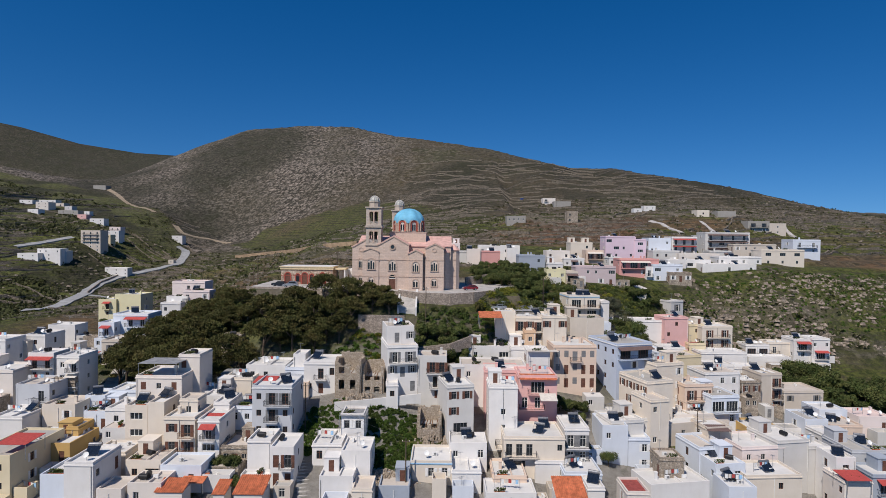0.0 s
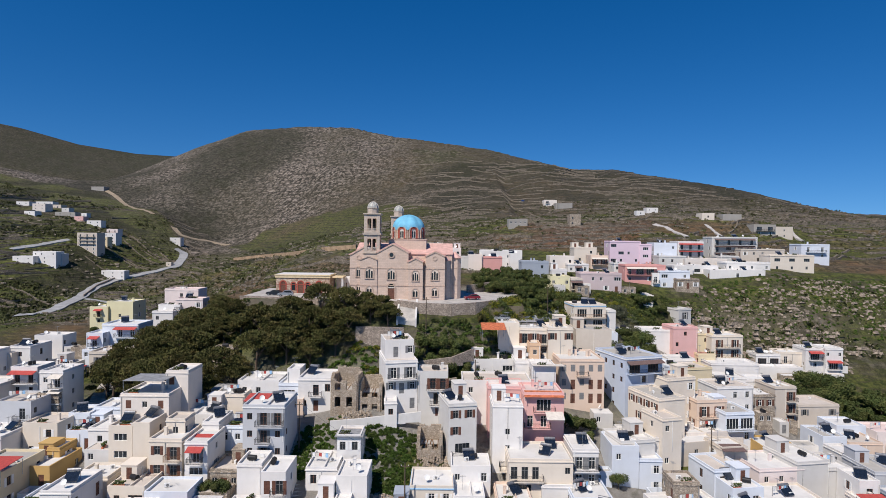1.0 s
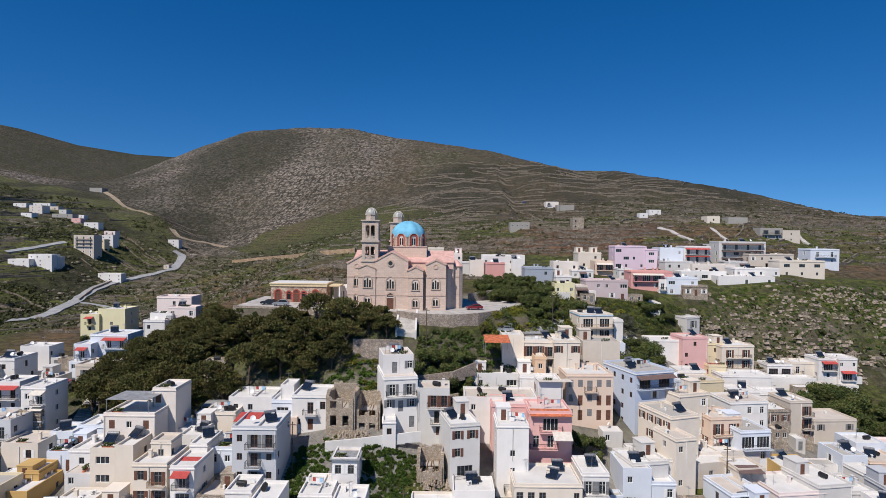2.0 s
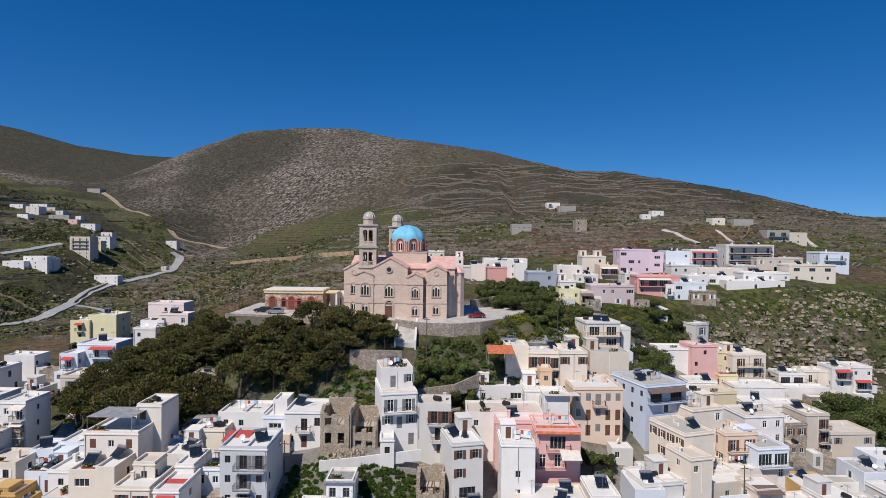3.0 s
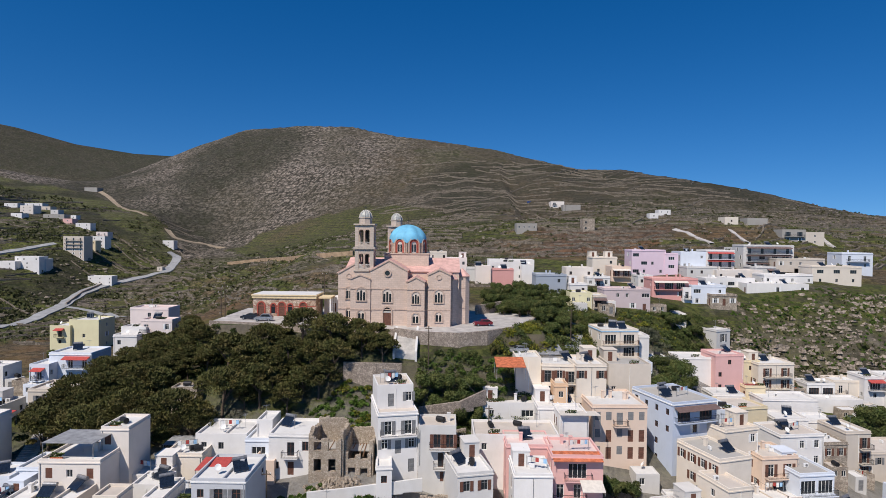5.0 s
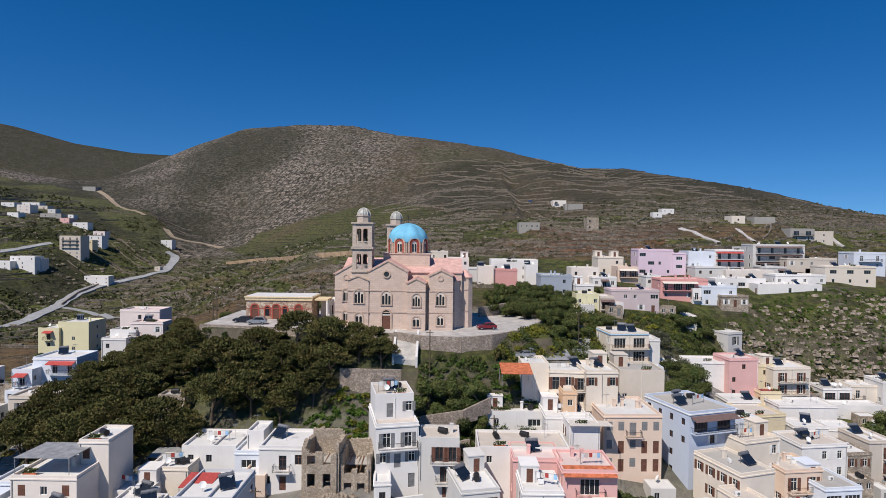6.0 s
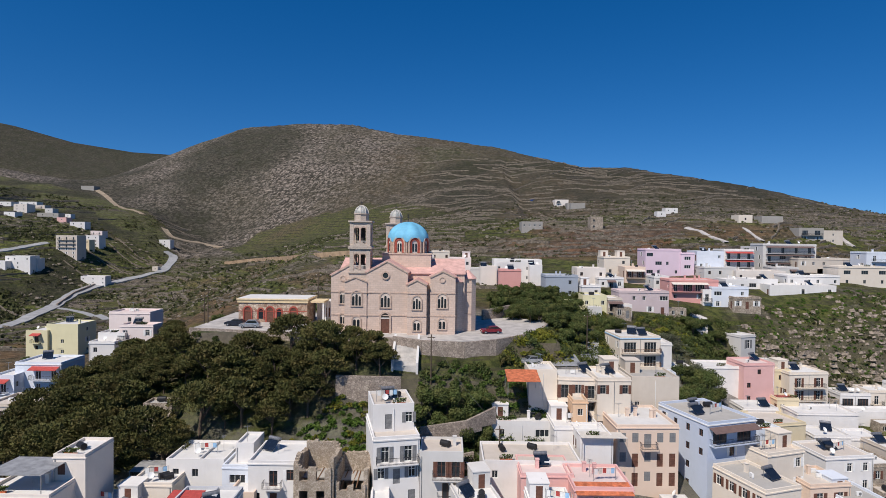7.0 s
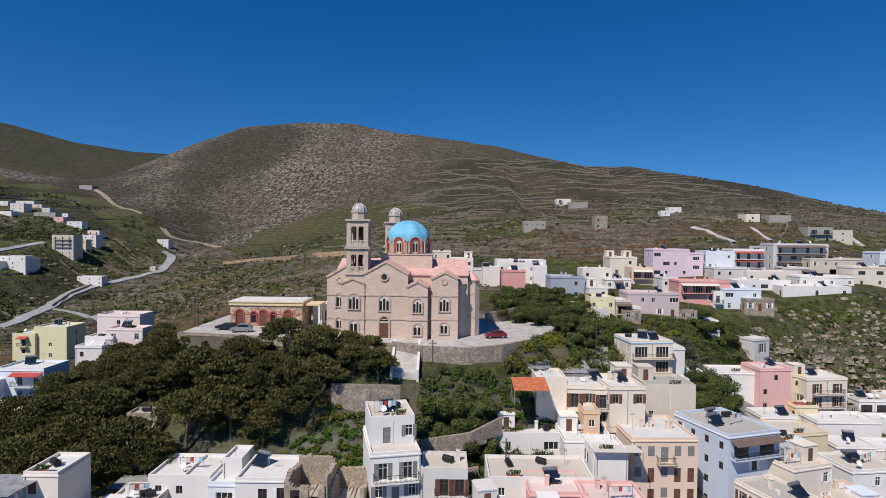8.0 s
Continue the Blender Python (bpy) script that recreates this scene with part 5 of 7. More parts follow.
def church():
    ox, oy, oz = -24.6, 155.0, 33.0
    root = thing("church", pose(ox, oy, oz), "pink stone domed church with twin bell towers and sky-blue dome", "church")

    def X(v):
        return v - ox

    def Z(v):
        return v - oz
    walls = Solid()
    blocks = (  # left, right, front, back, eaves, apex
        (-24.6, -16.6, 0.9, 20, 47.3, 49.6), (-21.7, -17.3, -0.25, 3, 46.2, 47.1), (-17.4, -9.2, 0, 21, 48.0, 50.3),
        (-9.2, -5.4, -0.9, 7, 45.7, 46.7), (-4.7, 0.3, 0.1, 19, 47.2, 48.4))
    bands, roofs, plinth = Solid(), Solid(), Solid()
    for i, (a, b, y0, y1, ze, zp) in enumerate(blocks):
        part("wall", gabled(Solid(), X(a), X(b), y0, y1, 0, Z(ze), Z(zp)).mesh("wall", M_CHURCH), root)
        raking_band(bands, X(a), X(b), y0, Z(ze) + 0.05, Z(zp) + 0.05)
        if i != 1:
            gable_roof(roofs, X(a), X(b), y0 + 0.25, y1, Z(ze) + 0.02, Z(zp) + 0.02)
        for z in (43.9, 39.4):
            bands.box(X(a) - 0.05, y0 - 0.1, Z(z) - 0.1, X(b) + 0.05, y0 + 0.02, Z(z) + 0.12)
            bands.box(X(b) - 0.02, y0 + 0.03, Z(z) - 0.1, X(b) + 0.1, y0 + 6, Z(z) + 0.12)
        plinth.box(X(a) - 0.15, y0 - 0.18, 0.4, X(b) + 0.15, y0 + 0.1, Z(35.9 if i < 3 else 35.2))
    # recessed link between the bay and the right gable
    part("wall", Solid().box(X(-5.4), 1.0, 0, X(-4.7), 7, Z(45.6)).mesh("wall", M_CHURCH), root)
    # long nave running across, with its own ridge
    nave = Solid()
    for s, lo, hi in ((walls, 0, 0), (nave, 0.02, 0.24)):
        za, zr = Z(47.6), Z(50.2)
        if s is walls:
            pts = [(3.5, 0), (19.5, 0), (19.5, za), (11.5, zr), (3.5, za)]
            s.prism([(X(-23.5), *p) for p in pts], [(X(2.2), *p) for p in pts])
        else:
            for y0 in (3.2, 19.8):
                s.prism([(X(-23.6), y0, za - 0.1 + lo), (X(2.4), y0, za - 0.1 + lo), (X(2.4), 11.5, zr + lo), (X(-23.6), 11.5, zr + lo)], [(X(-23.6), y0, za - 0.1 + hi), (X(2.4), y0, za - 0.1 + hi), (X(2.4), 11.5, zr + hi), (X(-23.6), 11.5, zr + hi)])
    # stepped apse at the end
    for (x0, x1, y0, y1, ze) in ((0.3, 1.7, 2.4, 8, 46.0), (1.7, 4.6, 4.4, 16, 46.6)):
        c = 0.9
        loop = [(X(x0), y0), (X(x1) - c, y0), (X(x1), y0 + c), (X(x1), y1), (X(x0), y1)]
        part("wall", Solid().prism([(*p, 0) for p in loop], [(*p, Z(ze)) for p in loop]).mesh("wall", M_CHURCH), root)
        bands.box(X(x0), y0 - 0.12, Z(ze) - 0.25, X(x1) - c, y0 + 0.02, Z(ze))
        for z in (43.9, 39.4):
            bands.box(X(x0), y0 - 0.08, Z(z) - 0.1, X(x1) - c, y0 + 0.02, Z(z) + 0.12)
        mx, my = (X(x0) + X(x1)) / 2 - 0.2, y0 + 2.2
        rim = [(X(x0) - 0.2, y0 - 0.25), (X(x1) - c + 0.2, y0 - 0.25), (X(x1) + 0.25, y0 + c - 0.1), (X(x1) + 0.25, min(y1, y0 + 5)), (X(x0) - 0.2, min(y1, y0 + 5))]
        roofs.prism([(*p, Z(ze)) for p in rim], [(mx + 0.1 * (p[0] - mx), my + 0.1 * (p[1] - my), Z(ze) + 1.7) for p in rim])
        plinth.box(X(x0), y0 - 0.15, 0, X(x1) - c, y0 + 0.1, Z(35.2))
    part("wall", walls.mesh("wall", M_CHURCH), root)
    part("string_course", bands.mesh("string_course", M_BAND), root)
    part("plinth", plinth.mesh("plinth", M_PLINTH), root, None, "pale marble plinth")
    part("roof", roofs.mesh("roof", M_ROOFPINK), root, None, "faded pink tiled roof slopes")
    part("roof", nave.mesh("nave_roof", M_ROOFPINK), root)
    # crossing and drum
    cx, cy = X(-9.9), 11.3
    part("crossing", Solid().box(cx - 5.1, cy - 5.0, Z(47), cx + 5.1, cy + 5.0, Z(51.4)).box(cx - 5.25, cy - 5.15, Z(51.4), cx + 5.25, cy + 5.15, Z(51.6)).mesh("crossing", M_CHURCH), root)
    drum = part("drum", Solid().lathe(cx, cy, [(4.15, Z(51.5)), (4.15, Z(54.9))], 16).mesh("drum", M_CHURCH), root)
    for i in range(8):
        m = pose(cx, cy, 0, 0, 0, 22.5 + 45 * i) @ pose(0, -4.02, 0)
        s = arch_ring(Solid(), 0, Z(51.75), Z(53.75), 0.62, 0.5, -0.30, 0.1)
        hood = part("hood_mould", s.mesh("hood_mould", M_ARCHRED), drum, m)
        s = arch_ring(Solid(), 0, Z(51.75), Z(53.75), 1.12, 0.28, -0.42, 0.3)
        part("outer_arch", s.mesh("outer_arch", M_BAND), drum, m)
        k = Solid()
        arch_leaf(k, 0, Z(51.75), Z(53.75), 0.62, -0.16, 0.1)
        part("tympanum", k.mesh("drum_tympanum", M_PLINTH), drum, m)
        for q in (-0.3, 0.3):
            part("pane", arch_leaf(Solid(), q, Z(51.95), Z(53.5), 0.2, -0.19, -0.15).mesh("pane", M_GLASS), drum, m)
        part("column", Solid().tube((1.57, -0.05, Z(51.5)), (1.57, -0.05, Z(53.9)), 0.2).mesh("column", M_BAND), drum, m)
    # dome with an edge that rises over each arch
    s, sides, rows = Solid(), 64, 14
    for j in range(rows + 1):
        for i in range(sides):
            a = 6.28319 * i / sides
            lift = 0.95 * abs(math.cos(4 * (a - math.radians(22.5)) + math.pi / 2 * 0)) ** 1.3
            e = math.pi / 2 * j / rows
            z = 53.95 + lift * (1 - j / rows) ** 2 + 4.4 * math.sin(e)
            rr = 4.5 * math.cos(e) if j < rows else 0.12
            s.v.append((cx + rr * math.sin(a), cy - rr * math.cos(a), Z(z)))
    for j in range(rows):
        for i in range(sides):
            a, b = j * sides + i, j * sides + (i + 1) % sides
            s.f.append((a, b, b + sides, a + sides))
            s.m.append(0)
    dome = part("dome", s.mesh("dome", M_BLUE, smooth=True), root, None, "sky-blue painted dome with scalloped edge")
    part("cross", Solid().box(cx - 0.05, cy - 0.05, Z(58.2), cx + 0.05, cy + 0.05, Z(60.0)).box(cx - 0.4, cy - 0.04, Z(59.3), cx + 0.4, cy + 0.04, Z(59.4)).mesh("cross", M_IRON), dome)
    # bell towers
    for tx, ty in ((-20.9, 0.6), (-15.4, 17.5)):
        a, w = X(tx), 4.1
        t = Solid()
        t.box(a, ty, Z(44), a + w, ty + w, Z(48.1)).box(a - 0.25, ty - 0.25, Z(47.7), a + w + 0.25, ty + w + 0.25, Z(47.95))
        for z0, z1 in ((48.1, 52.6), (53.0, 57.9)):
            for px in (0, w - 0.75):
                for py in (0, w - 0.75):
                    t.box(a + px, ty + py, Z(z0), a + px + 0.75, ty + py + 0.75, Z(z1))
            t.box(a + 0.05, ty + 0.05, Z(z1) - 1.0, a + w - 0.05, ty + w - 0.05, Z(z1))
            t.box(a + 0.08, ty + 0.08, Z(z0), a + w - 0.08, ty + w - 0.08, Z(z0) + 0.35)
            t.box(a - 0.3, ty - 0.3, Z(z1), a + w + 0.3, ty + w + 0.3, Z(z1) + 0.3)
        tower = part("bell_tower", t.mesh("bell_tower", M_TOWER), root, None, "grey-beige stone bell tower with open arches")
        gab = Solid()
        gabled(gab, a - 0.3, a + w + 0.3, ty - 0.32, ty + w + 0.32, Z(52.9), Z(53.0), Z(54.0))
        part("pediment", gab.mesh("pediment", M_TOWER), tower)
        for z0, z1 in ((48.1, 52.6), (53.0, 57.9)):
            for face in range(4):
                m = pose(a + w / 2, ty + w / 2, 0, 0, 0, 90 * face) @ pose(0, -w / 2, 0)
                top = z1 - 1.55
                f = Solid()
                for q in (-0.68, 0.68):
                    arch_ring(f, q, Z(z0) + 0.35, Z(top) + 0.1, 0.5, 0.2, 0.02, 0.35)
                f.box(-0.09, 0.0, Z(z0) + 0.3, 0.09, 0.3, Z(top) + 0.5)
                f.box(-1.3, 0.04, Z(top) + 0.45, 1.3, 0.34, Z(z1) - 0.9)
                part("belfry_arch", f.mesh("belfry_arch", M_BAND), tower, m)
                r = Solid()
                for q in (-0.68, 0.68):
                    r.box(q - 0.48, 0.1, Z(z0) + 1.1, q + 0.48, 0.18, Z(z0) + 1.2)
                    for e in range(4):
                        r.box(q - 0.4 + e * 0.24, 0.11, Z(z0) + 0.35, q - 0.32 + e * 0.24, 0.17, Z(z0) + 1.1)
                part("balustrade", r.mesh("balustrade", M_PLINTH), tower, m)
        # near-black block added behind the arches, its colour standing in for interior shade
        part("core", Solid().box(a + 1.4, ty + 1.4, Z(48), a + w - 1.4, ty + w - 1.4, Z(57.5)).mesh("core", M_DARK), tower)
        c, d = a + w / 2, ty + w / 2
        part("lantern", Solid().lathe(c, d, [(1.45, Z(58.1)), (1.45, Z(59.5)), (1.6, Z(59.5)), (1.6, Z(59.7)), (1.3, Z(59.7))], 8).mesh("lantern", M_TOWER), tower)
        cap = part("cupola", Solid().lathe(c, d, [(1.35 * math.cos(e * 0.175), Z(59.7) + 1.55 * math.sin(e * 0.175)) for e in range(9)] + [(0.05, Z(61.3))], 16).mesh("cupola", M_RIB, smooth=True), tower, None, "ribbed grey cupola")
        for i in range(8):
            g = 0.785 * i
            pts = [(c + 1.42 * math.cos(e * 0.196) * math.cos(g), d + 1.42 * math.cos(e * 0.196) * math.sin(g), Z(59.7) + 1.62 * math.sin(e * 0.196)) for e in range(9)]
            rib = Solid()
            for p, q in zip(pts, pts[1:]):
                rib.tube(p, q, 0.07, sides=5)
            part("rib", rib.mesh("rib", M_PLINTH), cap)
        part("cross", Solid().box(c - 0.04, d - 0.04, Z(61.2), c + 0.04, d + 0.04, Z(62.3)).box(c - 0.3, d - 0.03, Z(61.85), c + 0.3, d + 0.03, Z(61.95)).mesh("cross", M_IRON), cap)
    # windows
    for cxw, y, z0, n, w, h in (
            (-22.2, 0.9, 41.6, 2, 1.25, 2.5), (-19.3, -0.25, 41.3, 3, 1.9, 2.9), (-13.6, 0, 41.0, 3, 1.9, 2.9), (-7.3, -0.9, 40.8, 3, 1.6, 2.6), (-2.3, 0.1, 41.0, 3, 1.8, 2.8),
            (-22.2, 0.9, 37.5, 2, 1.15, 2.0), (-19.3, -0.25, 37.0, 2, 1.5, 2.2), (-7.3, -0.9, 36.6, 2, 1.4, 2.1), (-2.3, 0.1, 36.8, 2, 1.4, 2.1)):
        church_window(root, X(cxw), y, Z(z0), n, w, h)
    for z0, h in ((41.0, 2.4), (36.8, 1.9)):
        church_window(root, 0, 0, 0, 1, 0.6, h, pose(X(-5.4), 0.9, Z(z0), 0, 0, 90), ring=0.2)
        church_window(root, 0, 0, 0, 1, 0.55, h, pose(X(4.6), 8.0, Z(z0), 0, 0, 90), ring=0.2)
    rose = part("rose_window", ring_mesh(0.85, 0.55, 0.2, M_BAND), root, pose(X(-13.6), -0.02, Z(47.4)))
    part("pane", disc_mesh(0.56, 0.06, M_GLASS), rose)
    for mx in (-22.2, -2.3):
        med = part("medallion", ring_mesh(0.62, 0.42, 0.14, M_BAND), root, pose(X(mx), 0.9 if mx < -20 else 0.1, Z(46.6)))
        part("boss", disc_mesh(0.42, 0.05, M_CHURCH), med)
    # door
    s = arch_ring(Solid(), 0, 0, 3.3, 0.85, 0.34, -0.25, 0.05)
    door = part("doorway", s.mesh("doorway", M_BAND), root, pose(X(-13.6), 0, Z(35.75)))
    part("door", Solid().box(-0.85, -0.05, 0, 0.85, 0.04, 3.0).box(-0.78, -0.09, 0.15, -0.06, -0.05, 2.85).box(0.06, -0.09, 0.15, 0.78, -0.05, 2.85).mesh("door", M_BROWN), door, None, "tall dark brown double door")
    part("lintel", Solid().box(-0.95, -0.12, 3.0, 0.95, 0.04, 3.25).mesh("lintel", M_PLINTH), door)
    part("fanlight", arch_leaf(Solid(), 0, 3.25, 3.35, 0.8, -0.05, 0.03).mesh("fanlight", M_GLASS), door)
    return root


def ring_mesh(r, inner, t, mat):
    s, n = Solid(), 18
    for i in range(n):
        a, b = 6.28319 * i / n, 6.28319 * (i + 1) / n
        q = [(r * math.cos(a), r * math.sin(a)), (r * math.cos(b), r * math.sin(b)), (inner * math.cos(b), inner * math.sin(b)), (inner * math.cos(a), inner * math.sin(a))]
        s.prism([(p[0], 0.02, p[1]) for p in q], [(p[0], -t, p[1]) for p in q])
    return s.mesh("ring", mat)


def disc_mesh(r, t, mat):
    pts = [(r * math.cos(6.28319 * i / 18), r * math.sin(6.28319 * i / 18)) for i in range(18)]
    return Solid().prism([(p[0], 0.02, p[1]) for p in pts], [(p[0], -t, p[1]) for p in pts]).mesh("disc", mat)


church()


# ---- parish hall beside the church ----
def parish_hall():
    w, d, h = 15.0, 8.0, 5.0
    root = thing("parish_hall", pose(-46.8, 166, 36.1), "low rubble-stone hall with oxide-red arched doors and cream cornice", "hall")
    part("wall", Solid().box(0, 0, -1.2, w, d, h - 0.7).mesh("wall", rubble("cream_rubble", (0.66, 0.55, 0.43), (0.36, 0.22, 0.15), 1.9)), root)
    part("cornice", Solid().box(-0.2, -0.25, h - 0.72, w + 0.2, d + 0.2, h - 0.1).box(-0.35, -0.4, h - 0.1, w + 0.35, d + 0.35, h + 0.15).mesh("cornice", M_CREAM), root)
    part("roof", Solid().box(-0.1, -0.1, h + 0.15, w + 0.1, d + 0.1, h + 0.25).mesh("roof", ROOF["white"]), root)
    part("plinth", Solid().box(-0.6, -1.6, -1.6, w + 0.6, 0.0, -0.02).mesh("plinth", M_PAVE), root)
    for cx, tall in ((2.0, 1), (4.9, 0), (6.9, 1), (8.9, 0), (12.0, 1)):
        r = 0.72 if tall else 0.5
        z0, zs = (0.0, 2.55) if tall else (0.75, 2.4)
        s = arch_ring(Solid(), cx, z0, zs, r, 0.3, -0.14, 0.05)
        o = part("door_surround" if tall else "window", s.mesh("surround", M_ARCHRED), root)
        part("door" if tall else "pane", arch_leaf(Solid(), cx, z0, zs, r, -0.02, 0.03).mesh("leaf", M_BROWN if tall else M_GLASS), o)
    part("band", Solid().box(0, -0.05, 2.35, w, 0.0, 2.5).mesh("band", M_ARCHRED), root)
    porch = part("porch", Solid().box(w + 0.4, 0.5, h - 0.7, w + 3.6, 6, h - 0.35).mesh("porch", M_CREAM), root)
    for y in (0.6, 2.8, 5.4):
        part("post", Solid().box(w + 3.2, y, -1, w + 3.5, y + 0.3, h - 0.7).mesh("post", M_TRIM), porch)
    return root


parish_hall()
FOOTPRINTS.append((-55.5, -47.8, 136.0, 145.0))
house(-54.2, 140.5, 25.6, 5.0, 3.5, "stone", "d", roof="grey", kit="", label="small stone cabin with a flat grey roof among pines")
house(-31.0, 172, 40.2, 5.0, 5, "white", "d")


# ---- central house, ruins and lanes ----
def house_at(p, q, d, wall, front="", **more):
    """A house whose front runs from p to q, both at the height of its parapet."""
    return house(p[0], p[1], p[2], q[0] - p[0], d, wall, front, **more)


house(-11.4, 120.0, 27.3, 6.5, 11, "white", "bb|sds|w.d|...", yaw=13, side="..w|.w.|...", shut="grey", roof="tan", label="tall narrow white house with balconies and dark shutters", kit="")
house(-11.9, 123.2, 30.9, 6.0, 7.5, "white", ".d.s", yaw=13, shut="grey", roof="tan", kit="HDT", label="white roof storey set back above a terrace", low=26.5)
house(-11.2, 116.4, 20.2, 2.4, 4, "white", "w", yaw=6, label="small whitewashed entrance block with a stair")


M_RUIN = rubble("crumbling_plastered_rubble", (0.58, 0.49, 0.39), (0.36, 0.285, 0.21), 4.2)


def ruin_wall(parent, x0, y0, x1, y1, top, seed, thick=0.6, holes=(), ragged=0.9):
    """A broken rubble wall with a ragged top, whose openings (start, width, sill, head) go through it."""
    rnd = random.Random(seed)
    a, b = Vector((x0, y0, 0)), Vector((x1, y1, 0))
    n = max(4, int((b - a).length / 0.28))
    long = (b - a).length
    side = (b - a).normalized().cross(Vector((0, 0, 1))) * thick / 2
    s, drop = Solid(), rnd.uniform(0, ragged)
    for i in range(n):
        p, q = a.lerp(b, i / n), a.lerp(b, (i + 1) / n)
        drop = max(0, min(ragged * 1.6, drop + rnd.choice((-0.25, 0, 0, 0, 0.25)) + rnd.uniform(-0.07, 0.07)))
        z0 = min(ground_z(p.x, p.y), ground_z(q.x, q.y)) - 0.6
        spans, here = [(z0, max(z0 + 1.0, top - drop))], long * (i + 0.5) / n
        for u, w, lo, hi in holes:
            if u < here < u + w:
                spans = [t for z, e in spans for t in ((z, min(e, top - hi)), (max(z, top - lo), e)) if t[1] - t[0] > 0.05]
        for z, e in spans:
            k = rnd.uniform(-0.05, 0.05)
            loop = [p - side * (1 + k), q - side * (1 + k), q + side * (1 + k), p + side * (1 + k)]
            s.prism([(v.x, v.y, z) for v in loop], [(v.x, v.y, e + rnd.uniform(-0.05, 0.05)) for v in loop])
    return part("wall", s.mesh("ruin_wall", M_RUIN), parent)


def ruin(x, y, w, d, top, seed):
    """A roofless two-storey house: front with door and window holes, fallen beams, rubble within."""
    root = thing("ruined_house", pose(0, 0, 0), "roofless ruined house with crumbling rubble walls", "ruin", "ruins on the slope")
    rnd = random.Random(seed)
    high = top - ground_z(x + w / 2, y)
    rows = [(0.9, 2.3)] + ([(3.6, 5.6)] if high > 5 else [])
    holes = [(w * f, 1.15, lo, hi) for lo, hi in rows for f in (0.14, 0.60)]
    ruin_wall(root, x, y, x + w, y, top - 0.7, seed, 0.6, holes, 1.7)
    ruin_wall(root, x, y, x, y + d, top, seed + 1)
    ruin_wall(root, x + w, y, x + w, y + d, top, seed + 2)
    ruin_wall(root, x, y + d, x + w, y + d, top + 0.4, seed + 3)
    mid = ground_z(x + w / 2, y) + high * 0.5
    part("broken_floor", Solid().box(x + 0.3, y + d * 0.45, mid - 0.15, x + w - 0.3, y + d - 0.3, mid).mesh("broken_floor", ROOF["grey"]), root)
    for i in range(5):
        u = x + 0.6 + (w - 1.2) * i / 4
        part("beam", Solid().tube((u, y + 0.2, mid + rnd.uniform(-0.8, 0.1)), (u + rnd.uniform(-0.5, 0.5), y + d - 0.2, mid + 0.1), 0.09, sides=6).mesh("beam", M_WOOD), root)
    return root


def rubble_heap(x, y, w, d, h, count, seed):
    """Fallen stones lying in a loose heap."""
    rnd, s = random.Random(seed), Solid()
    for _ in range(count):
        u, v = rnd.gauss(0, 0.4), rnd.gauss(0, 0.4)
        r = rnd.uniform(0.12, 0.42)
        a, b = x + u * w, y + v * d
        z = ground_z(a, b) + h * max(0, 1 - u * u - v * v) * rnd.random()
        k = rnd.uniform(0, 1.5)
        ring = [(math.cos(k + 1.2566 * i) * r * rnd.uniform(0.7, 1.2), math.sin(k + 1.2566 * i) * r * rnd.uniform(0.7, 1.2)) for i in range(5)]
        s.prism([(a + p[0], b + p[1], z - 0.25) for p in ring], [(a + p[0] * 0.7, b + p[1] * 0.7, z + r * rnd.uniform(0.4, 0.9)) for p in ring])
    return tagged(new("rubble", s.mesh("rubble", M_RUIN)), "heap of fallen pale stones and rubble", kind="stuff")


ruin(-21.9, 119.0, 4.9, 6.5, 24.6, 201)
ruin(-16.6, 119.8, 4.2, 6, 23.0, 211)
rubble_heap(-17, 117.6, 6, 1.4, 0.8, 150, 5)
rubble_heap(-1.5, 113.5, 4, 5, 1.2, 240, 6)
rubble_heap(-9.5, 101.0, 6, 2.2, 0.7, 220, 7)
ruin(-4.4, 112.5, 4.2, 4, 15.4, 231)


LANES = [(-22.8, 95.5), (-25.1, 103.0), (-27.6, 110.0), (-29.6, 118.5), (-76.3, 130.5), (-78.8, 138.5), (-81.3, 147.0), (2.8, 132.5), (0.6, 136.5), (43.4, 134.0), (43.6, 140.0), (29, 161), (31, 171), (32.5, 178), (69, 201), (-17.5, 116), (-9, 145), (-9, 150)]
PLOTS = [(-27.5, -20, 103, 118), (-15, -4.5, 101, 118), (22, 35, 119, 127), (-90, -20, 123, 200), (-26, 20, 128, 200)]


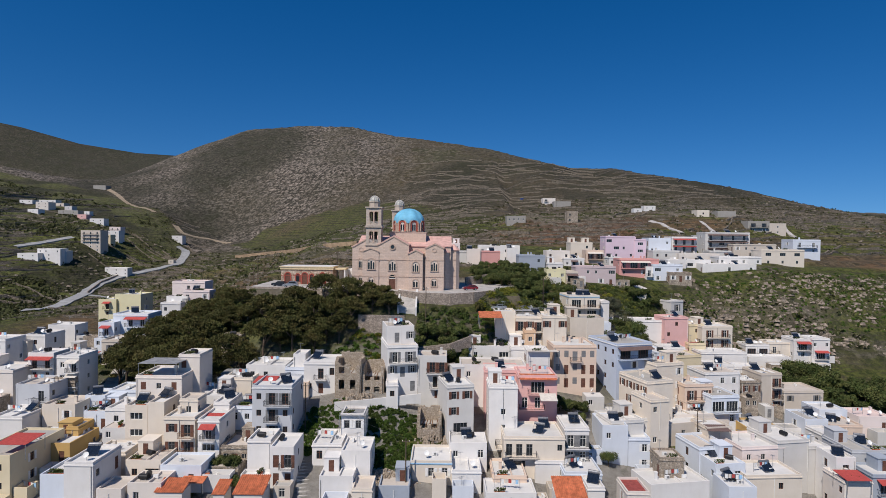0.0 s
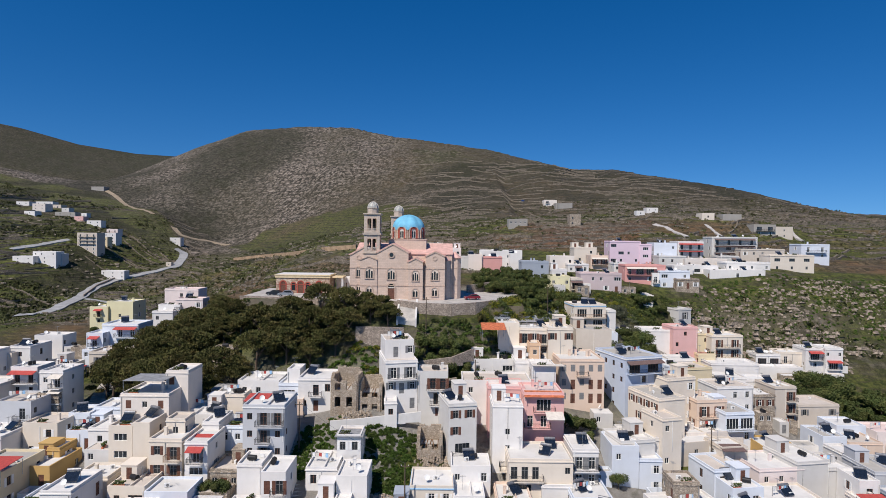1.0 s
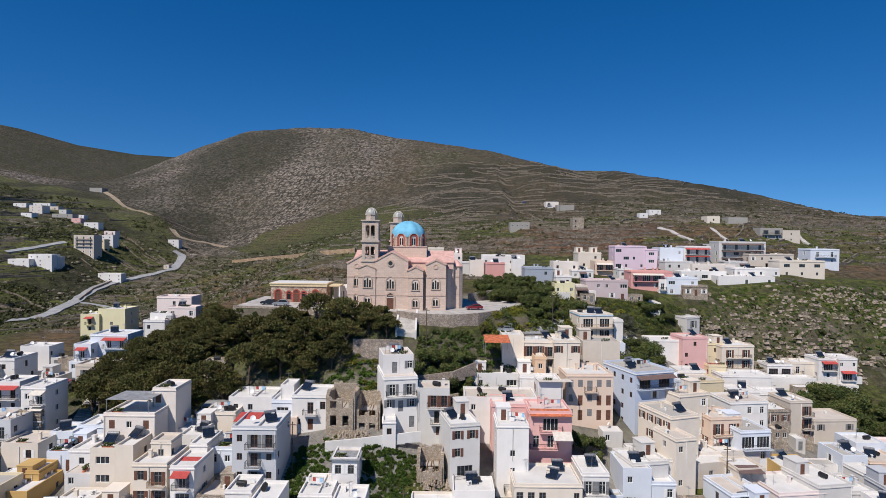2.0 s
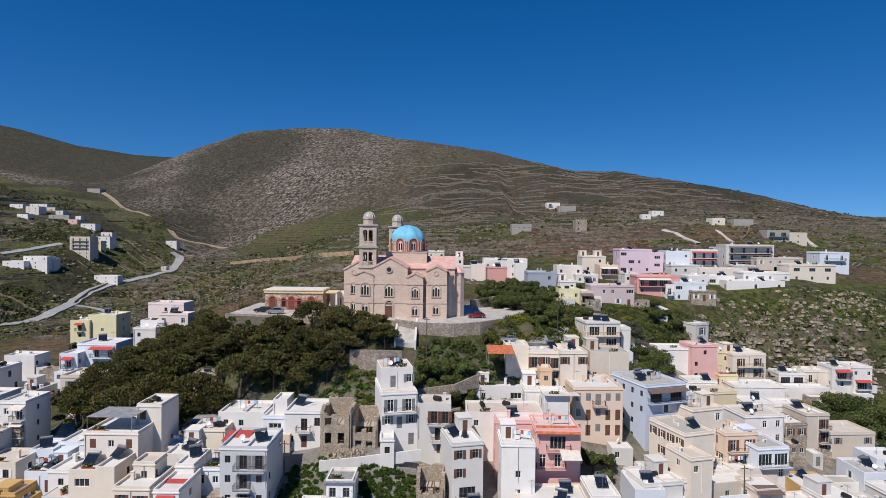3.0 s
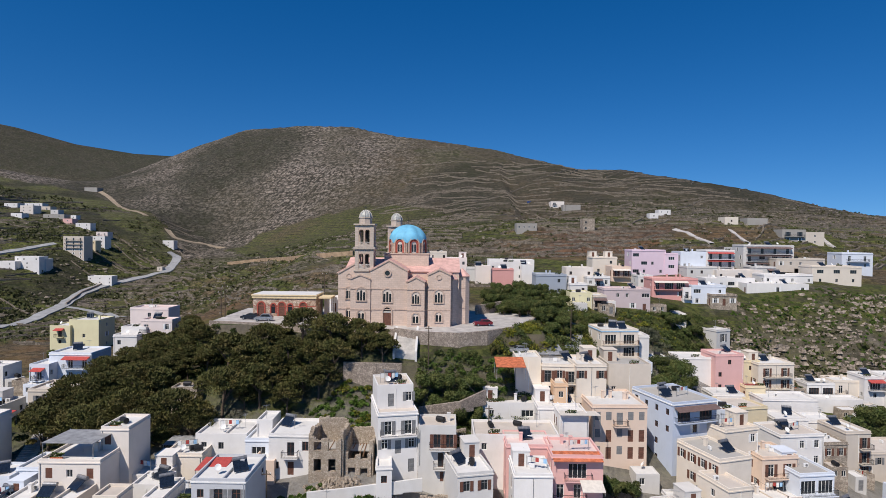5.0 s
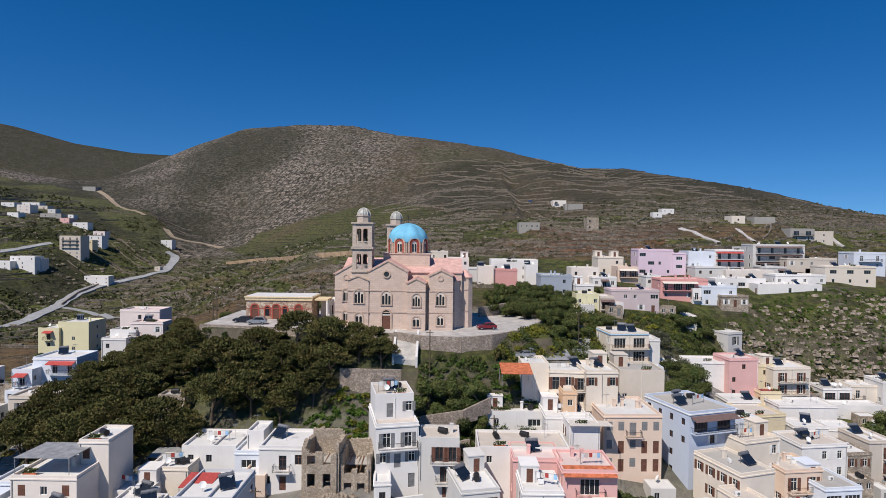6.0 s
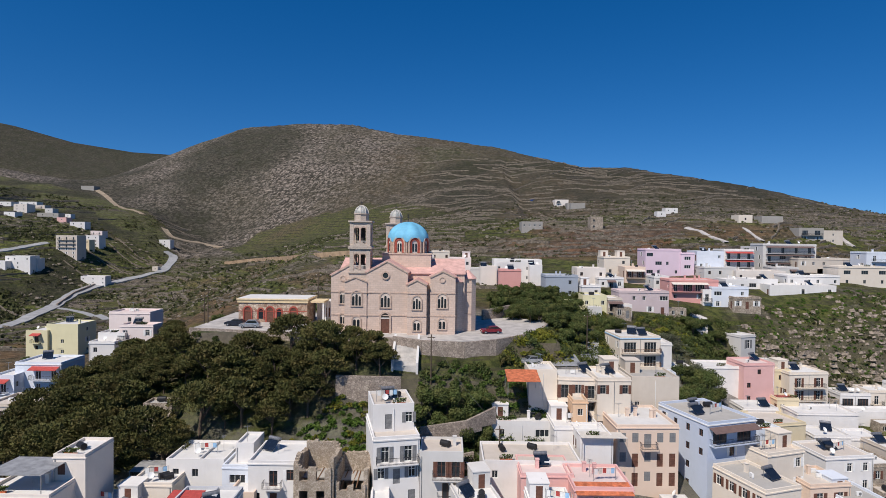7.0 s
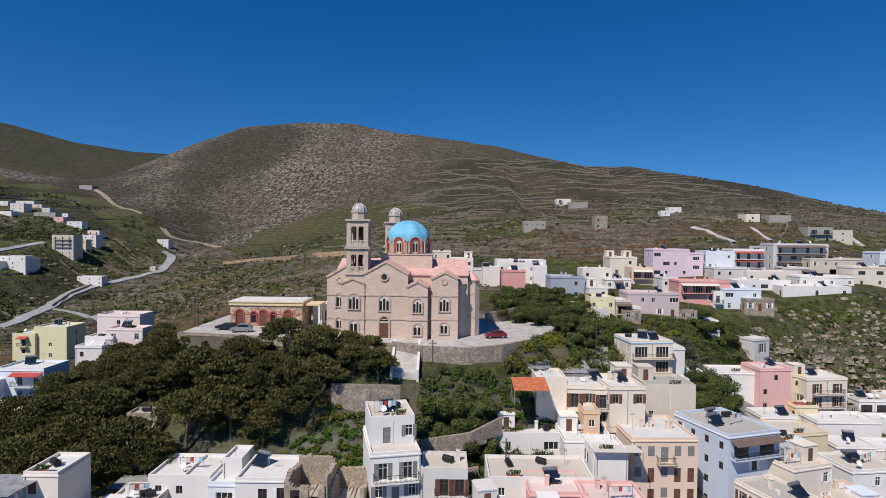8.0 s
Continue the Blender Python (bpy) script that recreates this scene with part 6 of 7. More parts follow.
def annex(x, y, w, d, top, wall, roof, seed):
    """A low flat-roofed outbuilding or walled yard that leans on the street."""
    rnd = random.Random(seed)
    base = min(ground_z(u, v) for u in (x, x + w) for v in (y, y + d)) - 0.6
    H, s = top - base, Solid()
    yard = rnd.random() < 0.3
    root = thing("walled_yard" if yard else "outbuilding", pose(x, y, base), "low walled yard with plastered walls between houses" if yard else "low flat-roofed plastered outbuilding between houses", "yard" if yard else "outbuilding", "outbuildings of the town")
    kinds = [] if yard else [rnd.choice("dwwsb")] + ([rnd.choice("dw.")] if w > 3.2 else [])
    ops = []
    for i, k in enumerate(kinds):
        if k in KIND:
            ow, oh, sill = KIND[k]
            u = w * (i + 0.5) / len(kinds) - ow / 2
            z = H - 2.75 + min(sill, 0.9)
            if u > 0.15 and u + ow < w - 0.15 and z > 0.5:
                ops.append((k, u, z, ow, min(oh, 2.1)))
    for o, du, dn, length, holes in (((0, 0), (1, 0), (0, 1), w, [q[1:] for q in ops]), ((w, 0), (0, 1), (-1, 0), d, []), ((0, d), (0, -1), (1, 0), d, []), ((w, d), (-1, 0), (0, -1), w, [])):
        pierced_wall(s, o, du, dn, length, 0, H, holes)
    for k, u, z, ow, oh in ops:
        if k == "d":
            part("door", leaf_door_mesh(ow, oh, rnd.choice((M_BROWN, M_GREYSHUT, M_TRIM))), root, pose(u, 0, z))
        else:
            fr, gl = window_mesh(k, M_TRIM)
            part("pane", gl, part("window", fr, root, pose(u, 0, z)))
    p, q = 0.16, H - (1.5 if yard else rnd.choice((0.12, 0.25, 0.5)))
    inner, outer = [(p, p), (w - p, p), (w - p, d - p), (p, d - p)], [(0, 0), (w, 0), (w, d), (0, d)]
    for i in range(4):
        a, b, e, f = outer[i], outer[(i + 1) % 4], inner[(i + 1) % 4], inner[i]
        s.poly([(*a, H), (*b, H), (*e, H), (*f, H)])
        s.poly([(*f, H), (*e, H), (*e, q), (*f, q)])
    part("wall", s.mesh("wall", WALL[wall]), root)
    part("roof", Solid().box(p, p, q - 0.12, w - p, d - p, q).mesh("roof", ROOF[roof]), root)
    spot = pose(x + w * rnd.uniform(0.3, 0.7), y + d * rnd.uniform(0.4, 0.7), base + q, 0, 0, rnd.uniform(0, 360))
    pick = rnd.random()
    if pick < 0.6:
        copy_thing((POTS, TANK, AIRCON, LINE, DISH, AERIAL)[int(pick * 10)], spot)
    FOOTPRINTS.append((x, x + w, y, y + d))


def fill_gaps():
    """Outbuildings in the free corners before and beside the houses."""
    rnd = random.Random(808)
    for x, y, top, w, d, wall, yaw in list(HOUSES):
        if not (88 < y < 205 and -125 < x < 130):
            continue
        for k in range(5):
            aw, ad = rnd.uniform(2.2, 5.0), rnd.uniform(2.2, 4.0)
            ax, ay = ((x + rnd.uniform(-0.5, w - aw * 0.6), y - ad - rnd.uniform(0.1, 1.0)), (x + w + 0.15, y + rnd.uniform(-1, 2)), (x - aw - 0.15, y + rnd.uniform(-1, 2)))[rnd.randrange(3)]
            g = ground_z(ax + aw / 2, ay)
            t = min(g + rnd.choice((2.2, 2.8, 3.0, 3.3, 4.6)), top - 1.6)
            near = any(a - 0.1 < ax + aw and ax < b + 0.1 and c - 0.1 < ay + ad and ay < e + 0.1 for a, b, c, e in FOOTPRINTS + PLOTS)
            if near or t < g + 1.6 or any(ax - 1.8 < u < ax + aw + 1.8 and ay - 1.8 < v < ay + ad + 1.8 for u, v in LANES):
                continue
            annex(ax, ay, aw, ad, t, rnd.choice((wall, wall, "white", "greywhite", "whiteblue", "beige", "stone")), rnd.choice(("white", "white", "tan", "grey")), rnd.randrange(10**6))


fill_gaps()


def bank_wall(name, label, pts, thick=0.5, mat=None, above=None, drop=1.0, deep=9.0):
    """A wall along points (x, y, top)."""
    s = Solid()
    for (x0, y0, z0), (x1, y1, z1) in zip(pts, pts[1:]):
        a, b = Vector((x0, y0, 0)), Vector((x1, y1, 0))
        side = (b - a).normalized().cross(Vector((0, 0, 1))) * thick / 2
        n = max(1, int((b - a).length / 3))
        for i in range(n):
            p, q = a.lerp(b, i / n), a.lerp(b, (i + 1) / n)
            zp, zq = z0 + (z1 - z0) * i / n, z0 + (z1 - z0) * (i + 1) / n
            g = min(ground_z(p.x, p.y - 1), ground_z(q.x, q.y - 1)) - drop
            loop = [p + side * 1.25, q + side * 1.25, q - side, p - side]
            top = [p + side, q + side, q - side, p - side]
            s.prism([(v.x, v.y, min(max(g, zp - deep), zp - 0.5)) for v in loop], [(v.x, v.y, z) for v, z in zip(top, (zp, zq, zq, zp))])
    return tagged(new(name, s.mesh(name, mat or M_DRYSTONE)), label, "wall", kind="structure")


bank_wall("terrace_wall", "rubble retaining wall below the church forecourt", [(-11.5, 149.4, 36.3), (-6, 148.2, 35.8), (2, 147.8, 35.6), (8, 149.6, 35.9), (14, 155, 36.0), (19, 163, 36.0), (22, 172, 36.2)])
bank_wall("terrace_wall", "rubble wall along the front of the forecourt", [(-54, 158.3, 36.0), (-31, 153.8, 36.0), (-20, 151.3, 36.0), (-11.5, 149.4, 36.0)], deep=4)
bank_wall("park_wall", "pale rubble retaining wall at the edge of the park", [(-20.5, 140.2, 31.0), (-14, 139.6, 31.0), (-9.2, 139.9, 30.9)])
bank_wall("yard_wall", "rubble wall along the upper side of the churchyard", [(7, 176, 38.0), (14, 182, 38.6), (22, 180, 37.4)])
bank_wall("garden_wall", "low rubble garden wall", [(-15.5, 128.5, 21.0), (-26, 126.0, 19.4)], deep=2.2)
bank_wall("garden_wall", "low whitewashed garden wall", [(-21.5, 115.0, 16.7), (-16.2, 116.0, 16.9), (-4.2, 118.0, 17.8)], 0.35, ROOF["white"], deep=1.8)
bank_wall("garden_wall", "low rubble garden wall", [(-5.5, 133, 24.5), (2, 134.5, 25.2), (7, 138, 26.5)], 0.45, deep=2.2)
bank_wall("garden_wall", "low rubble garden wall", [(-5, 128, 20.6), (3, 130.5, 21.6)], 0.45, deep=2.2)


def sheet(name, label, loop, z, mat, thick=0.12):
    return tagged(new(name, Solid().prism([(*p, z - thick) for p in loop], [(*p, z) for p in loop]).mesh(name, mat)), label, "paving", kind="structure")


sheet("forecourt", "worn pale grey paving round the church", [(-54, 158.5), (-31, 154), (-20, 151.5), (-11.5, 149.6), (-6, 148.4), (2, 148), (8, 149.8), (14, 155.2), (19, 163.2), (22, 172), (20, 184), (-54, 184)], 35.75, M_PAVE, 0.5)


def step_lane(label, pts, width, tread=0.75):
    """A stepped lane: slabs that climb along a line."""
    root = tagged(new("stepped_lane"), label, "steps", kind="structure")
    line = [Vector((*p, 0)) for p in pts]
    for a, b in zip(line, line[1:]):
        n = max(1, int((b - a).length / tread))
        yaw = math.degrees(math.atan2((b - a).y, (b - a).x))
        me = MESHES.setdefault(("step", width), Solid().box(0, -width / 2, -0.9, tread + 0.06, width / 2, 0).box(0, -width / 2, -0.05, 0.07, width / 2, 0.012).mesh("step", M_STEP))
        for i in range(n):
            p = a.lerp(b, i / n)
            z = max(ground_z(p.x, p.y), ground_z(p.x + width * 0.3, p.y)) + 0.12
            part("step", me, root, pose(p.x, p.y, z, 0, 0, yaw))


step_lane("long pale stepped lane between the houses", [(-22.8, 95.5), (-25.1, 103.0), (-27.6, 110.0), (-29.6, 118.5)], 2.2)
step_lane("wide stepped lane climbing past stone houses", [(-76.3, 130.5), (-78.8, 138.5), (-81.3, 147.0)], 4.5)
step_lane("narrow stepped alley beside a white house", [(2.8, 132.5), (2.4, 134.5), (0.6, 136.5), (-0.8, 138.0)], 1.8)
step_lane("stepped lane below the blue house", [(43.4, 132.0), (43.4, 136.0), (43.6, 140.0)], 2.4)


def church_steps(x0, x1, y0, y1, z0, z1):
    """A broad flight between low white walls."""
    n = int((z1 - z0) / 0.17)
    root = tagged(new("church_steps"), "broad pale stone steps up to the churchyard", "steps", kind="structure")
    t = (y1 - y0) / n
    for i in range(n):
        part("step", Solid().box(x0, y0 + i * t, z0 - 1.5, x1, y0 + (i + 1) * t + 0.05, z0 + (i + 1) * (z1 - z0) / n).mesh("step", M_STEP), root)
    for u in (x0 - 0.45, x1 + 0.02):
        loop = [(y0 - 0.3, z0 - 1.5), (y1 + 0.3, z0 - 1.5), (y1 + 0.3, z1 + 0.7), (y0 - 0.3, z0 + 0.8)]
        part("side_wall", Solid().prism([(u, *p) for p in loop], [(u + 0.43, *p) for p in loop]).mesh("side_wall", ROOF["white"]), root)


church_steps(-10.9, -6.9, 144.4, 150.6, 31.6, 35.75)


ROAD_POINTS = []


def off_road(x, y, gap=7.0):
    """True where no road runs within the gap."""
    free = np.ones(np.shape(x), bool)
    for a, b in ROAD_POINTS:
        free &= (x - a) ** 2 + (y - b) ** 2 > gap * gap
    return free


def road(name, label, pts, width, mat, lift=0.25):
    """A road that lies on the land, with its two edges level."""
    P = [Vector(p) for p in pts]
    fine = []
    for i in range(len(P) - 1):
        p0, p1, p2, p3 = P[max(i - 1, 0)], P[i], P[i + 1], P[min(i + 2, len(P) - 1)]
        n = max(2, int((p2 - p1).length / 4))
        for k in range(n):
            t = k / n
            fine.append(0.5 * ((2 * p1) + (p2 - p0) * t + (2 * p0 - 5 * p1 + 4 * p2 - p3) * t * t + (3 * p1 - p0 - 3 * p2 + p3) * t**3))
    fine.append(P[-1])
    ROAD_POINTS.extend((p.x, p.y) for p in fine)
    cross = [-0.5, -0.25, 0.0, 0.25, 0.5]
    dirs = [(fine[min(i + 1, len(fine) - 1)] - fine[max(i - 1, 0)]).normalized() for i in range(len(fine))]
    line = [[p + Vector((-d.y, d.x)) * width * c for c in cross] for p, d in zip(fine, dirs)]
    zs = np.array([[ground_z(v.x, v.y) for v in row] for row in line])
    level = zs.mean(1)
    level = np.convolve(np.pad(level, 2, "edge"), np.ones(5) / 5, "valid")
    zs = np.maximum(0.65 * level[:, None] + 0.35 * zs, zs + 0.05) + lift
    s = Solid()
    for row, hs in zip(line, zs):
        s.v += [(row[0].x, row[0].y, hs[0] - 1.2)] + [(v.x, v.y, h) for v, h in zip(row, hs)] + [(row[-1].x, row[-1].y, hs[-1] - 1.2)]
    m = len(cross) + 2
    for i in range(len(line) - 1):
        for k in range(m - 1):
            s.f.append((i * m + k, i * m + k + 1, (i + 1) * m + k + 1, (i + 1) * m + k))
            s.m.append(0)
    return tagged(new(name, s.mesh(name, mat)), label, "road", kind="structure")


M_TRACK = simple("dusty_track", (0.30, 0.24, 0.17), 0.95, var=0.2, scale=0.2)
road("road", "grey asphalt road winding through the valley", [(-224.2, 311.0), (-246.8, 360.0), (-250.6, 382.0), (-264.9, 424.0), (-275.0, 456.0), (-277.9, 490.0), (-267.4, 514.0), (-258.3, 532.0), (-257.9, 560.0), (-274.5, 610.0), (-286.3, 638.0), (-295.9, 642.0)], 8.5, M_ASPHALT, 0.6)
road("lane", "narrow concrete lane leaving the valley road", [(-261.0, 420.0), (-250.2, 416.0), (-221.6, 394.0), (-179.3, 346.0)], 4, M_ASPHALT)
road("road", "pale road across the upper slope", [(-356.0, 478.0), (-349.8, 492.0), (-344.0, 508.0), (-336.4, 522.0)], 6, M_ASPHALT)
road("track", "dusty earth track at the foot of the mountain", [(-334.8, 718.0), (-318.1, 700.0), (-302.3, 708.0), (-283.7, 718.0), (-257.6, 694.0)], 7, M_TRACK, 0.30)
road("track", "dusty earth track over the saddle", [(-495.6, 850.0), (-458.0, 816.0), (-414.1, 766.0), (-365.4, 728.0)], 6, M_TRACK, 0.30)
road("track", "pale concrete track up the green hill", [(127.6, 306.5), (125.2, 315.0), (123.6, 326.0), (120.1, 334.0)], 2.8, M_PAVE, 0.30)
road("track", "pale track up the hill", [(151.0, 319.0), (151.6, 330.0), (150.6, 336.0)], 2.2, M_PAVE, 0.30)
road("track", "pale track up the hill", [(201.4, 328.0), (200.1, 332.0), (202.8, 342.0)], 2.4, M_PAVE, 0.30)
road("lane", "narrow concrete lane past the cream house", [(28.9, 161.5), (31.2, 171.0), (32.5, 177.0), (32.6, 181.5)], 4, M_ASPHALT)
road("lane", "pale concrete ramp between terraces", [(68.1, 199.5), (69.7, 202.5), (71.7, 207.5)], 4.5, M_STEP)


EARTH = [(-205.9, 570.0), (-174.1, 560.0), (-126.5, 482.0), (-72.5, 358.0), (-51.9, 348.0)]
bank_wall("earth_bank", "ochre cut earth bank along a terrace", [(p[0], p[1], ground_z(*p) + 2.4) for p in EARTH], 1.2, M_EARTH, deep=3.5)
bank_wall("road_wall", "dark retaining wall along the valley road", [(p[0] + 2, p[1] + 9, ground_z(*p) + 2.2) for p in ((-266.3, 418.0), (-279.1, 456.0), (-282.3, 490.0), (-272.0, 514.0))], 0.8, M_DRYSTONE, deep=4)


def solar_array(p):
    root = thing("solar_array", pose(p[0], p[1], ground_z(*p)), "row of dark blue solar panels on the far hillside", "solar panels")
    for i in range(6):
        part("panel", Solid().prism([(i * 3.4, 0, 0.3), (i * 3.4 + 3.2, 0, 0.3), (i * 3.4 + 3.2, 3, 2.2), (i * 3.4, 3, 2.2)], [(i * 3.4, 0, 0.4), (i * 3.4 + 3.2, 0, 0.4), (i * 3.4 + 3.2, 3, 2.3), (i * 3.4, 3, 2.3)]).mesh("panel", simple("blue_solar_glass", (0.02, 0.05, 0.16), 0.25)), root)
        part("post", Solid().box(i * 3.4 + 1.5, 1.4, -0.5, i * 3.4 + 1.6, 1.5, 1.3).mesh("post", M_STEEL), root)


solar_array((86.2, 644.0))


# ---- trees and shrubs ----
def crown_mesh(name, seed, rx, rz, blobs, cards, size, mat, flat=0.6):
    """A crown of many small leaf clumps round several branch ends."""
    rnd = np.random.RandomState(seed)
    V, F = [], []
    for _ in range(blobs):
        a, q = rnd.uniform(0, 6.283), math.sqrt(rnd.uniform(0, 1))
        c = np.array([rx * 0.62 * q * math.cos(a), rx * 0.62 * q * math.sin(a), rz * rnd.uniform(-0.55, 0.55) * (1 - 0.4 * q)])
        br = rx * rnd.uniform(0.28, 0.5)
        d = rnd.normal(size=(cards, 3))
        d /= np.linalg.norm(d, axis=1)[:, None]
        p = c + d * br * rnd.uniform(0.65, 1.12, (cards, 1)) * np.array([1, 1, flat])
        n = d + rnd.normal(scale=0.55, size=(cards, 3))
        u = np.cross(n, rnd.normal(size=(cards, 3)))
        u /= np.linalg.norm(u, axis=1)[:, None]
        v = np.cross(n, u)
        v /= np.linalg.norm(v, axis=1)[:, None]
        sz = size * rnd.uniform(0.5, 1.25, (cards, 1))
        k = len(V) * 4
        quad = np.stack([p - u * sz, p - v * sz * 0.7, p + u * sz, p + v * sz * 0.7], 1)
        V.extend(quad)
    V = np.array(V).reshape(-1, 3)
    me = bpy.data.meshes.new(name)
    me.from_pydata(V.tolist(), [], np.arange(len(V)).reshape(-1, 4).tolist())
    me.materials.append(mat)
    return me


def pine_crown(seed, rx, rz, pads, needles):
    """Flat sprays of needles, tier over tier, with dark gaps between them."""
    rnd = np.random.RandomState(seed)
    V = []
    for k in range(pads):
        a, q = k * 2.4 + rnd.uniform(-0.4, 0.4), math.sqrt((k + 0.5) / pads) * rnd.uniform(0.85, 1.08)
        c = np.array([rx * 0.80 * q * math.cos(a), rx * 0.80 * q * math.sin(a), rz * (0.95 - 1.25 * q * q) + rnd.uniform(-0.35, 0.35)])
        pr = rx * rnd.uniform(0.24, 0.40)
        d = rnd.normal(size=(needles, 3))
        d /= np.linalg.norm(d, axis=1)[:, None]
        p = c + d * pr * rnd.uniform(0.35, 1.12, (needles, 1)) ** 0.6 * np.array([1, 1, 0.42])
        out = np.array([math.cos(a) * q, math.sin(a) * q, 0.8])
        u = out + rnd.normal(scale=0.8, size=(needles, 3))
        u /= np.linalg.norm(u, axis=1)[:, None]
        v = np.cross(u, rnd.normal(size=(needles, 3)))
        v /= np.linalg.norm(v, axis=1)[:, None]
        sz = rnd.uniform(0.14, 0.34, (needles, 1))
        V.extend(np.stack([p - u * sz, p - v * sz * 0.42, p + u * sz, p + v * sz * 0.42], 1))
    V = np.array(V).reshape(-1, 3)
    me = bpy.data.meshes.new("crown")
    me.from_pydata(V.tolist(), [], np.arange(len(V)).reshape(-1, 4).tolist())
    me.materials.append(M_PINE)
    return me


def trunk_mesh(h, r, lean, seed, spread):
    rnd = random.Random(seed)
    s = Solid()
    a = Vector((0, 0, -0.6))
    b = Vector((lean * 0.5, 0, h * 0.55))
    c = Vector((lean, 0.1, h))
    s.tube(a, b, r, r * 0.75).tube(b, c, r * 0.75, r * 0.4)
    for _ in range(5):
        g = rnd.uniform(0, 6.28)
        s.tube(b + Vector((0, 0, rnd.uniform(-0.4, 0.5))), c + Vector((spread * math.cos(g), spread * math.sin(g), rnd.uniform(0.2, 1.2))), r * 0.4, r * 0.12, 6)
    return s.mesh("trunk", M_BARK)


def tree_kind(name, label, group, seed, h, rx, rz, blobs, cards, size, mat, flat=0.6):
    t = thing(name, pose(-150 + seed, -80, ground_z(-150 + seed, -80)), label, "tree" if "tree" in name or "pine" in name or "cypress" in name else "shrub", group)
    part("trunk", trunk_mesh(h, 0.05 * h + 0.04, 0.15 * h * random.Random(seed).uniform(-1, 1), seed, rx * 0.55), t)
    part("crown", crown_mesh("crown", seed, rx, rz, blobs, cards, size, mat, flat), t, pose(0, 0, h + rz * 0.35))
    return t


def pine_kind(seed, h, rx, rz):
    t = thing("pine_tree", pose(-150 + seed, -80, ground_z(-150 + seed, -80)), "dense dark green pine with a broad layered crown", "tree", "pines of the church park")
    part("trunk", trunk_mesh(h, 0.05 * h + 0.04, 0.1 * h * random.Random(seed).uniform(-1, 1), seed, rx * 0.6), t)
    part("crown", pine_crown(seed, rx, rz, 24, 175), t, pose(0, 0, h + rz * 0.2))
    return t


PINES = [pine_kind(11 + i, 3.0 + 0.6 * i, 3.1 + 0.35 * i, 1.9 + 0.15 * i) for i in range(5)]
BROAD = [tree_kind("evergreen_tree", "evergreen tree with a loose leafy crown", "trees between the houses", 21 + i, 1.6 + 0.6 * i, 2.0 + 0.4 * i, 1.7, 14, 230, 0.165, M_LEAF, 0.8) for i in range(3)]
OLIVES = [tree_kind("olive_tree", "grey-green tree with a thin open crown", "trees between the houses", 31 + i, 1.8, 2.0, 1.8, 11, 190, 0.13, M_OLIVE, 0.8) for i in range(2)]
BUSHES = [tree_kind("shrub", "low rounded green shrub on the slope", "shrubs on the slopes", 41 + i, 0.3, 1.2, 0.7, 8, 150, 0.12, (M_LEAF, M_BROOM, M_WEED)[i], 0.8) for i in range(3)]
CYPRESS = tree_kind("cypress_tree", "slim dark cypress tree", "trees between the houses", 51, 1.0, 0.8, 2.6, 10, 90, 0.18, M_PINE, 1.8)


def plant(kinds, x, y, size=1.0, rnd=random, drop=0.15):
    k = rnd.choice(kinds)
    s = size * rnd.uniform(0.85, 1.15)
    o = copy_thing(k, pose(x, y, ground_z(x, y) - drop, 0, 0, rnd.uniform(0, 360)))
    o.scale = (s, s, s * rnd.uniform(0.9, 1.1))
    return o


def inside(x, y, loop):
    odd = False
    for (ax, ay), (bx, by) in zip(loop, loop[1:] + loop[:1]):
        if (ay > y) != (by > y) and x < (bx - ax) * (y - ay) / (by - ay) + ax:
            odd = not odd
    return odd


def clear_of_houses(x, y, gap):
    return not any(a - gap < x < b + gap and c - gap < y < d + gap for a, b, c, d in FOOTPRINTS)


def grove(kinds, loop, gap, size, seed, vary=0.0, low=1.0):
    rnd = random.Random(seed)
    xs, ys = [p[0] for p in loop], [p[1] for p in loop]
    y = min(ys)
    while y < max(ys):
        x = min(xs)
        while x < max(xs):
            a, b = x + rnd.uniform(-0.35, 0.35) * gap, y + rnd.uniform(-0.35, 0.35) * gap
            if inside(a, b, loop) and clear_of_houses(a, b, 1.4):
                plant(kinds, a, b, size * rnd.uniform(1 - vary, 1 + vary) * (low if b > 149.5 else 1.0), rnd)
            x += gap
        y += gap * 0.9


grove(PINES, [(-75, 128), (-82, 146), (-86, 166), (-80, 178), (-71, 188), (-62, 172), (-58, 156), (-46, 152.5), (-34, 150), (-23, 147), (-20, 142), (-26, 134), (-45, 131.5), (-58, 127)], 3.9, 1.0, 3, 0.25, 0.72)
grove(PINES, [(-60, 150), (-58, 156), (-46, 154), (-33, 151), (-33, 148)], 3.4, 0.42, 34, 0.2)
grove(BROAD, [(34, 176), (38, 186), (48, 184), (46, 174)], 3.2, 0.8, 35)
grove(PINES, [(-22, 141), (-20, 146), (-12.5, 146.0), (-13, 143)], 3.8, 0.8, 4)
for cx, cy, sz in ((-18.6, 147.4, 0.78), (-15.0, 146.4, 0.74), (-21.5, 146.0, 0.7)):
    plant(PINES[1:3], cx, cy, sz, random.Random(int(cx * 3 + cy)))
for cx, cy, sz in ((-57, 154.2, 0.8), (-53.6, 154.0, 0.78), (-50.2, 153.6, 0.74), (-46.8, 152.8, 0.72), (-60, 157, 0.8)):
    plant(PINES[:3], cx, cy, sz, random.Random(int(cx * 3 + cy)))
plant(OLIVES, -24.6, 148.6, 1.2, random.Random(5))
grove(BROAD, [(-6, 131), (-6.5, 141), (6, 144), (12, 140), (10, 133), (4, 130)], 2.9, 0.95, 5)
